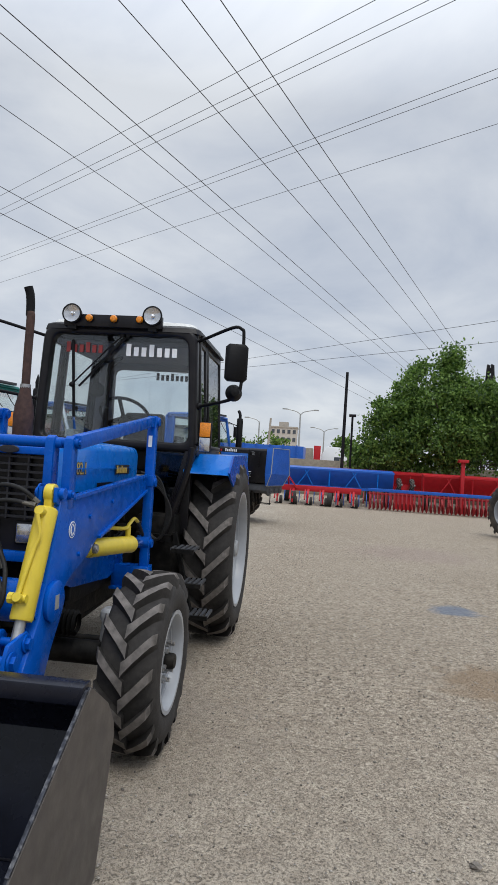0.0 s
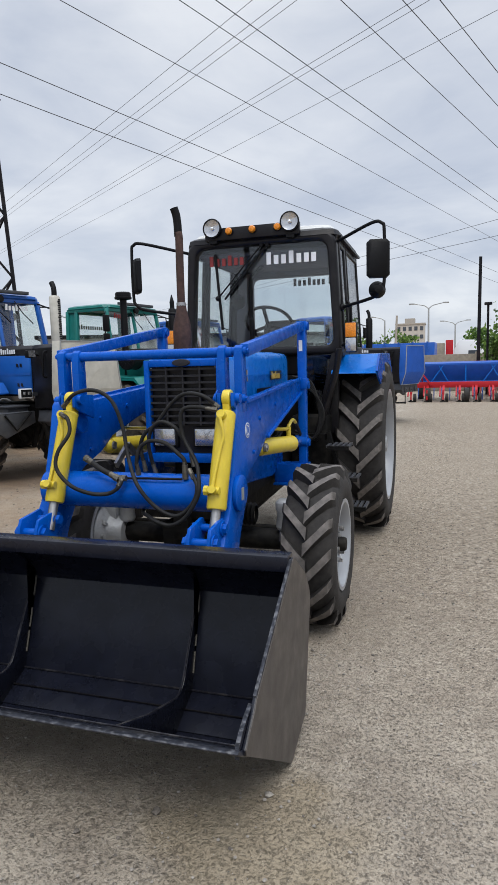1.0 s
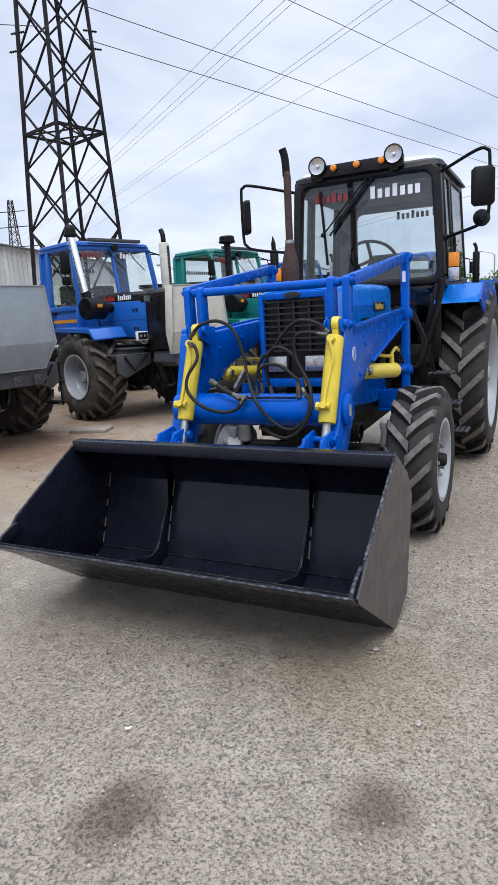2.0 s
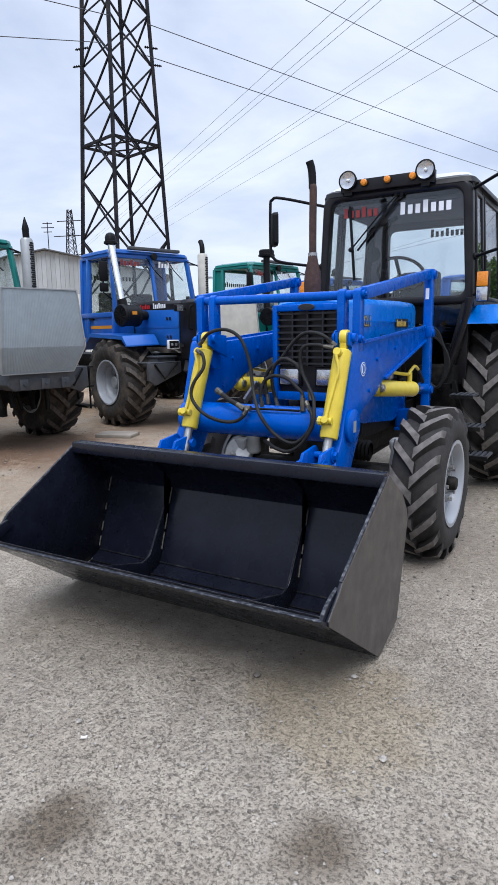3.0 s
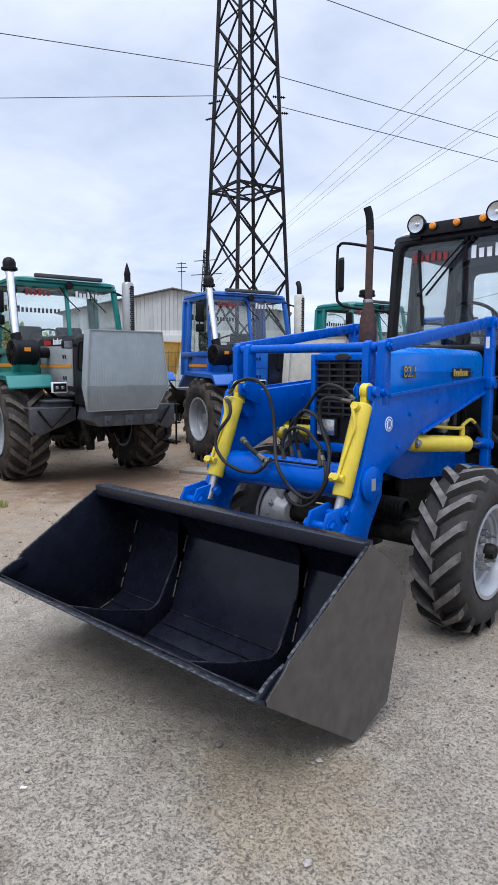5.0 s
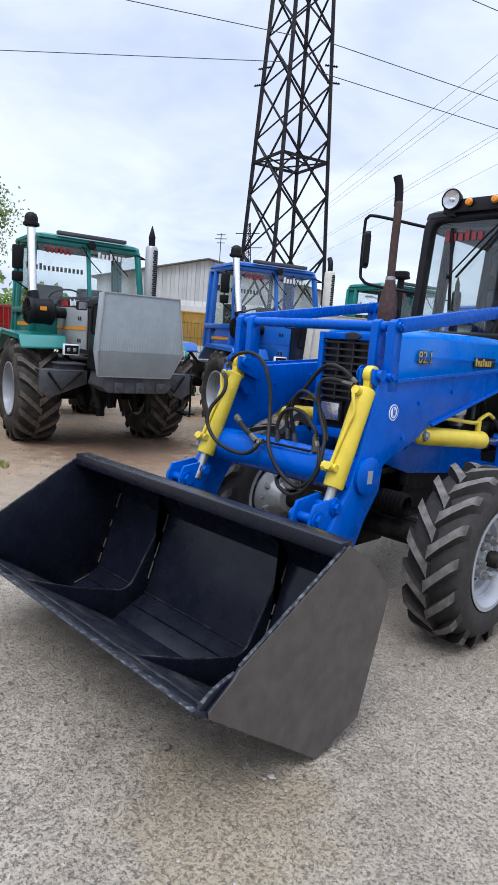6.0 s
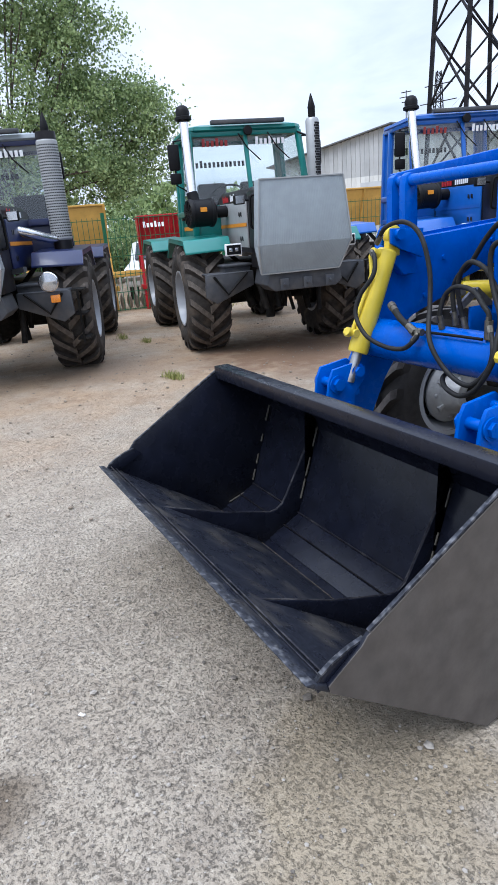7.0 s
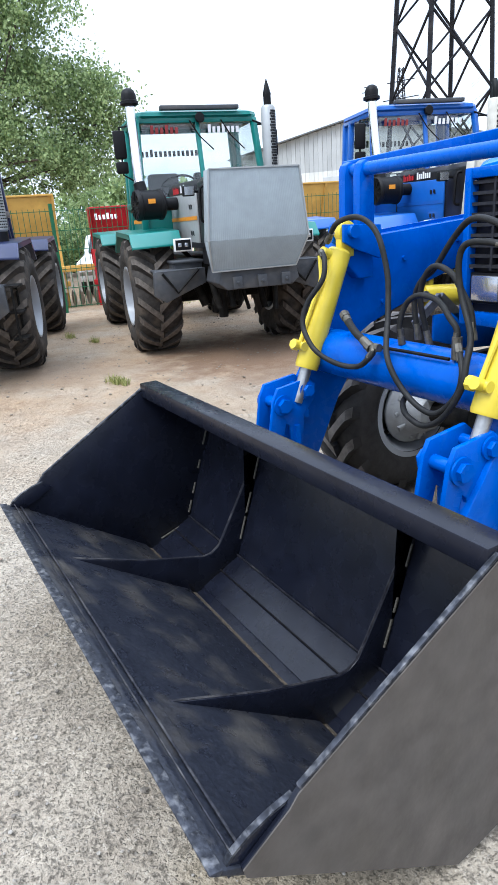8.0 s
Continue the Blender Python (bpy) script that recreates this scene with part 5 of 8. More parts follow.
def loader_side(side):
    def X(x):
        return LC + side * (x - LC)

    def xs(a, b):
        return (min(X(a), X(b)), max(X(a), X(b)))
    a0, a1 = xs(0.465, 0.54)
    outline = [(-0.44, 1.345), (-0.42, 1.365), (-0.30, 1.345), (1.02, 1.435), (1.075, 1.42), (1.08, 1.36), (1.03, 1.33), (0.42, 1.195), (0.10, 1.115), (-0.05, 1.03), (-0.25, 0.965),
               (-0.33, 0.92), (-0.34, 0.80), (-0.44, 0.66), (-0.57, 0.40), (-0.60, 0.36), (-0.84, 0.36), (-0.85, 0.45), (-0.74, 0.62), (-0.59, 0.835), (-0.545, 0.97), (-0.475, 1.20)]
    arm = part("loader_arm", Shape().prism(outline, "x", a0, a1), LOADER_BLUE, loader, "blue welded loader arm", bevel=0.006)
    # flange strips along the arm
    s = Shape().beam((X(0.545), -0.30, 1.352), (X(0.545), 1.02, 1.440), 0.02, 0.016).beam((X(0.545), 0.10, 1.115), (X(0.545), 1.03, 1.335), 0.02, 0.014)
    part("flange", s, LOADER_BLUE, arm)
    # weld seam plate in front and round boss of the cross tube
    part("boss", Shape().lathe([(0.092, 0), (0.096, 0.006), (0.096, 0.02), (0.088, 0.026), (0.001, 0.026)], (X(0.54), -0.475, 0.885), (side, 0, 0), 28), LOADER_BLUE, arm, "round end plate of the cross tube")
    if side > 0:
        part("boss_mark", Shape().box(X(0.566), X(0.568), -0.495, -0.455, 0.85, 0.915), SILVER, arm)
        s = Shape().lathe([(0.042, 0), (0.042, 0.002), (0.001, 0.002)], (X(0.541), -0.288, 1.195), (1, 0, 0), 24)
        crest = part("round_sticker", s, LETTER_WHITE, arm, "round pale sticker")
        s = Shape().lathe([(0.036, 0.0), (0.036, 0.001), (0.03, 0.001), (0.03, 0.0)], (X(0.5435), -0.288, 1.195), (1, 0, 0), 24)
        s.box(X(0.543), X(0.5445), -0.296, -0.288, 1.172, 1.218).box(X(0.543), X(0.5445), -0.284, -0.272, 1.18, 1.21)
        part("sticker_ring", s, BLUE_MACHINE, crest)
    for y, z in ((-0.05, 1.24), (0.30, 1.30), (-0.18, 1.06)):
        part("arm_bolt", Shape().cyl((X(0.54), y, z), (X(0.552), y, z), 0.013, n=6), LOADER_BLUE, arm)
        part("arm_bolt", Shape().cyl((X(0.465), y, z), (X(0.453), y, z), 0.013, n=6), LOADER_BLUE, arm)
    # two uprights with pins at the elbow
    for x in (0.425, 0.52):
        b0, b1 = xs(x - 0.022, x + 0.022)
        lean = [(-0.365, 1.30), (-0.28, 1.30), (-0.285, 1.60), (-0.30, 1.645), (-0.33, 1.655), (-0.355, 1.64), (-0.362, 1.60)]
        up = part("upright", Shape().prism(lean, "x", b0, b1), LOADER_BLUE, arm, bevel=0.004)
    part("elbow_block", Shape().prism([(-0.430, 1.25), (-0.425, 1.345), (-0.28, 1.345), (-0.28, 1.18), (-0.36, 1.18)], "x", xs(0.41, 0.47)[0], xs(0.41, 0.47)[1]), LOADER_BLUE, arm, bevel=0.006)
    for y, z, r in ((-0.322, 1.622, 0.022), (-0.36, 1.37, 0.024)):
        s = Shape().cyl((X(0.39), y, z), (X(0.56), y, z), r, n=14)
        s.cyl((X(0.56), y, z), (X(0.572), y, z), r * 0.62, n=6).cyl((X(0.378), y, z), (X(0.39), y, z), r * 0.62, n=6)
        part("pivot_pin", s, LOADER_BLUE, arm)
    # rear post and upper link
    p0, p1 = xs(0.515, 0.575)
    post = part("rear_post", Shape().box(p0, p1, 1.05, 1.12, 0.70, 1.82).box(p0 - 0.006, p1 + 0.006, 1.055, 1.115, 1.78, 1.86).box(p0 - 0.008, p1 + 0.008, 1.04, 1.13, 1.36, 1.44), LOADER_BLUE, loader, "blue loader post bolted beside the hood", bevel=0.006)
    for z in (1.82, 1.39, 0.96):
        part("post_pin", Shape().cyl((p0 - 0.02, 1.085, z), (p1 + 0.02, 1.085, z), 0.03, n=14), LOADER_BLUE, post)
    if side > 0:
        part("maker_plate", Shape().box(p0 + 0.014, p1 - 0.020, 1.046, 1.05, 1.64, 1.72), LETTER_WHITE, post, "small white plate")
    s = Shape().beam((X(0.545), -0.32, 1.625), (X(0.545), 1.085, 1.825), 0.05, 0.07)
    part("upper_link", s, LOADER_BLUE, loader, "blue upper link bar", bevel=0.008)
    # mounting frame along the chassis
    g0, g1 = xs(0.33, 0.35)
    part("mount_plate", Shape().prism([(0.02, 0.98), (1.18, 0.96), (1.22, 0.78), (0.9, 0.73), (0.25, 0.79), (0.02, 0.86)], "x", g0, g1), LOADER_BLUE, loader, "blue mounting plate along the chassis", bevel=0.006)
    k0, k1 = xs(0.33, 0.585)
    part("mount_bracket", Shape().box(k0, k1, 1.02, 1.16, 0.66, 0.80).box(k0, k1, 0.98, 1.18, 0.64, 0.66), LOADER_BLUE, loader, bevel=0.005)
    # lift cylinder
    a, b = Vector((X(0.490), 0.09, 1.050)), Vector((X(0.515), 0.80, 0.985))
    d = (b - a).normalized()
    lift = part("lift_cylinder", Shape().lathe([(0.048, 0), (0.054, 0.01), (0.054, (b - a).length - 0.03), (0.058, (b - a).length - 0.02), (0.058, (b - a).length)], a, d, 22, True).ball(a - d * 0.02, 0.045), YELLOW, loader, "yellow lift cylinder")
    part("rod", Shape().cyl(b, b + d * 0.28, 0.026, n=14), CHROME, lift)
    part("rod_eye", Shape().cyl((X(0.49), 1.075, 0.968), (X(0.58), 1.075, 0.968), 0.045, n=16), LOADER_BLUE, lift)
    up = Vector((0, 0, 1))
    part("pipe", Shape().tube([a + d * 0.06 + up * 0.05, a + d * 0.06 + up * 0.10, a + d * 0.10 + up * 0.115, b - d * 0.12 + up * 0.105, b - d * 0.04 + up * 0.13, b + d * 0.06 + up * 0.17, b + d * 0.14 + up * 0.15], 0.012, 8, 4).cyl(a + d * 0.06 + up * 0.04, a + d * 0.06 + up * 0.10, 0.018, n=10).cyl(b - d * 0.05 + up * 0.04, b - d * 0.05 + up * 0.12, 0.018, n=10), YELLOW, lift)
    part("pin_cap", Shape().cyl((X(0.44), 0.075, 1.052), (X(0.548), 0.075, 1.052), 0.026, n=14).cyl((X(0.548), 0.075, 1.052), (X(0.554), 0.075, 1.052), 0.016, n=8), STEEL, lift)
    part("hose", Shape().tube([b + d * 0.14 + up * 0.15, b + d * 0.22 + up * 0.10, b + d * 0.36 - up * 0.08 + Vector((side * 0.02, 0, 0)), b + d * 0.42 - up * 0.22], 0.012, 8, 5), HOSE, lift)
    # tilt cylinder
    tx = 0.487 if side > 0 else -0.449
    top, low = Vector((tx, -0.44, 1.378)), Vector((tx, -0.662, 0.835))
    d = (low - top).normalized()
    n = (low - top).length
    tilt = part("tilt_cylinder", Shape().lathe([(0.042, 0.075), (0.051, 0.085), (0.051, n - 0.012), (0.047, n)], top, d, 22, True), YELLOW, loader, "yellow tilt cylinder")
    s = Shape().box(tx - 0.020, tx + 0.020, top.y - 0.035, top.y + 0.035, top.z - 0.10, top.z + 0.025)
    s.cyl((tx - 0.022, top.y, top.z), (tx + 0.022, top.y, top.z), 0.045, n=16)
    part("eye", s, YELLOW, tilt, bevel=0.006)
    part("eye_pin", Shape().cyl((tx - 0.07, top.y, top.z), (tx + 0.07, top.y, top.z), 0.026, n=14).cyl((tx - 0.055, top.y, top.z), (tx - 0.048, top.y, top.z), 0.045, n=14), LOADER_BLUE, tilt)
    s = Shape().prism([(top.y - 0.04, top.z + 0.03), (top.y + 0.16, top.z + 0.02), (top.y + 0.16, top.z - 0.12), (top.y + 0.02, top.z - 0.07), (top.y - 0.04, top.z - 0.04)], "x", tx + 0.028, tx + 0.046)
    s.prism([(top.y - 0.04, top.z + 0.03), (top.y + 0.16, top.z + 0.02), (top.y + 0.16, top.z - 0.12), (top.y + 0.02, top.z - 0.07), (top.y - 0.04, top.z - 0.04)], "x", tx - 0.046, tx - 0.028)
    part("eye_lug", s, LOADER_BLUE, tilt, bevel=0.004)
    rod_end = low + d * 0.15
    part("rod", Shape().cyl(low, rod_end, 0.025, n=14), STEEL, tilt)
    front = Vector((0, d.z, -d.y)).normalized()
    if front.y > 0:
        front = -front
    kn = low - d * 0.085
    part("port", Shape().cyl(top + d * 0.11, top + d * 0.11 + front * 0.085, 0.022, n=12), YELLOW, tilt)
    s = Shape().cyl(kn, kn + front * 0.10, 0.020, n=14).cyl(kn + front * 0.06 + Vector((-0.035, 0, 0)), kn + front * 0.06 + Vector((0.03, 0, 0)), 0.019, n=12).cyl(kn + front * 0.06 + Vector((-0.05, 0, 0)), kn + front * 0.06 + Vector((-0.03, 0, 0)), 0.025, n=8)
    part("port", s, YELLOW, tilt)
    off = Vector((-0.012, 0, 0))
    s = Shape().tube([kn + front * 0.06 + off, kn - d * 0.10 + front * 0.062 + off * 0.2, kn - d * 0.22 + front * 0.064 - off, top + d * 0.22 + front * 0.07 - off * 2, top + d * 0.13 + front * 0.09], 0.009, 8, 5)
    part("pipe", s, YELLOW, tilt)
    # bucket carrier at the foot of the arm
    car = part("bucket_carrier", Shape().box(*xs(0.40, 0.515), -0.70, -0.66, 0.62, 0.655), LOADER_BLUE, loader, "blue bucket carrier with bolted lugs", bevel=0.003)
    for x in (0.405, 0.51):
        part("carrier_lug", Shape().prism([(-0.845, 0.725), (-0.82, 0.775), (-0.66, 0.795), (-0.625, 0.765), (-0.63, 0.70), (-0.69, 0.64), (-0.705, 0.42), (-0.75, 0.42), (-0.765, 0.60), (-0.785, 0.615), (-0.835, 0.42), (-0.89, 0.42), (-0.865, 0.60)], "x", *xs(x - 0.009, x + 0.009)), LOADER_BLUE, car, bevel=0.003)
    for y, z, r in ((-0.675, 0.745, 0.020), (-0.80, 0.70, 0.024)):
        pin = part("carrier_pin", Shape().cyl((X(0.375), y, z), (X(0.54), y, z), r, n=14), LOADER_BLUE, car)
        for xa, xb in ((0.386, 0.394), (0.521, 0.529)):
            part("washer", Shape().cyl((X(xa), y, z), (X(xb), y, z), r * 1.9, n=18), LOADER_BLUE, pin)
        for xa, xb in ((0.366, 0.386), (0.529, 0.547)):
            part("nut", Shape().cyl((X(xa), y, z), (X(xb), y, z), r * 1.3, n=6), LOADER_BLUE, pin)
    for k in (0, 1):
        part("stiffener", Shape().beam((X(0.395 + 0.105 * k), -0.735, 0.60), (X(0.395 + 0.105 * k), -0.73, 0.43), 0.03, 0.02), LOADER_BLUE, car)


loader_side(1)
loader_side(-1)
part("cross_tube", Shape().cyl((LC - 0.545, -0.52, 0.887), (LC + 0.545, -0.52, 0.887), 0.098, n=30), LOADER_BLUE, loader, "thick blue cross tube")
part("top_bar", Shape().cyl((LC - 0.50, -0.322, 1.618), (LC + 0.50, -0.322, 1.618), 0.027, n=16), LOADER_BLUE, loader, "blue top crossbar")
# diagonal braces between the posts and the chassis
for side in (-1, 1):
    part("brace", Shape().beam((LC + side * 0.36, -0.1, 0.95), (LC + side * 0.36, 0.06, 1.06), 0.02, 0.04).beam((LC + side * 0.36, 0.06, 1.06), (LC + side * 0.36, 0.2, 0.95), 0.02, 0.04), STEEL, loader)


def hose_run(pts, r=0.0106, fit_ends=True):
    h = part("hydraulic_hose", Shape().tube(pts, r, 10, 7), HOSE, loader, "black hydraulic hose")
    if fit_ends:
        for a, b in ((pts[0], pts[1]), (pts[-1], pts[-2])):
            a, b = Vector(a), Vector(b)
            d = (b - a).normalized()
            part("fitting", Shape().cyl(a, a + d * 0.03, r * 1.3, n=8).cyl(a + d * 0.03, a + d * 0.06, r * 1.12, n=10), ZINC, h, "zinc hose fitting")
    return h


# hoses between the tilt cylinders and the cross tube
hose_run([(-0.44, -0.54, 1.345), (-0.348, -0.56, 1.416), (-0.233, -0.55, 1.433), (-0.131, -0.55, 1.375), (-0.073, -0.55, 1.234), (-0.035, -0.58, 1.095), (0.055, -0.665, 0.954), (0.156, -0.668, 0.839), (0.269, -0.66, 0.793), (0.36, -0.66, 0.863), (0.388, -0.66, 0.95), (0.333, -0.622, 1.03)])
hose_run([(-0.43, -0.58, 1.31), (-0.37, -0.61, 1.285), (-0.345, -0.64, 1.21), (-0.388, -0.69, 1.115), (-0.385, -0.715, 1.03), (-0.305, -0.72, 0.945), (-0.207, -0.69, 0.899), (-0.112, -0.668, 0.897), (-0.049, -0.665, 0.935), (-0.039, -0.63, 0.985)])
hose_run([(0.47, -0.53, 1.336), (0.393, -0.55, 1.396), (0.285, -0.53, 1.407), (0.187, -0.5, 1.349), (0.099, -0.49, 1.249), (0.024, -0.48, 1.197), (-0.013, -0.47, 1.12), (0.011, -0.47, 0.985)])
hose_run([(0.466, -0.55, 1.325), (0.366, -0.56, 1.341), (0.29, -0.56, 1.332), (0.267, -0.56, 1.276), (0.283, -0.56, 1.178), (0.362, -0.6, 1.062), (0.394, -0.65, 0.984), (0.393, -0.668, 0.901), (0.324, -0.67, 0.793), (0.241, -0.67, 0.746), (0.155, -0.66, 0.758), (0.09, -0.62, 0.775), (0.02, -0.54, 0.775), (0.0, -0.45, 0.80)])
hose_run([(0.292, -0.58, 1), (0.29, -0.58, 1.065), (0.255, -0.575, 1.1), (0.176, -0.55, 1.15), (0.089, -0.55, 1.163), (0.024, -0.55, 1.126), (0.004, -0.56, 1.047), (0.009, -0.55, 0.98)])
hose_run([(0.325, -0.54, 1.03), (0.3, -0.53, 1.12), (0.255, -0.53, 1.19), (0.214, -0.53, 1.238), (0.143, -0.53, 1.262), (0.084, -0.52, 1.224), (0.055, -0.51, 1.147), (0.06, -0.49, 1.05), (0.08, -0.48, 0.97)])
hose_run([(-0.29, -0.58, 1.07), (-0.184, -0.617, 1.02), (-0.105, -0.633, 0.99), (-0.06, -0.64, 0.97)], 0.015)
part("zinc_tee", Shape().cyl((-0.09, -0.635, 0.975), (-0.02, -0.635, 0.975), 0.016, n=8), ZINC, loader, "zinc hose tee")
part("zinc_branch", Shape().cyl((-0.055, -0.635, 0.955), (-0.055, -0.66, 0.935), 0.014, n=8), ZINC, loader)
part("zinc_coupling", Shape().cyl((0.292, -0.58, 0.97), (0.292, -0.58, 1.045), 0.017, n=8), ZINC, loader, "zinc hose coupling")
part("tube_pipe", Shape().tube([(-0.06, -0.60, 0.968), (0.1, -0.603, 0.972), (0.28, -0.60, 0.972)], 0.007, 6), IRON, loader, "thin steel pipe on the cross tube")


# bucket: profile of the shell from the lip over the heel to the top edge
BX0, BX1 = -0.825, 1.003
LIP, HEEL, LOWB, BACK, SHOUL, TOP = (-1.90, 0.405), (-1.325, 0.008), (-1.075, 0.075), (-0.945, 0.535), (-1.04, 0.68), (-1.235, 0.804)


def build_bucket():
    t = 0.014
    # shell
    line = [LIP, HEEL, LOWB, BACK, SHOUL, TOP]
    soft = []
    for i, p in enumerate(line):
        if 0 < i < len(line) - 1 and i not in (1,):
            a, c = Vector(line[i - 1]), Vector(line[i + 1])
            v = Vector(p)
            r = 0.07
            for k in range(5):
                u = k / 4
                p0, p2 = v + (a - v).normalized() * r, v + (c - v).normalized() * r
                soft.append(tuple(p0 * (1 - u) ** 2 + v * 2 * u * (1 - u) + p2 * u * u))
        else:
            soft.append(p)
    mid = Vector((-1.38, 0.45))
    inner = [tuple(Vector(p) + (mid - Vector(p)).normalized() * t) for p in soft]
    s = Shape()
    n = len(soft)
    for x0, x1 in ((BX0, BX1),):
        k = len(s.v)
        s.v += [(x, y, z) for x in (x0, x1) for y, z in soft + inner]
        for i in range(n - 1):
            s.f += [(k + i, k + i + 1, k + 2 * n + i + 1, k + 2 * n + i), (k + n + i, k + 3 * n + i, k + 3 * n + i + 1, k + n + i + 1)]
        s.f += [(k, k + n, k + 3 * n, k + 2 * n), (k + n - 1, k + 3 * n - 1, k + 4 * n - 1, k + 2 * n - 1)]
    b = part("bucket", s, BUCKET_BLACK, loader, "wide black steel bucket with its heel on the ground")
    # side plates
    side = [TOP, (-1.755, 0.502), (-1.775, 0.478), (-1.875, 0.405), (-1.87, 0.385), HEEL, LOWB, BACK, (-0.962, 0.585), SHOUL]
    for x0, x1 in ((BX0 - 0.012, BX0), (BX1, BX1 + 0.012)):
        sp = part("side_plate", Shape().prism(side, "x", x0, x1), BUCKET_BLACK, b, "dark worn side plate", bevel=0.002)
        # thin paler sheet carries the painted sky reflection of the outer side
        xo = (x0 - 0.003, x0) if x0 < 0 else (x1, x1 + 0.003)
        part("outer_face", Shape().prism(side, "x", *xo), BUCKET_SKY_SIDE, sp, "dull outer face with sky reflection in its colour")
        part("worn_edge", Shape().beam((x0 + 0.006, TOP[0] - 0.02, TOP[1] - 0.004), (x0 + 0.006, -1.75, 0.508), 0.013, 0.010), WORN_EDGE, sp, "scraped bare edge", bevel=0.003)
        # curved side cutter welded on inside the front corner
        nose = [(-1.72, 0.455), (-1.755, 0.484), (-1.80, 0.474), (-1.85, 0.454), (-1.885, 0.432), (-1.90, 0.412), (-1.895, 0.388), (-1.86, 0.385), (-1.78, 0.42)]
        xi = (x1 + 0.001, x1 + 0.013) if x0 < 0 else (x0 - 0.013, x0 - 0.001)
        cut = part("side_cutter", Shape().prism(nose, "x", *xi), BUCKET_BLACK, sp, "curved side cutter plate", bevel=0.002)
        s2 = Shape()
        for p, q in zip(nose[1:6], nose[2:7]):
            s2.beam(((xi[0] + xi[1]) / 2, *p), ((xi[0] + xi[1]) / 2, *q), 0.013, 0.006)
        part("cutter_edge", s2, WORN_EDGE, cut, "bare scraped cutter edge")
    # cutting edge
    d = Vector((LIP[0] - HEEL[0], LIP[1] - HEEL[1])).normalized()
    nn = Vector((-d.y, d.x))
    if nn.y < 0:
        nn = -nn
    def strip(u0, u1, t0, t1):
        pts = [Vector(LIP) - d * u0 + nn * t0, Vector(LIP) - d * u1 + nn * t0, Vector(LIP) - d * u1 + nn * t1, Vector(LIP) - d * u0 + nn * (t0 + (t1 - t0) * 0.35)]
        return [tuple(p) for p in pts]
    part("cutting_edge", Shape().prism(strip(-0.035, 0.075, -0.004, 0.0235), "x", BX0 - 0.006, BX1 + 0.006), BUCKET_FLOOR, b, "scraped cutting edge", bevel=0.004)
    part("floor_plate", Shape().prism(strip(0.073, 0.655, 0.0150, 0.0228), "x", BX0 + 0.002, BX1 - 0.002), BUCKET_FLOOR, b, "scuffed dusty bucket floor")
    part("worn_lip", Shape().prism(strip(-0.042, -0.018, -0.002, 0.014), "x", BX0 - 0.008, BX1 + 0.008), WORN_EDGE, b, "bare scraped lip", bevel=0.003)
    # weld ridge behind the lip, and dirt in the gap behind the floor plate
    for u, w in ((0.006, 0.004), (0.034, 0.006)):
        p = Vector(LIP) - d * u + nn * 0.0235
        part("weld_ridge", Shape().beam((BX0 + 0.004, p.x, p.y), (BX1 - 0.004, p.x, p.y), w, 0.006), SEAM, b, "dull weld ridge along the lip", bevel=0.0015)
    part("gap_dirt", Shape().prism(strip(0.657, 0.72, 0.013, 0.017), "x", BX0 + 0.01, BX1 - 0.01), DIRT, b, "dry brown dirt in the joint")
    # top beam
    part("top_beam", Shape().box(BX0 - 0.002, BX1 + 0.002, TOP[0] - 0.045, TOP[0] + 0.035, TOP[1] - 0.05, TOP[1] + 0.012), BUCKET_BLACK, b, "black box-section top edge", bevel=0.006)
    # folded heel strips and inner back plate
    def plate(name, p, q, t=0.01):
        a, b = Vector(p), Vector(q)
        e = (b - a).normalized()
        m = Vector((e.y, -e.x)) * t
        part(name, Shape().prism([tuple(a), tuple(b), tuple(b + m), tuple(a + m)], "x", BX0, BX1), BUCKET_BLACK, b_part)
    b_part = b
    plate("fold_strip", (-1.285, 0.040), (-1.112, 0.124))
    plate("back_plate", (-1.112, 0.124), (-0.965, 0.56))
    # weld seam where the floor meets the back
    part("weld_seam", Shape().beam((BX0 + 0.004, -1.118, 0.130), (BX1 - 0.004, -1.118, 0.130), 0.006, 0.006), SEAM, b, "rough dull weld seam")
    plate("back_plate", (-0.965, 0.56), (-1.055, 0.68))
    # crack along the middle of the folded strip
    part("strip_crack", Shape().beam((BX0 + 0.01, -1.2025, 0.0885), (BX1 - 0.01, -1.2025, 0.0885), 0.005, 0.005), CAB_BLACK, b, "dark joint along the folded strip")
    # two curved ribs
    for x in (0.51, -0.36):
        outer = [(-1.80, 0.335), (-1.52, 0.15), (-1.315, 0.02), (-1.17, 0.05), (-1.075, 0.12), (-0.955, 0.53), (-1.045, 0.67), (-1.19, 0.765)]
        innr = [(-1.20, 0.745), (-1.05, 0.64), (-0.985, 0.57), (-1.10, 0.365), (-1.175, 0.235), (-1.20, 0.198), (-1.235, 0.176), (-1.27, 0.172), (-1.52, 0.242), (-1.795, 0.350)]
        rib = part("rib", Shape().prism(outer + innr, "x", x - 0.007, x + 0.007), BUCKET_BLACK, b, "curved black stiffening rib", bevel=0.003)
        rnd = random.Random(int(x * 100))
        part("rib_edge", Shape().tube([(x, *p) for p in innr[2:]], 0.0045, 6), SEAM, rib, "rubbed edge of the rib")
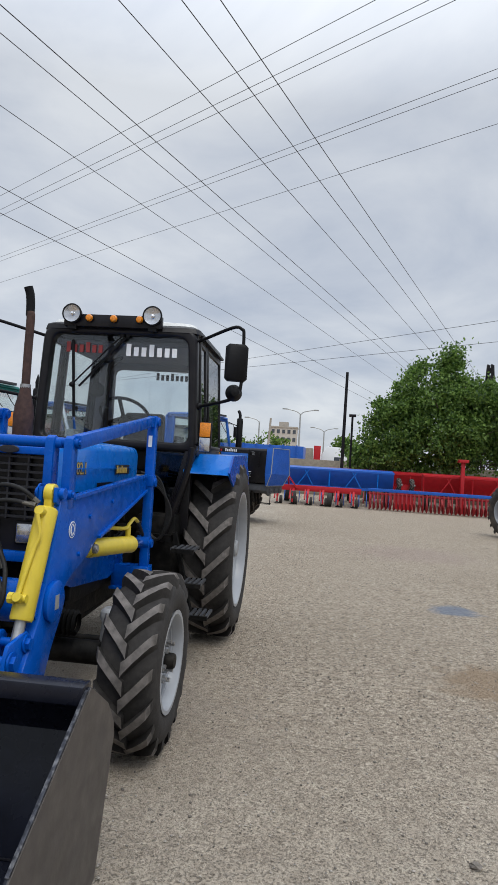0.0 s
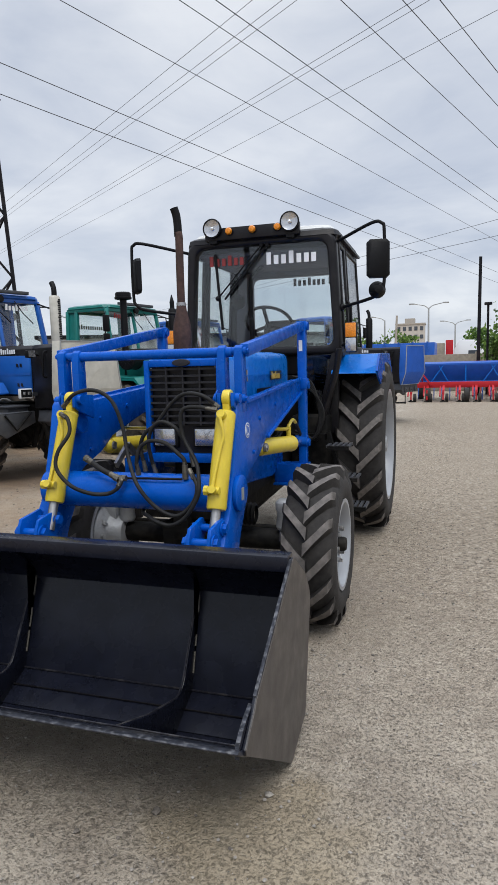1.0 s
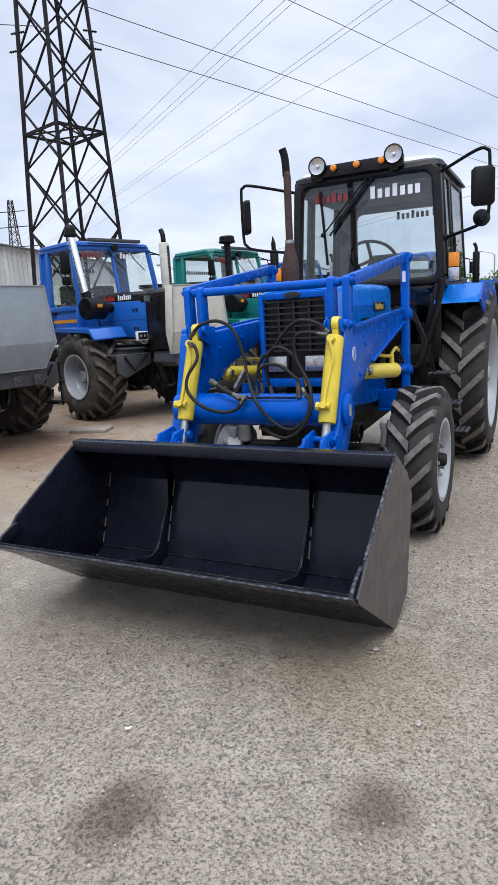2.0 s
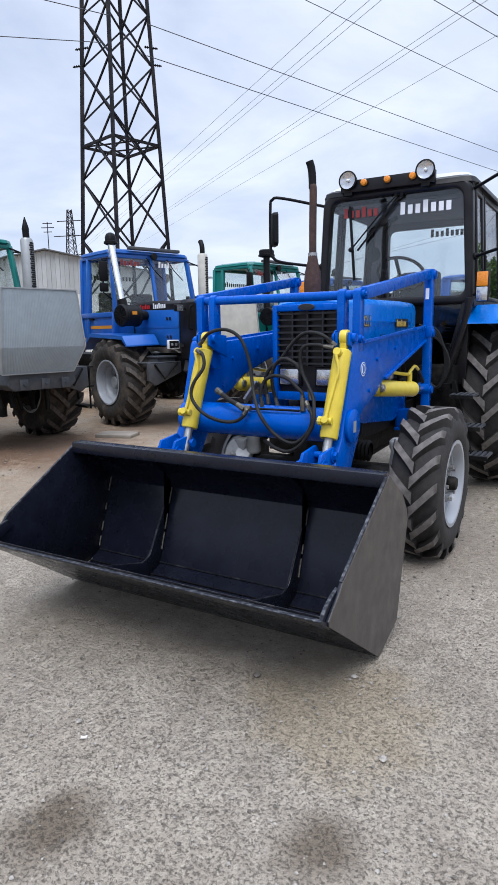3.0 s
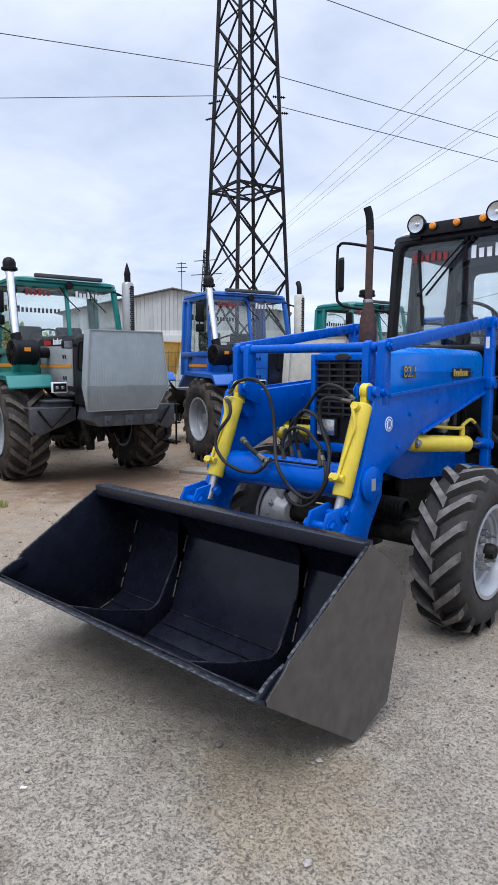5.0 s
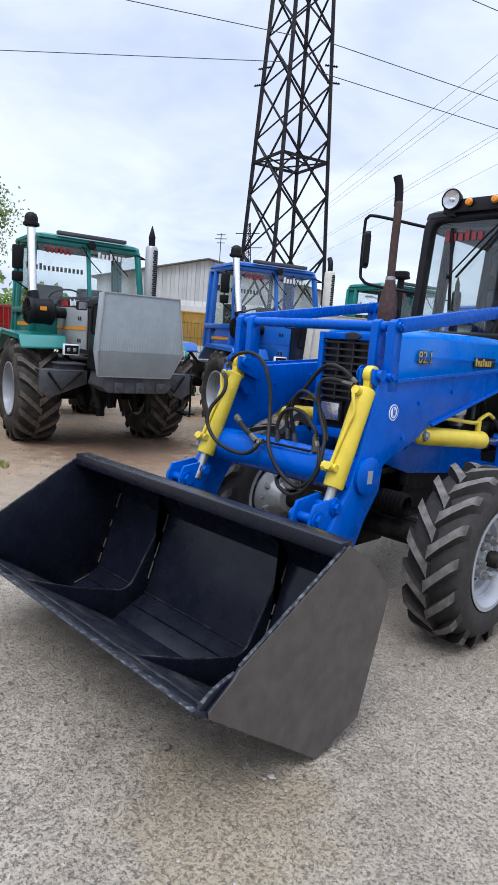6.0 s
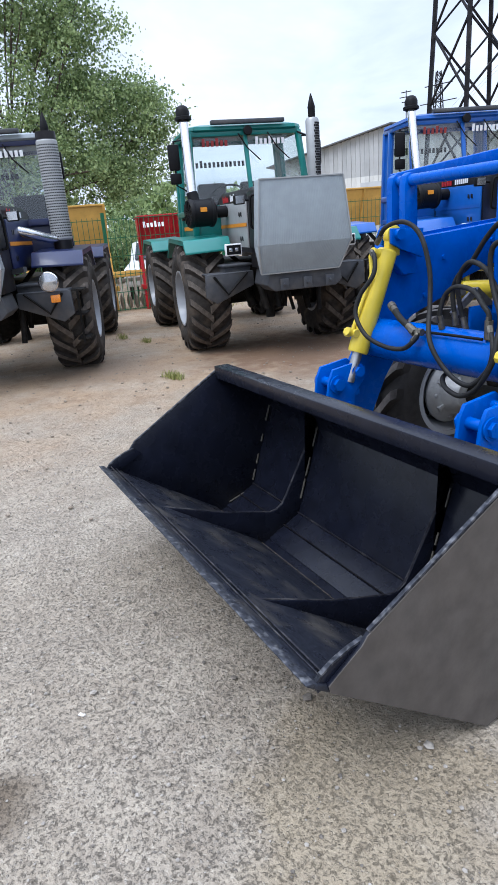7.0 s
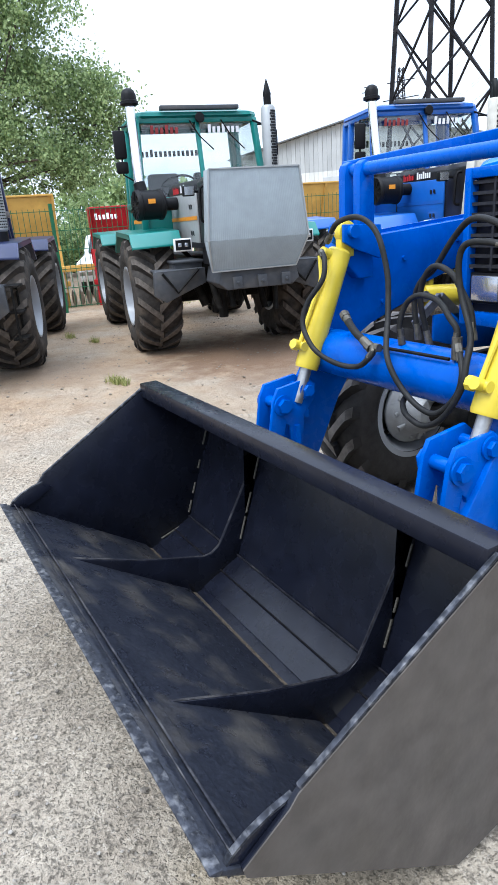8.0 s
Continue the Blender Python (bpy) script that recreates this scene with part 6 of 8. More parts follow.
        # broken weld runs up both sides of the rib and in the corners of the bucket
        for sx in (-1, 1):
            for z in (0.20, 0.31, 0.45):
                z1 = z + rnd.uniform(0.03, 0.10)
                y0, y1 = (-1.112 + 0.147 * (q - 0.124) / 0.436 - 0.013 for q in (z, z1))
                part("weld_bead", Shape().beam((x + sx * 0.010, y0, z), (x + sx * 0.010, y1, z1), 0.006, 0.005), WELD, rib)
    rnd = random.Random(9)
    for x in (BX0 + 0.006, BX1 - 0.006):
        for z in (0.15, 0.24, 0.36, 0.47):
            z1 = z + rnd.uniform(0.03, 0.09)
            y0, y1 = (-1.112 + 0.147 * (q - 0.124) / 0.436 - 0.013 for q in (z, z1))
            part("weld_bead", Shape().beam((x, y0, z), (x, y1, z1), 0.006, 0.006), WELD, b)
        part("weld_bead", Shape().beam((x, -1.27, 0.06), (x, -1.09, 0.118), 0.006, 0.005), WELD, b)
    return b


build_bucket()


# ---------------------------------------------------------------- the row of heavy tractors (each faces its own -y)
def heavy_tractor(label, m, paint, cover, panel, rim=RIM_WHITE, perforated=False, capped=True, ribs=52):
    """An articulated four-wheel tractor with equal wheels, a boxy cab and a tall air stack."""
    T = thing("tractor", label, "tractor", m, "parked heavy tractors")
    for y in (0.0, 2.86):
        for x, side in ((0.88, 1), (-0.88, -1)):
            wheel(T, pose(x, y, 0.675), 0.68, 0.50, 0.335, 18, 0.062, 0.090, 0.36, DUSTY_RUBBER, BROWN_LUG, rim, side, 0.02, 0.09, None, True)
    # frame, axles and gear cases
    s = Shape().box(-0.30, 0.30, -1.25, 1.2, 0.78, 1.08).box(-0.30, 0.30, 1.6, 3.5, 0.78, 1.05).box(-0.16, 0.16, 1.1, 1.7, 0.70, 1.0)
    part("chassis_frame", s, IRON, T, "dark chassis frame", bevel=0.012)
    for y in (0.0, 2.86):
        s = Shape().cyl((-0.62, y, 0.675), (0.62, y, 0.675), 0.13, n=16).ball((0, y, 0.66), 0.25, 14)
        s.cyl((-0.68, y, 0.675), (-0.60, y, 0.675), 0.24, n=20).cyl((0.60, y, 0.675), (0.68, y, 0.675), 0.24, n=20)
        part("axle", s, IRON, T, "dark drive axle")
    rnd = random.Random(11)
    for k in range(14):
        x, y = rnd.uniform(-0.42, 0.42), rnd.uniform(-1.2, -0.5)
        s = Shape().cyl((x, y, rnd.uniform(0.45, 0.6)), (x + rnd.uniform(-0.1, 0.1), y + rnd.uniform(-0.1, 0.1), 0.85), rnd.uniform(0.02, 0.06), n=10)
        part("underbody_fitting", s, IRON, T)
    # front bumper beam
    s = Shape().prism([(-0.44, 0.86), (-0.40, 1.02), (0.40, 1.02), (0.44, 0.86), (0.36, 0.79), (-0.36, 0.79)], "y", -1.57, -1.05)
    bump = part("bumper", s, FRAME_GREY, T, "dark grey front bumper", bevel=0.012)
    for x in (-0.25, 0.02, 0.28):
        part("bumper_lug", Shape().box(x - 0.05, x + 0.05, -1.60, -1.55, 0.80, 0.92).cyl((x, -1.62, 0.86), (x, -1.57, 0.86), 0.018, n=8), FRAME_GREY, bump, bevel=0.006)
    for side in (-1, 1):
        # guard plates before the wheels
        q = [(side * 0.42, 1.0), (side * 0.99, 0.99), (side * 1.0, 0.74), (side * 0.88, 0.66), (side * 0.42, 0.84)]
        g = part("step_guard", Shape().prism(q, "y", -0.98, -0.92).box(min(side * 0.42, side * 0.96), max(side * 0.42, side * 0.96), -0.98, -0.60, 0.975, 0.995), FRAME_GREY, T, "dark dusty step guard", bevel=0.006)
        part("guard_rail", Shape().tube([(side * 0.5, -1.0, 0.99), (side * 0.75, -1.02, 0.76), (side * 0.9, -1.0, 0.97)], 0.016, 6), IRON, g)
        # headlamp plate
        if perforated:
            c = (side * 0.80, -1.12, 1.10)
            hl = part("round_headlamp", Shape().lathe([(0.001, 0.08), (0.06, 0.07), (0.10, 0.02), (0.105, 0.0), (0.095, -0.012)], c, (0, 1, 0), 22), CHROME, T, "round chrome-rimmed headlamp")
            part("lens", Shape().lathe([(0.094, -0.006), (0.05, -0.02), (0.001, -0.024)], c, (0, 1, 0), 22), LENS, hl, "clear lamp glass")
            part("turn_lamp", Shape().box(side * 0.84 - 0.05, side * 0.84 + 0.05, -1.10, -1.05, 0.88, 0.96), AMBER, T, "amber turn lamp", bevel=0.01)
        else:
            s = Shape().box(side * 0.69 - 0.095, side * 0.69 + 0.095, -1.20, -1.15, 1.19, 1.32)
            hl = part("headlamp", s, WHITE_PAINT, T, "square headlamp in a white-rimmed box", bevel=0.01)
            part("lamp_face", Shape().box(side * 0.69 - 0.08, side * 0.69 + 0.08, -1.206, -1.198, 1.205, 1.305), PLASTIC, hl)
            for dx in (-0.035, 0.035):
                part("bulb", Shape().box(side * 0.69 + dx - 0.02, side * 0.69 + dx + 0.02, -1.212, -1.204, 1.235, 1.275), LENS, hl, "small lamp lens", bevel=0.004)
        part("lamp_arm", Shape().beam((side * 0.40, -1.05, 1.22), (side * 0.60, -1.16, 1.25), 0.05, 0.05), FRAME_GREY, T)
        # fenders
        for y in (0.0, 2.86):
            prof = [(y - 0.62, 1.26), (y - 0.50, 1.40), (y + 0.52, 1.44), (y + 0.80, 1.20)]
            xi, xo = side * 0.56, side * 1.13
            ring = [(yy, z) for yy, z in prof] + [(yy, z - 0.025) for yy, z in reversed(prof)]
            f = part("fender", Shape().loft([[(xi, yy, z) for yy, z in ring], [(xo, yy, z - 0.015) for yy, z in ring]]), paint, T, "painted flat fender", bevel=0.008)
            part("fender_lip", Shape().prism([(yy, z - 0.015) for yy, z in prof] + [(y + 0.76, 1.17), (y + 0.50, 1.37), (y - 0.48, 1.33), (y - 0.60, 1.22)], "x", min(xo - side * 0.012, xo), max(xo - side * 0.012, xo)), paint, f)
            part("fender_brace", Shape().beam((side * 0.30, y, 1.02), (side * 0.62, y, 1.38), 0.06, 0.05), IRON, f)
        # tool box between wheel and bumper
        part("tool_box", Shape().box(min(side * 0.40, side * 0.72), max(side * 0.40, side * 0.72), -0.80, -0.25 + 0.0, 0.80, 1.06).box(min(side * 0.38, side * 0.74), max(side * 0.38, side * 0.74), -0.83, -0.23, 1.05, 1.08), FRAME_GREY, T, "dark steel tool box", bevel=0.012)
    # hood: dark nose, painted side panels
    def ring(y, half, top, low):
        return [(-half, y, low), (-half, y, top - 0.05), (-half + 0.05, y, top), (half - 0.05, y, top), (half, y, top - 0.05), (half, y, low)]
    nose = part("hood_nose", Shape().loft([ring(-1.555, 0.445, 1.90, 1.04), ring(-1.02, 0.445, 1.90, 1.04)]), CAB_BLACK, T, "black hood nose", bevel=0.012)
    hood = part("hood", Shape().loft([ring(-1.018, 0.44, 1.895, 1.20), ring(0.25, 0.45, 1.92, 1.20), ring(0.32, 0.45, 1.90, 1.20)]), CAB_BLACK, T, "black hood top", bevel=0.01)
    for side in (-1, 1):
        x0, x1 = sorted((side * 0.44, side * 0.462))
        p = part("hood_panel", Shape().prism([(-1.0, 1.22), (-1.0, 1.755), (0.22, 1.78), (0.22, 1.24)], "x", x0, x1), panel, hood, "painted hood side panel", bevel=0.008)
        xa = side * 0.464
        for k in range(4):
            y = -0.82 + 0.08 * (k % 2)
            z = 1.33 if k < 2 else 1.60
            part("vent_slot", Shape().prism([(y, z), (y + 0.055, z + 0.012), (y + 0.05, z + 0.055), (y + 0.012, z + 0.05)], "x", *sorted((xa, xa + side * 0.004))), CAB_BLACK, p)
        part("stripe", Shape().box(*sorted((xa, xa + side * 0.003)), -1.0, 0.22, 1.49, 1.53), paint if panel is paint and not perforated else ORANGE_STRIPE, p)
        along = (0, -1, 0) if side < 0 else (0, 1, 0)
        o = (side * 0.456, 0.05 if side < 0 else -0.85, 1.79)
        part("hood_lettering_red", letters(o, along, (0, 0, 1), 6, 0.075, 0.004, 21), LETTER_RED, hood, "red lettering blocks")
        o2 = (side * 0.456, -0.32 if side < 0 else -0.48, 1.79)
        part("hood_lettering", letters(o2, along, (0, 0, 1), 7, 0.08, 0.004, 22), LETTER_WHITE, hood, "white lettering blocks")
        part("grab_handle", Shape().tube([(side * 0.44, -1.35, 1.80), (side * 0.50, -1.35, 1.78), (side * 0.505, -1.33, 1.60), (side * 0.50, -1.32, 1.48), (side * 0.44, -1.32, 1.46)], 0.014, 8, 3), PLASTIC, hood)
        # nose lamps
        s = Shape().box(side * 0.58 - 0.06, side * 0.58 + 0.06, -1.22, -1.14, 1.72, 1.82)
        nl = part("nose_lamp", s, PLASTIC, T, "small black hood lamp", bevel=0.014)
        part("lens", Shape().box(side * 0.58 - 0.05, side * 0.58 + 0.05, -1.228, -1.218, 1.73, 1.81), LENS, nl)
        part("lamp_stalk", Shape().cyl((side * 0.40, -1.16, 1.75), (side * 0.53, -1.17, 1.77), 0.014, n=8), PLASTIC, nl)
    if capped:
        # hexagonal insulating cover over the radiator, in narrow ribs
        outline = [(-0.51, 1.925), (0.41, 1.925), (0.49, 1.28), (0.39, 0.985), (-0.51, 0.985), (-0.56, 1.28)]


        def folded(shape):
            """The lower third of the cover leans back towards the bumper."""
            shape.v = [(x, y - 0.13 * min(1.0, max(0.0, (z - 0.985) / 0.295)) if y < -1.58 else y, z) for x, y, z in shape.v]
            return shape
        c = part("radiator_cover", folded(Shape().prism(outline[:3] + outline[5:], "y", -1.60, -1.56).prism(outline[2:], "y", -1.60, -1.56)), cover, T, "ribbed radiator cover", bevel=0.006)
        s = Shape()
        for k in range(ribs):
            u = (k + 0.5) / ribs
            s.beam((-0.50 + 0.90 * u, -1.601, 1.90), (-0.55 + 1.03 * u, -1.601, 1.28), 0.008, 0.0022, (0, 1, 0))
            s.beam((-0.55 + 1.03 * u, -1.601, 1.28), (-0.50 + 0.88 * u, -1.601, 1.0), 0.009, 0.003, (0, 1, 0))
        part("cover_corrugation", folded(s), cover, c, kind="stuff")
        s = Shape()
        for p, q in zip(outline, outline[1:] + outline[:1]):
            s.beam((p[0], -1.606, p[1]), (q[0], -1.606, q[1]), 0.012, 0.016 if q[1] < 1.9 or p[1] < 1.9 else 0.010, (0, 1, 0))
        part("cover_rim", folded(s), SILVER, c)
    # cab
    xt, xb, zt, zs, zb = 0.735, 0.79, 2.66, 1.74, 1.36
    yf, yb, yr = 0.42, 0.26, 1.38
    s = Shape()
    for side in (-1, 1):
        s.beam((side * xt, yf, zt), (side * xb, yb, zs), 0.07, 0.07)
        s.beam((side * xb, yb, zs), (side * xb, yb + 0.04, zb), 0.08, 0.08)
        s.beam((side * xt, yr, zt), (side * xb, yr, zb), 0.07, 0.07)
        s.beam((side * xt, 1.15, zt), (side * xb, 1.15, zb), 0.07, 0.07)
        s.beam((side * xt, yf, zt), (side * xt, yr, zt), 0.07, 0.07)
        s.beam((side * xb, yb, zs - 0.02), (side * xb, yr, zs - 0.02), 0.06, 0.08)
    s.beam((-xt, yf, zt), (xt, yf, zt), 0.08, 0.09).beam((-xt, yr, zt), (xt, yr, zt), 0.07, 0.07)
    s.beam((-xb, yb, zs), (xb, yb, zs), 0.08, 0.08).beam((0, yf - 0.005, zt), (0, yb - 0.005, zs), 0.055, 0.05, (0, 1, 0))
    s.beam((-xb, yr, zs), (xb, yr, zs), 0.07, 0.07)
    cab = part("cab_frame", s, paint, T, "painted cab frame", bevel=0.012)
    s = Shape().box(-xb, xb, yr - 0.03, yr, zb, zs).box(-xb, xb, yb + 0.02, yb + 0.05, zb, zs).box(-xb + 0.02, xb - 0.02, yb + 0.05, yr - 0.03, zb - 0.02, zb + 0.03)
    part("cab_panel", s, paint, cab, bevel=0.006)
    for side in (-1, 1):
        d = part("door", Shape().prism([(yb + 0.06, zb), (yb + 0.05, zs), (1.11, zs), (1.11, zb)], "x", *sorted((side * xb, side * (xb - 0.03)))), paint, cab, "painted cab door", bevel=0.008)
        part("door_handle", Shape().box(*sorted((side * xb, side * (xb + 0.03))), 0.97, 1.09, zs - 0.10, zs - 0.07), PLASTIC, d)
        part("quarter_panel", Shape().prism([(1.19, zb), (1.19, zs), (yr, zs), (yr, zb)], "x", *sorted((side * xb, side * (xb - 0.03)))), paint, cab, bevel=0.008)
        part("door_stripe", Shape().box(*sorted((side * xb, side * (xb + 0.004))), yb + 0.08, 1.10, 1.50, 1.55), ORANGE_STRIPE, d)
        xg, xh = side * (xb - 0.01), side * (xt - 0.005)
        pane("side_pane", [(xg, yb + 0.05, zs), (xg, 1.12, zs), (xh, 1.12, zt), (xh, yf + 0.03, zt)], GLASS, cab)
        q = [(xg, 1.18, zs), (xg, yr - 0.03, zs), (xh, yr - 0.03, zt), (xh, 1.18, zt)]
        part("rear_side_panel", Shape().add(q + [(x - side * 0.02, y, z) for x, y, z in q], [(0, 1, 2, 3), (7, 6, 5, 4), (0, 4, 5, 1), (1, 5, 6, 2), (2, 6, 7, 3), (3, 7, 4, 0)]), paint, cab)
        x0, x1 = (-xb + 0.05, -0.03) if side < 0 else (0.03, xb - 0.05)
        u0, u1 = (-xt + 0.05, -0.03) if side < 0 else (0.03, xt - 0.05)
        w = pane("windscreen", [(x0, yb, zs + 0.03), (x1, yb, zs + 0.03), (u1, yf, zt - 0.03), (u0, yf, zt - 0.03)], GLASS, cab, label="clear half of the windscreen")
        mat = DULL_RED if side < 0 else LETTER_WHITE
        part("screen_lettering", letters(((u0 + 0.09), yf - 0.055, zt - 0.165), (1, 0, 0), (0, -0.12, 1), 6 + (side > 0), 0.095, 0.002, 31), mat, w, "lettering blocks")
        part("wiper", Shape().tube([(side * 0.20 + 0.1, yf - 0.05, zt - 0.02), (side * 0.20 + 0.2, yf - 0.10, zt - 0.2), (side * 0.20 + 0.36, yf - 0.13, zt - 0.36)], 0.008, 6), PLASTIC, w)
    pane("rear_window", [(-xb + 0.05, yr - 0.01, zs + 0.03), (xb - 0.05, yr - 0.01, zs + 0.03), (xt - 0.05, yr - 0.01, zt - 0.03), (-xt + 0.05, yr - 0.01, zt - 0.03)], GLASS, cab)
    part("rear_lettering", letters((-0.62, yr - 0.02, 2.34), (1, 0, 0), (0, 0, 1), 14, 0.095, 0.002, 33), LETTER_DARK, cab, "dark lettering blocks on the rear window")
    def rr(z, g):
        x, y0, y1, c = xt + 0.05 + g, yf - 0.07 - g, yr + 0.05 + g, 0.10
        return [(-x + c, y0, z), (x - c, y0, z), (x, y0 + c, z), (x, y1 - c, z), (x - c, y1, z), (-x + c, y1, z), (-x, y1 - c, z), (-x, y0 + c, z)]
    roof = part("roof", Shape().loft([rr(zt + 0.01, -0.02), rr(zt + 0.03, 0.0), rr(zt + 0.07, -0.01), rr(zt + 0.10, -0.10)]), COVER_GREY if perforated else paint, T, "painted cab roof")
    part("visor_bar", Shape().box(-0.46, 0.52, yf - 0.13, yf - 0.04, zt + 0.085, zt + 0.135), FRAME_GREY, roof, "grey roof lamp bar", bevel=0.01)
    part("roof_lamp", Shape().lathe([(0.001, 0.06), (0.05, 0.05), (0.06, 0.0), (0.05, -0.01), (0.001, -0.012)], (0.02, yf - 0.11, zt + 0.0), (0, 1, 0), 16), PLASTIC, roof, "black round roof lamp")
    # inside: wheel, seat, dash
    part("dashboard", Shape().box(-0.6, 0.6, yb + 0.05, yb + 0.35, zs - 0.25, zs + 0.02), PLASTIC, T, "black dashboard", bevel=0.03)
    c = Vector((-0.22, 0.72, 1.93))
    ax = Vector((0, 0.5, 0.86)).normalized()
    u, v = Vector((1, 0, 0)), ax.cross(Vector((1, 0, 0))).normalized()
    s = Shape().tube([c + (u * math.cos(0.3142 * k) + v * math.sin(0.3142 * k)) * 0.22 for k in range(21)], 0.014, 6)
    s.cyl(c - ax * 0.35, c, 0.025, n=8).beam(c, c + u * 0.21, 0.03, 0.012).beam(c, c - u * 0.21, 0.03, 0.012)
    part("steering_wheel", s, PLASTIC, T, "black steering wheel")
    for x in (-0.30, 0.34):
        part("seat", Shape().box(x - 0.22, x + 0.22, 0.85, 1.28, 1.58, 1.70).box(x - 0.21, x + 0.21, 1.22, 1.34, 1.66, 2.12), SEAT_GREY, T, "grey padded seat", bevel=0.04)
    # air stack
    if not perforated:
        x, y = -0.86, -0.02
        s = Shape().lathe([(0.155, 0.0), (0.17, 0.02), (0.17, 0.05), (0.16, 0.06), (0.16, 0.27), (0.17, 0.28), (0.17, 0.31), (0.13, 0.34), (0.07, 0.35), (0.07, 0.50)], (-0.97, -0.20, 1.69), (1, 0.12, 0), 24, True)
        air = part("air_cleaner", s, PLASTIC, T, "black air cleaner drum with a chrome stack")
        for k in range(12):
            a = 0.5236 * k
            base = Vector((-0.97, -0.20, 1.69))
            ax2 = Vector((1, 0.12, 0)).normalized()
            uu, vv = ax2.orthogonal().normalized(), ax2.cross(ax2.orthogonal()).normalized()
            part("drum_fin", Shape().beam(base - ax2 * 0.004 + (uu * math.cos(a) + vv * math.sin(a)) * 0.05, base - ax2 * 0.004 + (uu * math.cos(a) + vv * math.sin(a)) * 0.15, 0.012, 0.012), PLASTIC, air)
        part("drum_label", Shape().box(-0.84, -0.76, -0.352, -0.338, 1.70, 1.75), ORANGE_STRIPE, air)
        part("elbow", Shape().tube([(x, y - 0.14, 1.76), (x - 0.01, y - 0.11, 1.86), (x - 0.02, y - 0.09, 1.93)], 0.07, 14, 4), PLASTIC, air)
        stack = part("stack_pipe", Shape().cyl((x - 0.02, y - 0.09, 1.90), (x + 0.03, y + 0.24, 2.80), 0.055, n=20), CHROME, air, "bright chrome stack pipe")
        part("rain_cap", Shape().lathe([(0.062, 0), (0.105, 0.02), (0.105, 0.05), (0.085, 0.06), (0.085, 0.12), (0.065, 0.165), (0.03, 0.185), (0.001, 0.19)], (x + 0.03, y + 0.24, 2.77), (0, 0.02, 1), 20), PLASTIC, stack, "black rain cap")
        # mirrors on the same side
        for z0, z1 in ((2.22, 2.52), (2.06, 2.19)):
            part("mirror", Shape().box(-1.07, -0.93, 0.16, 0.22, z0, z1), PLASTIC, T, "black mirror", bevel=0.02)
        part("mirror_rod", Shape().tube([(-0.77, 0.40, 2.60), (-0.98, 0.24, 2.56), (-0.99, 0.23, 2.05), (-0.80, 0.30, 1.95)], 0.012, 6), PLASTIC, T)
    # exhaust on the other side
    x, y = (0.86, 0.02) if perforated else (0.79, 0.02)
    er, z0, z1 = (0.12, 1.5, 2.62) if perforated else (0.085, 1.72, 2.73)
    muf = part("exhaust", Shape().lathe([(er * 0.8, 0), (er, 0.03), (er, z1 - z0 - 0.03), (er * 0.8, z1 - z0)], (x, y, z0), (0, 0, 1), 20, True), COVER_CREAM if cover is COVER_CREAM else SILVER, T, "upright exhaust silencer")
    # dark perforated half-shell round the front of the silencer
    steps = 34 if perforated else 30
    arc = [-2.75 + 0.11 * k for k in range(24)] if perforated else [-1.7 + 0.13 * k for k in range(12)]
    shell = Shape()
    for k in range(steps):
        za = z0 + 0.05 + (z1 - z0 - 0.10) * k / steps
        zb2 = za + (z1 - z0 - 0.10) / steps * (0.42 if perforated else 0.78)
        wide = 0.15 if perforated else 0.2
        for a in arc[(k % 2)::2]:
            q = [(x + math.cos(b) * rr_, y + math.sin(b) * rr_, zz) for rr_ in (er - 0.006, er + (0.0015 if perforated else 0.006)) for b, zz in ((a, za), (a + wide, za), (a + wide, zb2), (a, zb2))]
            shell.add(q, [(3, 2, 1, 0), (4, 5, 6, 7), (0, 1, 5, 4), (1, 2, 6, 5), (2, 3, 7, 6), (3, 0, 4, 7)])
    part("perforation", shell, CAB_BLACK, muf, kind="stuff")
    if perforated:
        part("end_collar", Shape().cyl((x, y, z0 - 0.10), (x, y, z0 + 0.01), er * 0.92, n=20).cyl((x, y, z1 - 0.01), (x, y, z1 + 0.07), er * 0.95, n=20), CAB_BLACK, muf, "black end collars")
        part("inlet_pipe", Shape().tube([(0.40, -0.42, 1.66), (0.58, -0.32, 1.60), (0.74, -0.12, 1.54), (x, y, 1.53)], 0.055, 14, 4), CHROME, muf, "bright inlet pipe")
    if cover is COVER_CREAM:
        s = Shape().tube([(x, y, z1 - 0.02), (x, y, z1 + 0.08), (x + 0.005, y + 0.02, z1 + 0.15), (x + 0.01, y + 0.06, z1 + 0.21)], 0.042, 14, 3)
    else:
        s = Shape().lathe([(0.046, 0), (0.046, 0.12), (0.050, 0.14), (0.030, 0.22), (0.006, 0.30)], (x, y, z1 - 0.02), (0, 0.04, 1), 14, True)
    part("tail_pipe", s, PLASTIC, muf, "black tail pipe")
    part("stay", Shape().beam((x, y, 2.5), (xt - 0.02, yf, 2.64), 0.02, 0.02), PLASTIC, muf)
    part("wing_mirror", Shape().box(0.86, 0.98, 0.20, 0.26, 2.20, 2.50), PLASTIC, T, "black mirror", bevel=0.02)
    part("mirror_rod", Shape().tube([(0.76, 0.40, 2.58), (0.90, 0.28, 2.57), (0.92, 0.25, 2.35)], 0.012, 6), PLASTIC, T)
    # access ladder
    s = Shape()
    for z in (0.45, 0.72, 0.98):
        s.box(0.98, 1.12, -0.92, -0.62, z - 0.01, z + 0.01)
    s.tube([(1.05, -0.92, 0.99), (1.05, -0.92, 0.42), (1.05, -0.62, 0.42), (1.05, -0.62, 0.99)], 0.014, 6)
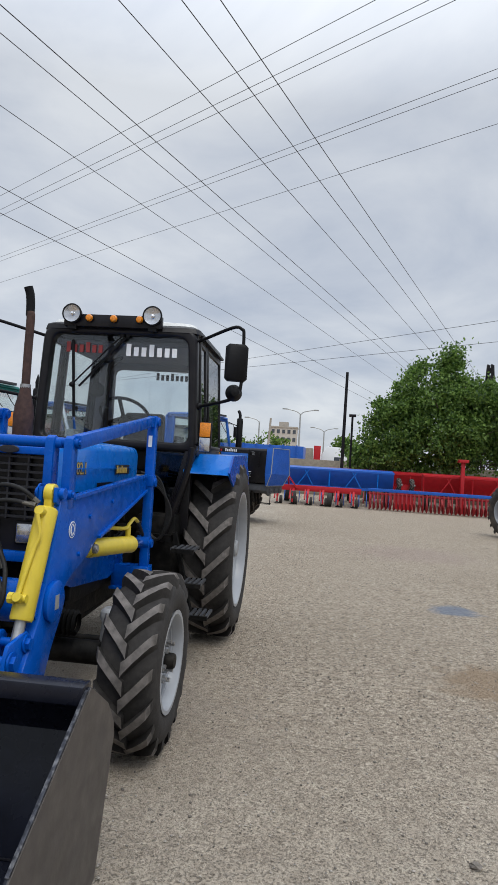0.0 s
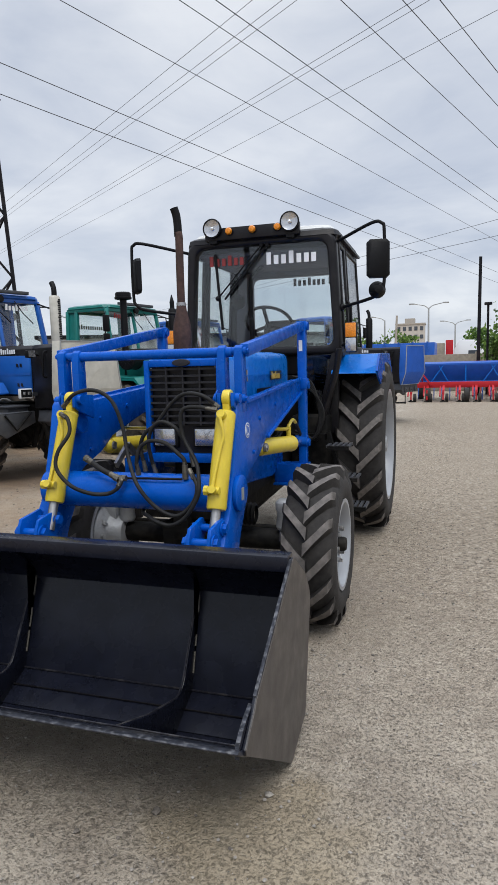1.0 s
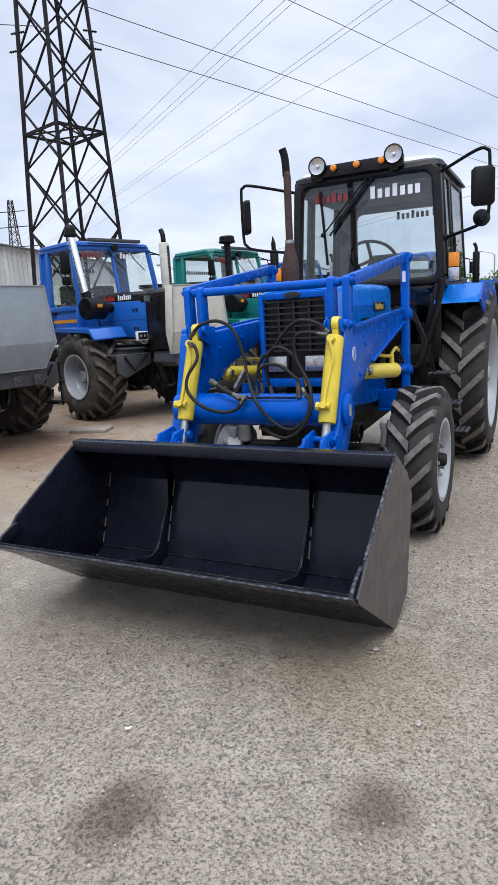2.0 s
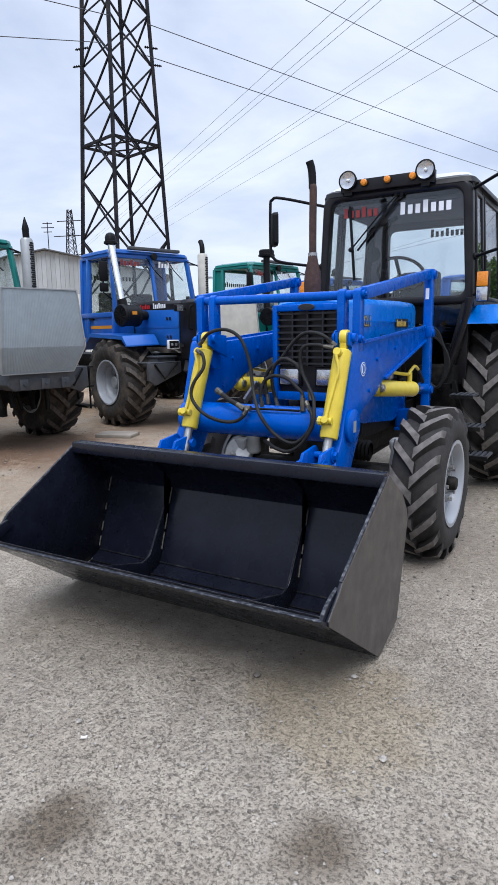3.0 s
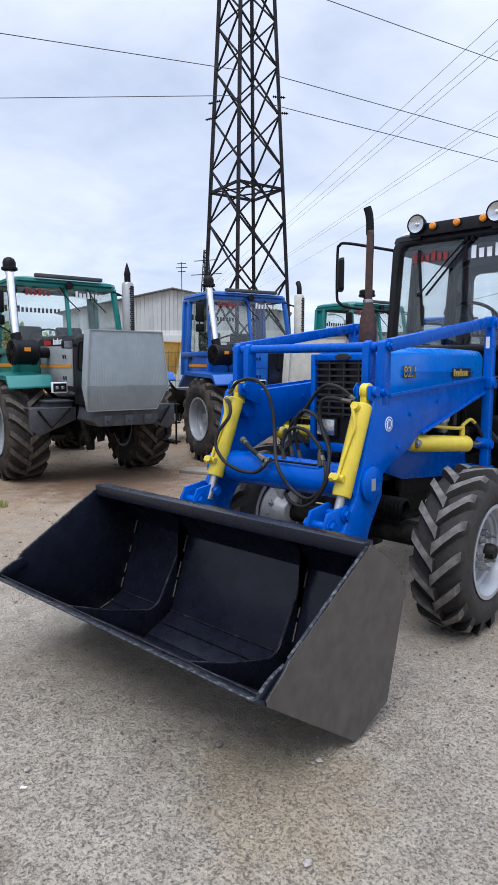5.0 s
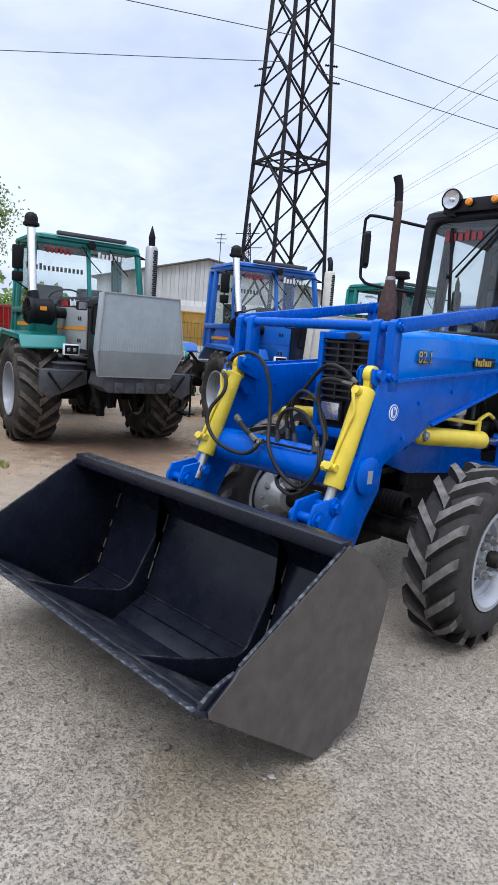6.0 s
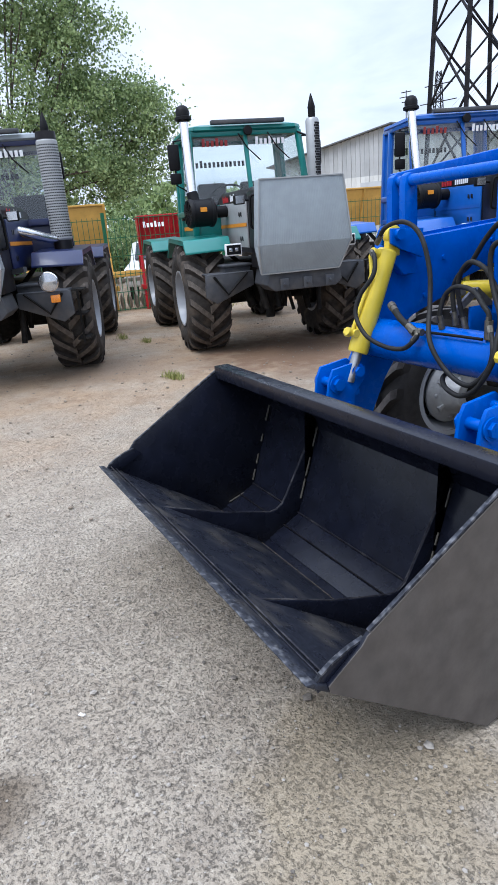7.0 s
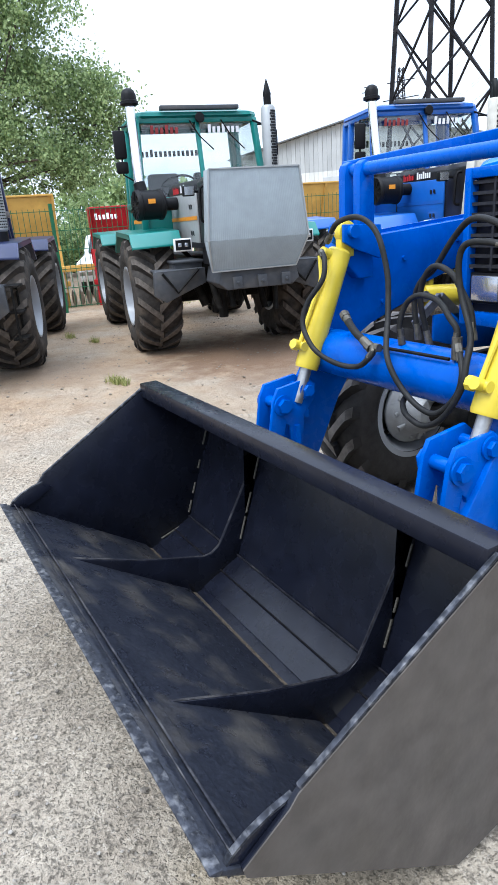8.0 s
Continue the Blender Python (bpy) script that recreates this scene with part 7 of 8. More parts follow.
    part("ladder", s, IRON, T, "dark steel access ladder")
    return T


HEADING = 78.0
heavy_tractor("teal heavy tractor with a grey ribbed radiator cover and dusty tyres", pose(-5.50, 1.63, 0, 0, 0, HEADING), TEAL, COVER_GREY, SILVER)
blue_tractor = heavy_tractor("blue heavy tractor with a cream radiator cover and chrome stack", pose(-4.65, 4.55, 0, 0, 0, 71.8), CAB_BLUE, COVER_CREAM, CAB_BLUE)
green_tractor = heavy_tractor("green heavy tractor standing behind the blue one", pose(-3.9, 7.6, 0, 0, 0, HEADING), TEAL, COVER_GREY, TEAL)
heavy_tractor("navy heavy tractor with perforated exhaust and dusty tyres", pose(-6.27, -1.63, 0, 0, 0, 70), NAVY, COVER_GREY, NAVY, perforated=True)
tagged(copy_thing(blue_tractor, pose(-4.2, 12.2, 0, 0, 0, HEADING)), "blue heavy tractor at the far end of the row")
far_tractor = tagged(copy_thing(blue_tractor, pose(-0.75, 13.2, 0, 0, 0, 67)), "blue heavy tractor parked behind the loader tractor")
for ob in list(far_tractor.children_recursive):
    if ob.name.startswith(("stack_pipe", "rain_cap")):
        bpy.data.objects.remove(ob)
for ob in list(green_tractor.children_recursive):
    if ob.name.startswith(("stack_pipe", "rain_cap", "elbow")):
        bpy.data.objects.remove(ob)
stack = part("stack_pipe", Shape().cyl((-0.87, -0.12, 1.84), (-0.87, -0.12, 2.78), 0.06, n=18), PLASTIC, green_tractor, "black upright air stack")
part("rain_cap", Shape().lathe([(0.06, -0.02), (0.15, 0.0), (0.155, 0.03), (0.14, 0.035), (0.14, 0.10), (0.12, 0.12), (0.001, 0.125)], (-0.87, -0.12, 2.78), (0, 0, 1), 22), PLASTIC, stack, "wide black rain cap")
for ob in list(far_tractor.children_recursive) + list(green_tractor.children_recursive):
    if ob.name.startswith(("radiator_cover", "cover_corrugation")) and ob.parent in (far_tractor, *far_tractor.children):
        ob.material_slots[0].link = "OBJECT"
        ob.material_slots[0].material = BLUE_MACHINE
    if ob.name.startswith(("exhaust", "stack_pipe")):
        ob.material_slots[0].link = "OBJECT"
        ob.material_slots[0].material = PLASTIC


# ---------------------------------------------------------------- pylon and wires
def lattice_pylon(name, label, m, height, base, top, diag, leg):
    """A square lattice mast whose corners lie on its own axes."""
    T = thing(name, label, "pylon", m)

    def corner(k, z):
        w = (base + (top - base) * z / height) / 2 ** 0.5
        return Vector((math.cos(1.570796 * k) * w, math.sin(1.570796 * k) * w, z))
    for k in range(4):
        part("leg", Shape().beam(corner(k, -0.02), corner(k, height), leg, leg), PYLON_STEEL, T)
    z = 0.0
    heights = []
    while z < height - 0.3:
        w = base + (top - base) * z / height
        nz = min(height, z + max(0.7, w * 0.95))
        heights.append((z, nz))
        z = nz
    for k in range(4):
        for a, b in heights:
            part("brace", Shape().beam(corner(k, a), corner(k + 1, b), diag, diag), PYLON_STEEL, T)
            part("brace", Shape().beam(corner(k + 1, a), corner(k, b), diag, diag), PYLON_STEEL, T)
    return T, corner


pylon, pylon_corner = lattice_pylon("pylon", "tall dark steel lattice power pylon", pose(-15.4, 15.95, 0, 0, 0, 9 + 22.0), 24.0, 2.75, 0.9, 0.06, 0.13)
for z in (2.2, 8.5):
    s = Shape()
    for k in range(4):
        s.beam(pylon_corner(k, z), pylon_corner(k + 1, z), 0.09, 0.09)
        s.beam(pylon_corner(k, z), (pylon_corner(k + 1, z) + pylon_corner(k + 2, z)) / 2, 0.05, 0.05)
    part("waist_frame", s, PYLON_STEEL, pylon)
for z, reach in ((11.4, 1.9), (12.0, 1.7)):
    for side in (-1, 1):
        s = Shape().lathe([(0.025, 0), (0.025, 0.5)], (side * reach * 0.62, 0, z), (side, 0, -0.15), 8, True)
        for k in range(6):
            s.lathe([(0.025, 0.08 * k), (0.055, 0.08 * k + 0.03), (0.025, 0.08 * k + 0.06)], (side * reach * 0.62, 0, z), (side, 0, -0.15), 10)
        part("insulator", s, PYLON_STEEL, pylon)
far_pylon, _ = lattice_pylon("pylon", "distant lattice pylon beyond the sheds", pose(-66, 62.5, 0, 0, 0, 20), 18.5, 2.6, 0.5, 0.05, 0.09)
s = Shape().beam((-2.5, 0, 15.0), (2.5, 0, 15.0), 0.10, 0.10).beam((-1.9, 0, 17.0), (1.9, 0, 17.0), 0.10, 0.10).beam((-3.6, 0, 12.4), (3.6, 0, 12.4), 0.10, 0.10)
part("crossarm", s, PYLON_STEEL, far_pylon)
lattice_pylon("pylon", "distant lattice pylon behind the yard tree", pose(16.9, 55.5, 0, 0, 0, 10), 11.6, 1.6, 0.35, 0.08, 0.14)


def wire(a, b, r=0.012, sag=0.0):
    a, b = Vector(a), Vector(b)
    pts = [a.lerp(b, k / 12) - Vector((0, 0, sag * 4 * (k / 12) * (1 - k / 12))) for k in range(13)]
    ob = part("overhead_wire", Shape().tube(pts, r, 5), WIRE, None, "thin dark overhead power wire")
    return tagged(ob, category="wire", group="overhead wires")


DA, DB = Vector((0.3486, 0.9373, -0.0264)).normalized(), Vector((-0.803, 0.596, 0)).normalized()
for p in ((-11.51, 1.61, 13.77), (-14.55, 2.74, 15.67), (-18.66, 4.27, 16.3), (-9.46, 0.85, 14.87), (-7.81, 0.24, 14.81), (-6.61, -0.21, 14.45)):
    p = Vector(p)
    wire(p - DA * 40, p + DA * 170, 0.016, 0.0)
for p in ((-12.78, 14.52, 11.66), (-13.03, 14.77, 10.81)):
    p = Vector(p)
    wire(p, p + DA * 160, 0.014, 0.0)
for p in ((16.61, 16.77, 16), (14.82, 14.36, 16), (14.52, 13.96, 16), (12.13, 10.75, 16), (11.84, 10.35, 16), (11.24, 9.55, 16)):
    p = Vector(p)
    wire(p - DB * 70, p + DB * 160, 0.011, 0.0)
wire((-13.9, 13.9, 11.95), (-24.0, -4.0, 11.9), 0.014)
wire((-14.5, 14.2, 11.35), (-45.0, -12.0, 11.3), 0.014)
wire((-30.5, 70.0, 9.0), (24.0, 13.0, 9.0), 0.012)
wire((-30.0, 62.8, 8.0), (24.0, 15.5, 8.0), 0.012)


# ---------------------------------------------------------------- trees and plants
def tree(label, x, y, trunk_h, crown, clumps, leaves, leaf, mat, seed, lean=0.0):
    """A tapered trunk with limbs, and a crown of many single leaves in clumps. crown: lists of (x, y, z, rx, ry, rz)."""
    T = thing("tree", label, "tree", pose(x, y, 0))
    rnd = random.Random(seed)
    top = max(c[2] + c[5] * 0.5 for c in crown)
    s = Shape()
    s.tube([(0, 0, -0.05), (0.05, 0.02, trunk_h * 0.5), (0.1 + lean, 0.0, trunk_h)], 0.17, 10, 4)
    centres = []
    share = [(c[3] * c[4] * c[5]) ** 0.5 for c in crown]
    for _ in range(clumps):
        c = rnd.choices(crown, weights=share)[0]
        while True:
            v = Vector((rnd.uniform(-1, 1), rnd.uniform(-1, 1), rnd.uniform(-1, 1)))
            if 0.25 < v.length < 1:
                break
        centres.append(Vector((c[0] + v.x * c[3], c[1] + v.y * c[4], c[2] + v.z * c[5])))
    for k, c in enumerate(centres):
        if k % 13 == 0:
            a = Vector((0.08 + lean, 0, trunk_h * rnd.uniform(0.7, 1.0)))
            mid = a.lerp(c, 0.5) + Vector((rnd.uniform(-0.2, 0.2), rnd.uniform(-0.2, 0.2), rnd.uniform(0.0, 0.4)))
            s.tube([a, mid, c], 0.018 + 0.018 * rnd.random(), 6, 3)
    part("trunk", s, BARK, T, "rough brown trunk and limbs")
    v, f = [], []
    for c in centres:
        r = rnd.uniform(0.28, 0.62)
        for _ in range(leaves):
            d = Vector((rnd.gauss(0, 0.5), rnd.gauss(0, 0.5), rnd.gauss(0, 0.42))) * r
            p = c + d
            n = Vector((rnd.uniform(-1, 1), rnd.uniform(-1, 1), rnd.uniform(-0.3, 1))).normalized()
            u = n.orthogonal().normalized()
            w = n.cross(u)
            a = rnd.uniform(0, 6.28)
            u, w = u * math.cos(a) + w * math.sin(a), w * math.cos(a) - u * math.sin(a)
            L = leaf * rnd.uniform(0.65, 1.3)
            k = len(v)
            v += [tuple(p - u * L * 0.5), tuple(p + w * L * 0.32 + n * L * 0.08), tuple(p + u * L * 0.5), tuple(p - w * L * 0.32 + n * L * 0.08)]
            f.append((k, k + 1, k + 2, k + 3))
    mesh = bpy.data.meshes.new("crown")
    mesh.from_pydata(v, [], f)
    mesh.materials.append(mat)
    ob = new("crown", mesh)
    ob.parent = T
    tagged(ob, "uneven leafy crown", kind="stuff")
    return T


tree("broad dark green yard tree beside the seed drills", 7.6, 26.5, 2.4,
     [(-0.5, 0, 3.2, 2.8, 2.0, 1.8), (-2.3, 0, 3.9, 1.3, 1.3, 1.2), (-2.5, -0.3, 2.3, 1.2, 1.1, 1.0), (-0.8, 0, 5.2, 1.5, 1.4, 1.4), (0.6, 0, 4.8, 1.4, 1.2, 1.2), (2.2, 0, 3.6, 2.3, 1.8, 2.0),
      (4.4, 0.3, 3.4, 2.2, 1.8, 2.0), (2.1, 0, 4.9, 1.2, 1.2, 0.9), (0.0, 0, 6.7, 0.4, 0.4, 0.7)], 560, 135, 0.155, LEAF_DARK, 5)
tree("low dark green shrub beside the dark pole", 4.2, 27.0, 1.0, [(0, 0, 1.8, 1.2, 0.9, 0.9), (-0.3, 0, 2.6, 0.6, 0.6, 0.6)], 46, 40, 0.2, LEAF_DARK, 8)
tree("tall pale green poplar behind the fence", -17.2, 0.5, 3.2,
     [(0, 0, 5.2, 2.4, 3.0, 2.5), (0.2, 2.8, 4.4, 1.7, 2.0, 1.6), (0.3, 3.7, 4.8, 0.9, 1.1, 0.9), (0.2, 2.4, 6.2, 1.4, 1.6, 1.2), (0, 1.2, 7.7, 1.6, 2.1, 1.5), (0, 0.3, 9.4, 1.4, 1.9, 1.8),
      (0, -0.6, 11.4, 1.1, 1.5, 1.6), (0.3, -2.8, 4.8, 2.0, 2.0, 2.3), (0, -2.5, 7.5, 1.6, 2.0, 2.0), (0.2, 0.8, 3.2, 2.2, 3.2, 0.8), (0.3, 3.2, 3.3, 1.2, 1.3, 0.8)], 860, 120, 0.098, LEAF_PALE, 12)
for n, (x, y, h, r) in enumerate(((-6.8, 62, 2.6, 2.0), (-3.5, 66, 3.2, 2.2), (4.5, 70, 3.4, 1.6), (-27, 8, 2.6, 2.4), (-28, 3, 2.4, 2.6), (-29, 13, 2.4, 2.0))):
    tree("small green tree far off", x, y, h * 0.5, [(0, 0, h, r, r, h * 0.45)], 40, 40, 0.34, LEAF_DARK if n < 3 else LEAF_PALE, 40 + n)


def tuft(x, y, size, seed):
    rnd = random.Random(seed)
    v, f = [], []
    for _ in range(90):
        a, r = rnd.uniform(0, 6.28), size * rnd.random() ** 0.7
        p = Vector((math.cos(a) * r * 1.6, math.sin(a) * r, 0))
        d = Vector((rnd.uniform(-0.6, 0.6), rnd.uniform(-0.6, 0.6), 1)).normalized() * rnd.uniform(0.03, 0.09)
        w = Vector((math.cos(a + 1.3), math.sin(a + 1.3), 0)) * 0.005
        k = len(v)
        v += [tuple(p - w), tuple(p + w), tuple(p + d + w * 0.3), tuple(p + d - w * 0.3)]
        f.append((k, k + 1, k + 2, k + 3))
    mesh = bpy.data.meshes.new("grass_tuft")
    mesh.from_pydata(v, [], f)
    mesh.materials.append(GRASS_BLADE)
    ob = new("grass_tuft", mesh)
    ob.matrix_basis = pose(x, y, 0)
    tagged(ob, "small yellow-green weed tuft on the sand", "weeds", "weed tufts", "stuff")


for n, (x, y, r) in enumerate(((-4.3, -0.28, 0.09), (-4.18, -0.22, 0.06), (-6.9, 0.35, 0.08), (-7.6, 0.2, 0.1), (-10.2, 1.9, 0.3), (-10.3, 0.4, 0.3), (-10.0, 3.2, 0.35))):
    tuft(x, y, r, 60 + n)

# ---------------------------------------------------------------- fence, hoppers and seed box beyond the row
fence = thing("mesh_fence", "green welded mesh fence on thin posts", "fence")
FX, FY0, FD = -10.75, 1.04, Vector((0.16, 0.987, 0))
for k in range(-3, 7):
    p = Vector((FX, FY0, 0)) + FD * 2.4 * k
    part("post", Shape().box(p.x - 0.03, p.x + 0.03, p.y - 0.03, p.y + 0.03, -0.02, 1.98), FENCE_GREEN, fence)
    q = p + FD * 2.4
    s = Shape()
    for j in range(1, 24):
        a = p.lerp(q, j / 24)
        s.beam((a.x, a.y, 0.08), (a.x, a.y, 1.9), 0.008, 0.008)
    for z in (0.1, 0.45, 0.8, 1.15, 1.5, 1.85):
        s.beam((p.x, p.y, z), (q.x, q.y, z), 0.012, 0.012)
    part("mesh_panel", s, FENCE_GREEN, fence, kind="stuff")


def hopper(label, x, y, yaw, length, mat, z0=1.15, z1=1.95):
    """A seed hopper on legs: sloping trough, frame, struts and small wheels."""
    T = thing("seed_hopper", label, "seeder", pose(x, y, 0, 0, 0, yaw))
    h = length / 2
    outer = [(-0.45, z1), (0.45, z1), (0.18, z0), (-0.18, z0)]
    part("trough", Shape().prism([(v, z) for v, z in outer], "x", -h, h), mat, T, "sloping seed trough", bevel=0.01)
    part("lid", Shape().box(-h - 0.02, h + 0.02, -0.48, 0.48, z1, z1 + 0.04), mat, T, bevel=0.008)
    n = max(3, int(length / 0.7))
    for k in range(n + 1):
        xx = -h + length * k / n
        part("rib", Shape().beam((xx, -0.47, z1), (xx, -0.20, z0), 0.05, 0.03), mat, T)
        if k % 2 == 0:
            part("leg", Shape().beam((xx, -0.2, z0), (xx, -0.35, 0.3), 0.07, 0.07).beam((xx, 0.2, z0), (xx, 0.3, 0.0), 0.07, 0.07).beam((xx, -0.35, 0.3), (xx, -0.35, 0.0), 0.06, 0.06), mat, T)
    part("beam", Shape().box(-h - 0.1, h + 0.1, -0.40, -0.30, 0.42, 0.52), mat, T, bevel=0.006)
    rnd = random.Random(int(abs(x) * 10))
    m = int(length / 0.26)
    for k in range(m):
        xx = -h + length * (k + 0.5) / m
        part("coulter", Shape().beam((xx, -0.35, 0.45), (xx, -0.55, 0.10), 0.03, 0.05).lathe([(0.001, -0.01), (0.13, -0.006), (0.13, 0.006), (0.001, 0.01)], (xx, -0.58, 0.13), (1, 0.1, 0), 14), IRON, T)
    return T


hopper("ochre seed hopper standing behind the fence", -12.2, -0.3, 80, 3.4, OCHRE, 1.2, 2.15)
hopper("ochre seed hopper with frame behind the fence", -11.6, 6.6, 80, 3.6, OCHRE, 1.3, 2.15)
red_hopper = hopper("red seed hopper with white lettering blocks", -11.35, 3.08, 76, 2.2, RED_PAINT, 1.1, 1.86)
part("lettering", letters((-1.02, -0.48, 1.66), (1, 0, 0), (0, 0.33, 1), 6, 0.12, 0.004, 51), LETTER_WHITE, red_hopper, "white lettering blocks")
part("lettering", letters((0.02, -0.48, 1.66), (1, 0, 0), (0, 0.33, 1), 7, 0.10, 0.004, 52), LETTER_WHITE, red_hopper, "white lettering blocks")


def harrow(label, m, length, beam_mat, tine_mat):
    """A toolbar on which many sprung tine units hang."""
    T = thing("cultivator", label, "cultivator", m)
    h = length / 2
    part("toolbar", Shape().box(-h, h, -0.06, 0.06, 0.70, 0.82), beam_mat, T, "long painted toolbar", bevel=0.01)
    part("rear_bar", Shape().box(-h, h, 0.5, 0.58, 0.56, 0.64), tine_mat, T, bevel=0.008)
    n = int(length / 0.15)
    for k in range(n):
        x = -h + length * (k + 0.5) / n
        s = Shape().beam((x, -0.05, 0.70), (x, -0.16, 0.30), 0.04, 0.06).beam((x, -0.16, 0.30), (x, -0.02, 0.04), 0.035, 0.05)
        s.beam((x + 0.06, 0.5, 0.58), (x + 0.06, 0.4, 0.05), 0.04, 0.05).lathe([(0.001, -0.01), (0.16, -0.008), (0.16, 0.008), (0.001, 0.01)], (x + 0.02, 0.15, 0.17), (1, 0.2, 0), 12)
        part("tine", s, tine_mat, T)
    return T


def small_car(label, m, paint):
    T = thing("car", label, "car", m)
    body = [(-2.0, 0.35), (-2.05, 0.62), (-1.95, 0.80), (-1.0, 0.92), (-0.4, 1.36), (0.7, 1.40), (1.5, 0.98), (2.0, 0.90), (2.05, 0.5), (1.95, 0.32)]
    part("body", Shape().prism(body, "x", -0.8, 0.8), paint, T, "painted car body", bevel=0.05)
    part("windscreen", Shape().prism([(-1.0, 0.96), (-0.46, 1.33), (-0.42, 1.31), (-0.95, 0.93)], "x", -0.66, 0.66).moved(Matrix.Translation((0, -0.03, 0.02))), DARK_PANE, T)
    for side in (-1, 1):
        part("side_window", Shape().prism([(-0.8, 0.97), (-0.35, 1.30), (0.65, 1.33), (1.15, 0.99)], "x", *sorted((side * 0.80, side * 0.806))), DARK_PANE, T)
        part("headlamp", Shape().box(side * 0.6 - 0.14, side * 0.6 + 0.14, -2.06, -2.0, 0.62, 0.76), LENS, T, bevel=0.02)
        for y in (-1.3, 1.3):
            s = Shape().lathe([(0.2, -0.1), (0.31, -0.09), (0.31, 0.09), (0.2, 0.1), (0.001, 0.08)], (side * 0.74, y, 0.31), (side, 0, 0), 18, True)
            part("wheel", s, RUBBER, T)
    return T


harrow("ochre tine frame standing behind the fence", pose(-11.5, 1.75, 0, 0, 0, 80), 2.0, OCHRE, BRICK_WALL)
for n, (x, y, r) in enumerate(((-21.0, -1.5, 1.9), (-21.6, 1.6, 2.0), (-22.0, 4.6, 2.1), (-22.5, 7.6, 2.0))):
    tree("dense green hedge shrub beyond the fence", x, y, 0.7, [(0, 0, 1.15, r, r * 0.9, 1.15)], 90, 60, 0.15, LEAF_DARK if n % 2 else LEAF_PALE, 90 + n)
small_car("white parked car behind the fence", pose(-14.6, 3.7, 0, 0, 0, 62), WHITE_PAINT)

# ---------------------------------------------------------------- warehouse
WC, WYAW = Vector((-21.15, 17.05, 0)), 41.0


def warehouse():
    T = thing("warehouse", "grey corrugated metal warehouse with a shallow gable", "warehouse", pose(WC.x, WC.y, 0, 0, 0, WYAW))
    half, eave, apex = 5.4, 4.1, 5.2
    n = 54
    for k in range(n):
        x0, x1 = -half + 2 * half * k / n, -half + 2 * half * (k + 1) / n
        xm = (x0 + x1) / 2
        z = eave + (apex - eave) * (1 - abs(xm) / half)
        part("upper_sheet", Shape().box(x0 + 0.004, x1 - 0.004, -0.035 if k % 2 else -0.02, 0.05, 3.25, z), SHEET_GREY, T)
        part("lower_sheet", Shape().box(x0 + 0.004, x1 - 0.004, -0.045 if k % 2 else -0.03, 0.05, 0.0, 3.25), SHEET_WHITE, T)
    part("wall", Shape().prism([(-half, 0), (half, 0), (half, eave), (0, apex), (-half, eave)], "y", 0.05, 14.0), SHEET_GREY, T)
    for side in (-1, 1):
        part("roof", Shape().prism([(side * (half + 0.3), eave - 0.07), (0, apex + 0.01), (0, apex + 0.06), (side * (half + 0.3), eave - 0.02)], "y", -0.3, 14.3), ROOF_SHEET, T, "grey roof sheet")
    part("gate", Shape().box(-1.4, 1.0, -0.10, -0.06, 0.0, 3.0), SHEET_GREY, T, bevel=0.01)
    return T


warehouse()
shed = thing("warehouse", "long low grey shed beyond the tractors", "warehouse", pose(-13.5, 33.0, 0, 0, 0, 30))
part("wall", Shape().box(-9, 9, 0, 8, 0, 3.4), SHEET_GREY, shed)
part("roof", Shape().prism([(-9.3, 3.4), (9.3, 3.4), (9.3, 3.6), (-9.3, 3.6)], "y", -0.3, 8.3), PYLON_STEEL, shed)
antenna = thing("antenna", "thin roof antenna mast", "antenna", pose(-35.0, 29.97, 0))
s = Shape().cyl((0, 0, 0), (0, 0, 9.5), 0.03, n=6)
for z, w in ((9.4, 0.32), (9.1, 0.42), (8.8, 0.28)):
    s.beam((-w, -w * 0.5, z), (w, w * 0.5, z), 0.05, 0.05)
part("mast", s, PYLON_STEEL, antenna)


# ---------------------------------------------------------------- implements across the yard
def seed_drill(label, m, length, mat):
    T = thing("seed_drill", label, "seed drill", m)
    h = length / 2
    part("box", Shape().prism([(-0.40, 1.42), (0.40, 1.50), (0.38, 0.80), (-0.12, 0.72)], "x", -h, h), mat, T, "long painted seed box", bevel=0.012)
    part("rail", Shape().beam((-h, -0.52, 1.40), (h, -0.52, 1.40), 0.06, 0.06).beam((-h, -0.45, 0.70), (h, -0.45, 0.70), 0.08, 0.10), mat, T)
    n = int(length / 0.6)
    for k in range(n):
        x = -h + length * k / n
        part("strut", Shape().beam((x, -0.50, 0.72), (x + length / n * (0.0, 0.75, -0.6)[k % 3], -0.50, 1.40), 0.045, 0.03), HOOD_BLUE if mat is BLUE_MACHINE else mat, T)
    for k in range(int(length / 0.3)):
        x = -h + 0.15 + 0.3 * k
        part("coulter", Shape().beam((x, -0.3, 0.7), (x, -0.55, 0.15), 0.035, 0.05).lathe([(0.001, -0.01), (0.15, -0.006), (0.15, 0.006), (0.001, 0.01)], (x, -0.6, 0.15), (1, 0.12, 0), 12), mat, T)
    for x in (-h + 0.2, h - 0.2):
        part("wheel", Shape().lathe([(0.2, -0.12), (0.36, -0.10), (0.36, 0.10), (0.2, 0.12), (0.05, 0.10)], (x, 0.3, 0.36), (1, 0, 0), 20, True), RUBBER, T, "black rubber wheel")
    return T


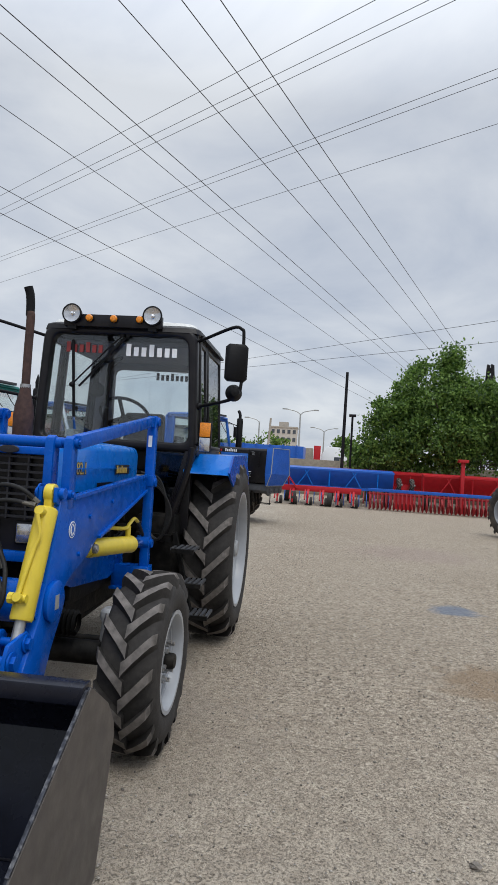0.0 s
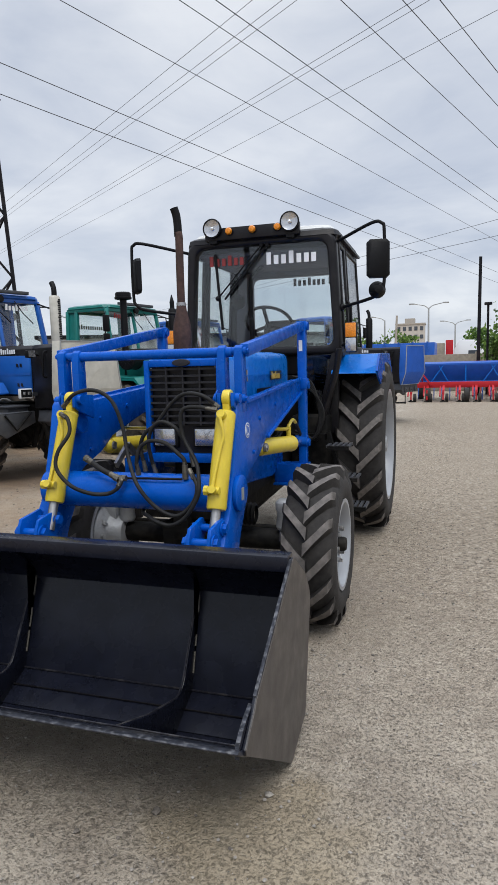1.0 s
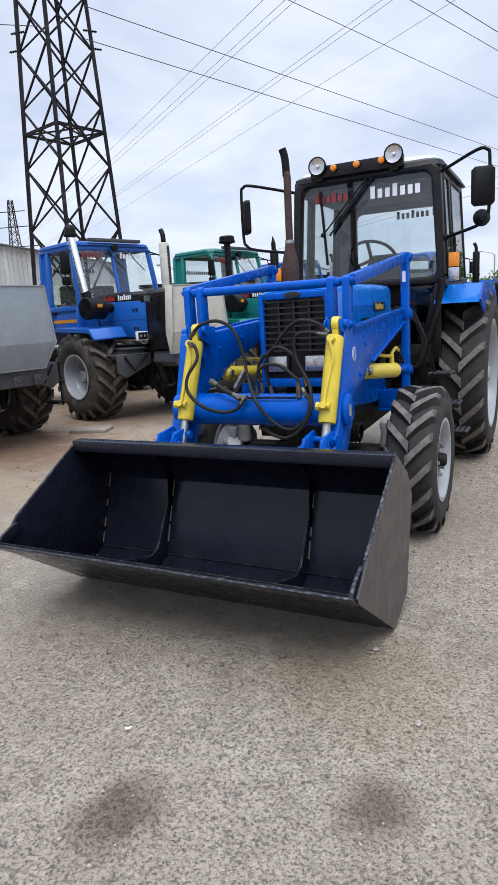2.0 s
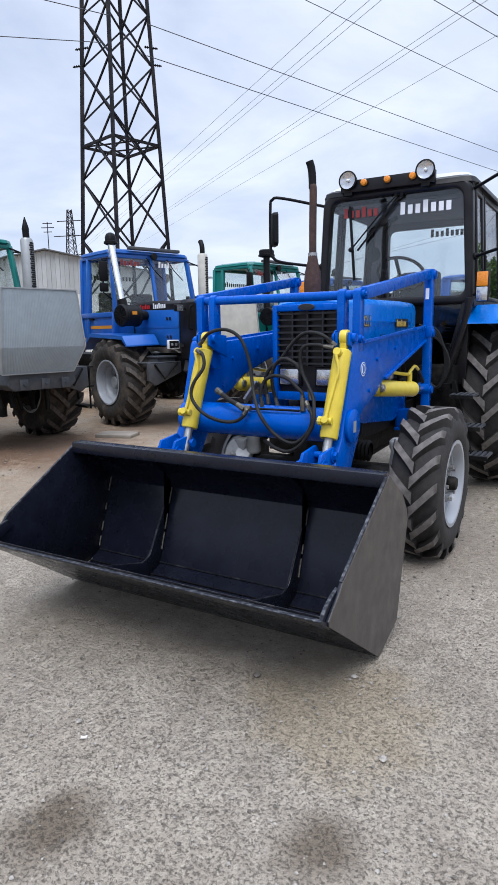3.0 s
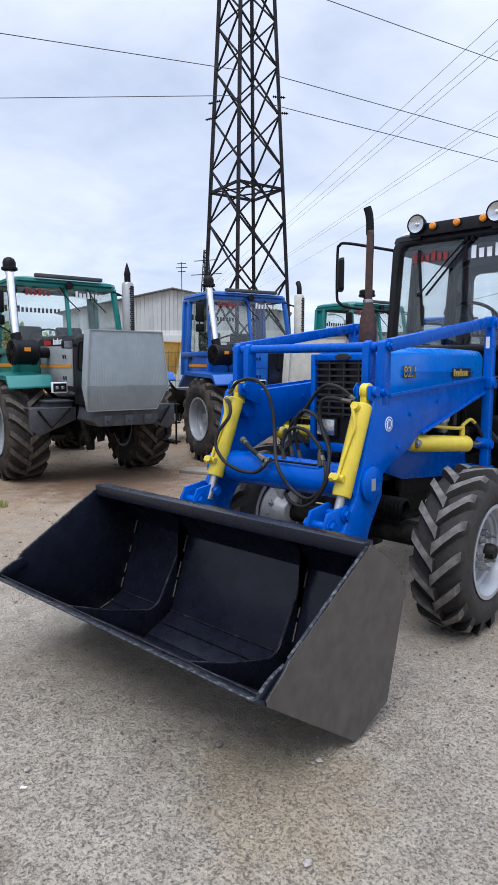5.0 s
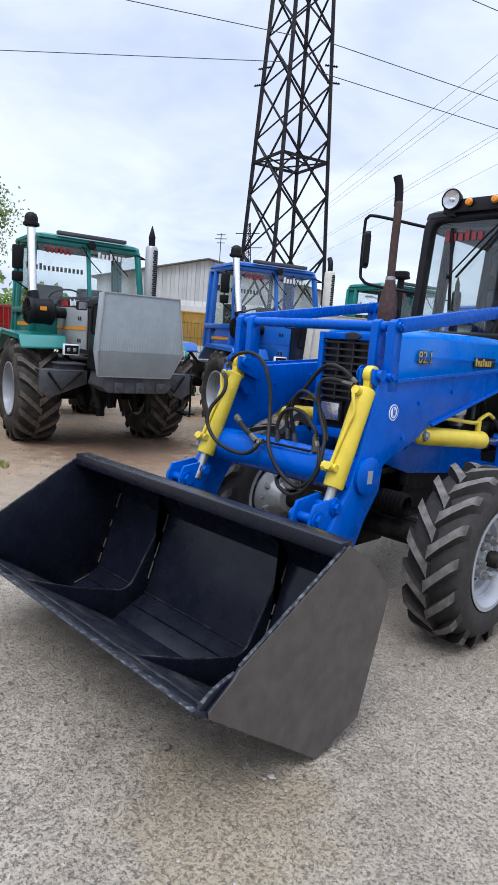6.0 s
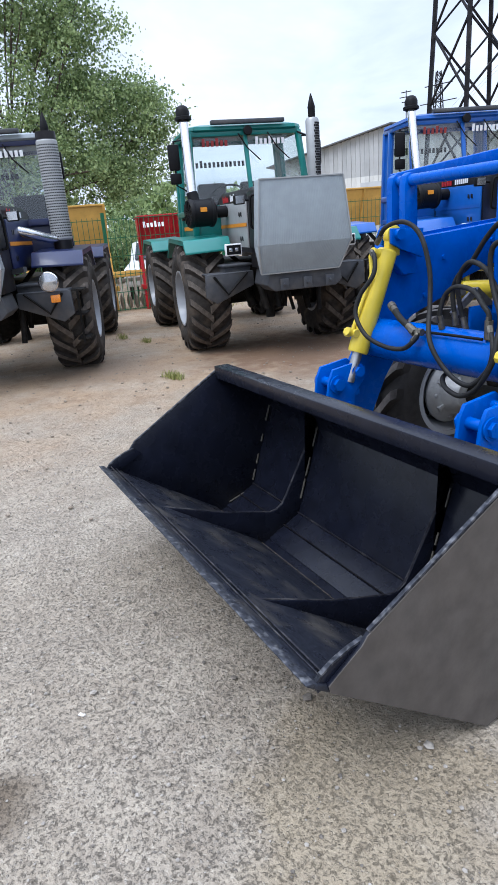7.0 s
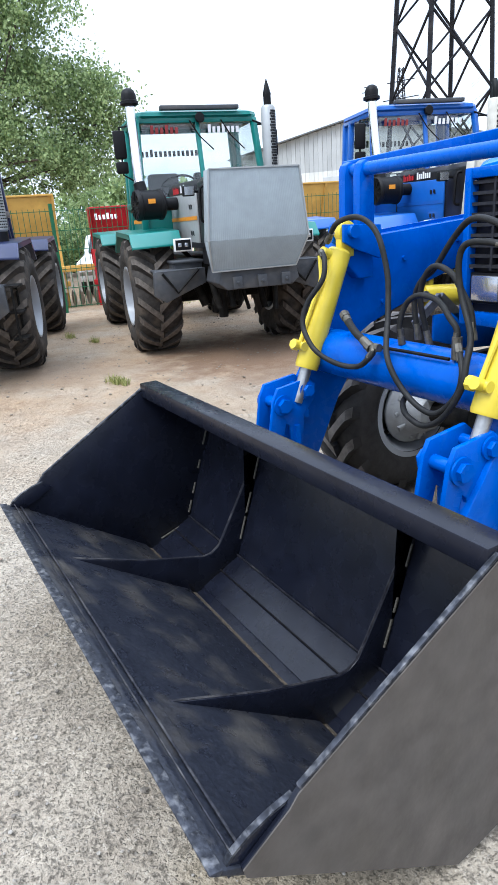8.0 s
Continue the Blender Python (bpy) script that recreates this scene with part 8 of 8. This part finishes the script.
def row_cultivator(label, m, length):
    """A red frame with a three-point hitch, row units and small gauge wheels."""
    T = thing("cultivator", label, "cultivator", m)
    h = length / 2
    part("frame", Shape().box(-h, h, -0.08, 0.08, 0.52, 0.74).box(-h, h, 0.55, 0.65, 0.55, 0.65), RED_PAINT, T, "red frame beam", bevel=0.01)
    part("toolbar", Shape().box(-h + 0.2, h - 0.1, 0.25, 0.33, 0.60, 0.68), BLUE_MACHINE, T, "blue inner bar", bevel=0.008)
    n = 6
    for k in range(n):
        x = -h + length * (k + 0.5) / n
        u = part("row_unit", Shape().beam((x, -0.02, 0.60), (x, -0.55, 0.32), 0.08, 0.08).beam((x - 0.12, -0.02, 0.6), (x - 0.12, -0.5, 0.22), 0.05, 0.06).beam((x, -0.55, 0.45), (x, -0.58, 0.05), 0.05, 0.08), RED_PAINT, T, "red row unit")
        part("gauge_wheel", Shape().lathe([(0.06, -0.06), (0.16, -0.05), (0.16, 0.05), (0.06, 0.06)], (x + 0.13, -0.42, 0.16), (1, 0, 0), 16, True), RUBBER, u, "small black wheel")
        part("share", Shape().prism([(x - 0.12, 0.02), (x + 0.12, 0.02), (x, 0.10)], "y", -0.66, -0.60), IRON, u)
    part("hitch", Shape().beam((-h + 0.3, -0.08, 0.62), (-h + 0.62, -0.15, 1.08), 0.07, 0.05).beam((-h + 1.0, -0.08, 0.62), (-h + 0.66, -0.15, 1.08), 0.07, 0.05).beam((-h + 0.64, -0.15, 1.08), (-h + 0.64, 0.55, 0.62), 0.06, 0.05), RED_PAINT, T, "red three-point hitch")
    for x in (-h + 0.9, h - 1.2):
        part("support_wheel", Shape().lathe([(0.10, -0.10), (0.26, -0.08), (0.26, 0.08), (0.10, 0.10)], (x, -0.35, 0.26), (1, 0, 0), 18, True), RUBBER, T, "black support wheel")
    return T


seed_drill("blue seed drill with light blue struts", pose(2.6, 22.9, 0, 0, 0, -2), 4.5, BLUE_MACHINE)
seed_drill("red seed drill with a long hopper box", pose(9.1, 22.6, 0, 0, 0, -3), 6.2, RED_PAINT)
seed_drill("red seed drill standing behind the front one", pose(5.2, 25.0, 0, 0, 0, -3), 6.0, RED_PAINT)
seed_drill("red seed drill at the end of the line", pose(15.6, 22.0, 0, 0, 0, -4), 6.0, RED_PAINT)
harrow("red tine cultivator on a blue toolbar", pose(8.0, 20.7, 0, 0, 0, -5), 8.6, BLUE_MACHINE, DARK_RED)
row_cultivator("red row cultivator with small black wheels", pose(1.75, 21.6, 0, 0, 0, -2), 3.5)
planter = thing("planter_wheels", "pair of lugged planter wheels before the red drill", "wheels")
for x in (5.0, 5.5):
    wheel(planter, pose(x, 22.2, 0.98), 0.26, 0.16, 0.13, 12, 0.025, 0.05, 0.4, DUSTY_RUBBER, LUG_TOP, RED_PAINT, 1, 0.02, 0.04)
part("bracket", Shape().box(4.9, 5.6, 22.28, 22.34, 0.0, 1.0), RED_PAINT, planter)
post = thing("red_post", "red steel stand with a flat top", "stand", pose(7.4, 22.0, 0))
part("column", Shape().box(-0.07, 0.07, -0.07, 0.07, 0, 2.0).box(-0.18, 0.18, -0.18, 0.18, 2.0, 2.12), RED_PAINT, post, bevel=0.01)
side_tyre = thing("spare_tractor_tyre", "dark lugged tractor wheel at the edge of the yard", "tyre", pose(6.69, 13.3, 0))
wheel(side_tyre, pose(0, 0, 0.675, 0, 0, 20), 0.68, 0.50, 0.335, 18, 0.05, 0.075, 0.36, DUSTY_RUBBER, LUG_TOP, RIM_WHITE, -1, 0.02, 0.09)

# wall, far pole, lamps, trailers and lorry
yard_wall = thing("yard_wall", "dusty brown yard wall of precast panels", "wall", kind="structure")
for k in range(22):
    x = -18 + 3.0 * k
    part("wall_panel", Shape().box(x + 0.03, x + 2.97, 30.2, 30.36, 0.0, 1.85), BRICK_WALL, yard_wall, bevel=0.015)
    part("wall_post", Shape().box(x - 0.1, x + 0.1, 30.12, 30.42, 0.0, 1.95), BRICK_WALL, yard_wall, bevel=0.015)
pole = thing("utility_pole", "dark wooden utility pole", "pole", pose(2.85, 25.7, 0))
part("shaft", Shape().cyl((0, 0, -0.05), (0.03, 0, 5.9), 0.085, 0.065, n=12), PYLON_STEEL, pole)
pole2 = thing("lamp_post", "short dark post with a small floodlight", "lamp post", pose(3.25, 26.2, 0))
part("shaft", Shape().cyl((0, 0, 0), (0, 0, 3.9), 0.05, n=8), PYLON_STEEL, pole2)
part("lamp_head", Shape().box(-0.16, 0.16, -0.1, 0.1, 3.9, 4.02), PYLON_STEEL, pole2, bevel=0.02)


def street_lamp(label, x, y, h, arm, both=True):
    T = thing("street_lamp", label, "street lamp", pose(x, y, 0), "distant street lamps")
    part("shaft", Shape().cyl((0, 0, 0), (0, 0, h - 0.3), 0.11, 0.07, n=8), SILVER, T)
    for side in ((-1, 1) if both else (-1,)):
        part("arm", Shape().tube([(0, 0, h - 0.4), (side * arm * 0.3, 0, h - 0.1), (side * arm, 0, h + 0.1)], 0.05, 6, 3), SILVER, T)
        part("lamp_head", Shape().box(*sorted((side * arm, side * (arm + 0.5))), -0.12, 0.12, h + 0.05, h + 0.17), SILVER, T, bevel=0.03)


street_lamp("grey street lamp with two arms", -0.15, 58.7, 6.8, 1.3)
street_lamp("grey street lamp with one arm", -4.9, 66.4, 6.3, 1.2, False)
street_lamp("grey street lamp far along the road", 2.4, 74.0, 6.0, 1.2)
street_lamp("grey street lamp behind the parked row", -20.6, 31.0, 4.8, 0.8, False)
far_mast = thing("utility_pole", "grey concrete pole beside the road", "pole", pose(-3.4, 60.0, 0))
part("shaft", Shape().cyl((0, 0, 0), (0.25, 0, 6.0), 0.14, 0.10, n=8), CONCRETE, far_mast)

for n, (x, y, w) in enumerate(((-1.2, 37.0, 4.2), (-5.8, 38.5, 4.4))):
    T = thing("trailer", "blue high-sided farm trailer", "trailer", pose(x, y, 0, 0, 0, -3), "blue trailers")
    part("side_wall", Shape().box(-w / 2, w / 2, -1.1, 1.1, 0.95, 2.65), BLUE_MACHINE, T, bevel=0.02)
    for k in range(5):
        xx = -w / 2 + w * (k + 0.5) / 5
        part("stake", Shape().box(xx - 0.05, xx + 0.05, -1.16, -1.09, 0.9, 2.7), BLUE_MACHINE, T)
    for xx in (-w / 2 + 0.7, w / 2 - 0.7):
        part("wheel", Shape().lathe([(0.2, -0.12), (0.45, -0.1), (0.45, 0.1), (0.2, 0.12)], (xx, -0.95, 0.45), (1e-3, 1, 0), 18, True), RUBBER, T)
lorry = thing("lorry", "white lorry with a red load board", "lorry", pose(2.4, 43.5, 0))
part("cab", Shape().prism([(-0.4, 0.6), (-0.4, 2.3), (0.0, 2.95), (1.0, 2.9), (1.6, 2.1), (1.75, 1.4), (1.75, 0.6)], "y", -1.1, 1.1), WHITE_PAINT, lorry, "white rounded cab", bevel=0.06)
part("window", Shape().prism([(0.5, 1.6), (0.55, 2.2), (1.15, 2.2), (1.35, 1.6)], "y", -1.13, -1.10), DARK_PANE, lorry)
part("load_board", Shape().box(-0.95, -0.45, -1.15, 1.15, 0.9, 2.95), RED_PAINT, lorry, bevel=0.03)
part("load_bed", Shape().box(-7.5, -1.0, -1.15, 1.15, 0.9, 2.75), BRICK_WALL, lorry, bevel=0.03)
for xx in (1.0, -2.5, -6.0):
    part("wheel", Shape().lathe([(0.2, -0.14), (0.5, -0.12), (0.5, 0.12), (0.2, 0.14)], (xx, -0.95, 0.5), (1e-3, 1, 0), 18, True), RUBBER, lorry)


def tower_block(x, y, w, d, h, storeys, bays):
    T = thing("apartment_building", "pale plastered apartment block far off", "building", pose(x, y, 0))
    part("wall", Shape().box(-w / 2, w / 2, 0, d, 0, h), HOUSE_PLASTER, T)
    part("roof", Shape().box(-w / 2 - 0.3, w / 2 + 0.3, -0.3, d, h, h + 0.5).box(-w * 0.2, w * 0.15, 2, d - 2, h + 0.5, h + 2.4), CONCRETE, T)
    for i in range(storeys):
        for j in range(bays):
            xx = -w / 2 + w * (j + 0.5) / bays
            zz = h * (i + 0.5) / storeys
            part("window", Shape().box(xx - w / bays * 0.28, xx + w / bays * 0.28, -0.12, 0.02, zz - 0.75, zz + 0.75), DARK_PANE, T)


tower_block(-12.0, 245.0, 10.5, 9.0, 15.4, 5, 5)

# ---------------------------------------------------------------- loose things on the ground
slab = part("concrete_slab", Shape().prism([(-0.26, -0.15), (0.27, -0.18), (0.28, 0.16), (-0.1, 0.2), (-0.26, 0.15)], "z", -0.01, 0.045), BRICK_WALL, None, "broken flat concrete slab lying on the sand", bevel=0.01)
slab.matrix_basis = pose(-4.2, 2.75, 0, 0, 0, 20)
tagged(slab, category="slab")


def stone_mesh(s, c, r, rnd):
    pts = []
    for z, q in ((-0.5, 0.7), (0.1, 1.0), (0.6, 0.55)):
        pts.append([(c[0] + math.cos(1.2566 * k + z) * r * q * rnd.uniform(0.75, 1.25), c[1] + math.sin(1.2566 * k + z) * r * q * rnd.uniform(0.75, 1.25), c[2] + z * r * 0.7) for k in range(5)])
    s.loft(pts)


def scatter(name, label, count, area, r0, r1, mat, seed):
    rnd = random.Random(seed)
    s = Shape()
    for _ in range(count):
        x, y = rnd.uniform(area[0], area[1]), rnd.uniform(area[2], area[3])
        r = r0 + (r1 - r0) * rnd.random() ** 3
        stone_mesh(s, (x, y, r * 0.15), r, rnd)
    mesh = bpy.data.meshes.new(name)
    mesh.from_pydata(s.v, [], s.f)
    mesh.materials.append(mat)
    ob = new(name, mesh)
    tagged(ob, label, "gravel", kind="stuff")


GRIT_DARK = material("dark_grit", (0.15, 0.132, 0.112), 0.9, grain=0.4, grain_size=50)
GRIT_PALE = material("pale_grit", (0.33, 0.30, 0.26), 0.9, grain=0.3, grain_size=50)
scatter("loose_grit", "dark loose grit on the concrete", 4200, (-2.5, 4.5, -3.3, 3.5), 0.0022, 0.008, GRIT_DARK, 71)
scatter("loose_grit", "pale loose grit on the concrete", 9000, (-2.5, 4.5, -3.3, 3.5), 0.0022, 0.008, GRIT_PALE, 72)
scatter("gravel", "scattered gravel across the open yard", 7000, (0.5, 11.0, 3.0, 17.0), 0.004, 0.012, GRIT_PALE, 74)
scatter("gravel", "dark gravel chips strewn over the open yard", 1800, (0.5, 6.0, -0.5, 9.0), 0.004, 0.011, GRIT_DARK, 75)
scatter("gravel", "coarse gravel on the sandy strip", 2000, (-8.0, -1.2, -2.5, 6.0), 0.004, 0.018, STONE, 73)
for n, (x, y, r) in enumerate(((0.977, -1.515, 0.017), (0.62, -1.70, 0.02), (0.40, -1.86, 0.012), (1.25, -1.95, 0.018), (2.2, -1.2, 0.03), (2.45, -0.6, 0.028), (0.2, -2.30, 0.013), (3.0, 0.9, 0.03))):
    rnd = random.Random(80 + n)
    s = Shape()
    stone_mesh(s, (0, 0, r * 0.2), r, rnd)
    ob = part("stone", s, GRIT_DARK if n % 3 else GRIT_PALE, None, "single small stone lying on the concrete")
    ob.matrix_basis = pose(x, y, 0)
    tagged(ob, category="stone", group="loose stones")
for n, (x, y) in enumerate(((0.285, -2.36), (-0.2, -3.3))):
    ob = part("paper_scrap", Shape().prism([(-0.011, -0.005), (0.010, -0.007), (0.014, 0.003), (0.0, 0.002), (-0.009, 0.007)], "z", 0.002, 0.006), PAPER, None, "crumpled white paper scrap")
    ob.matrix_basis = pose(x, y, 0, 8, -6, 40 + 70 * n)
    tagged(ob, category="litter", group="paper scraps")
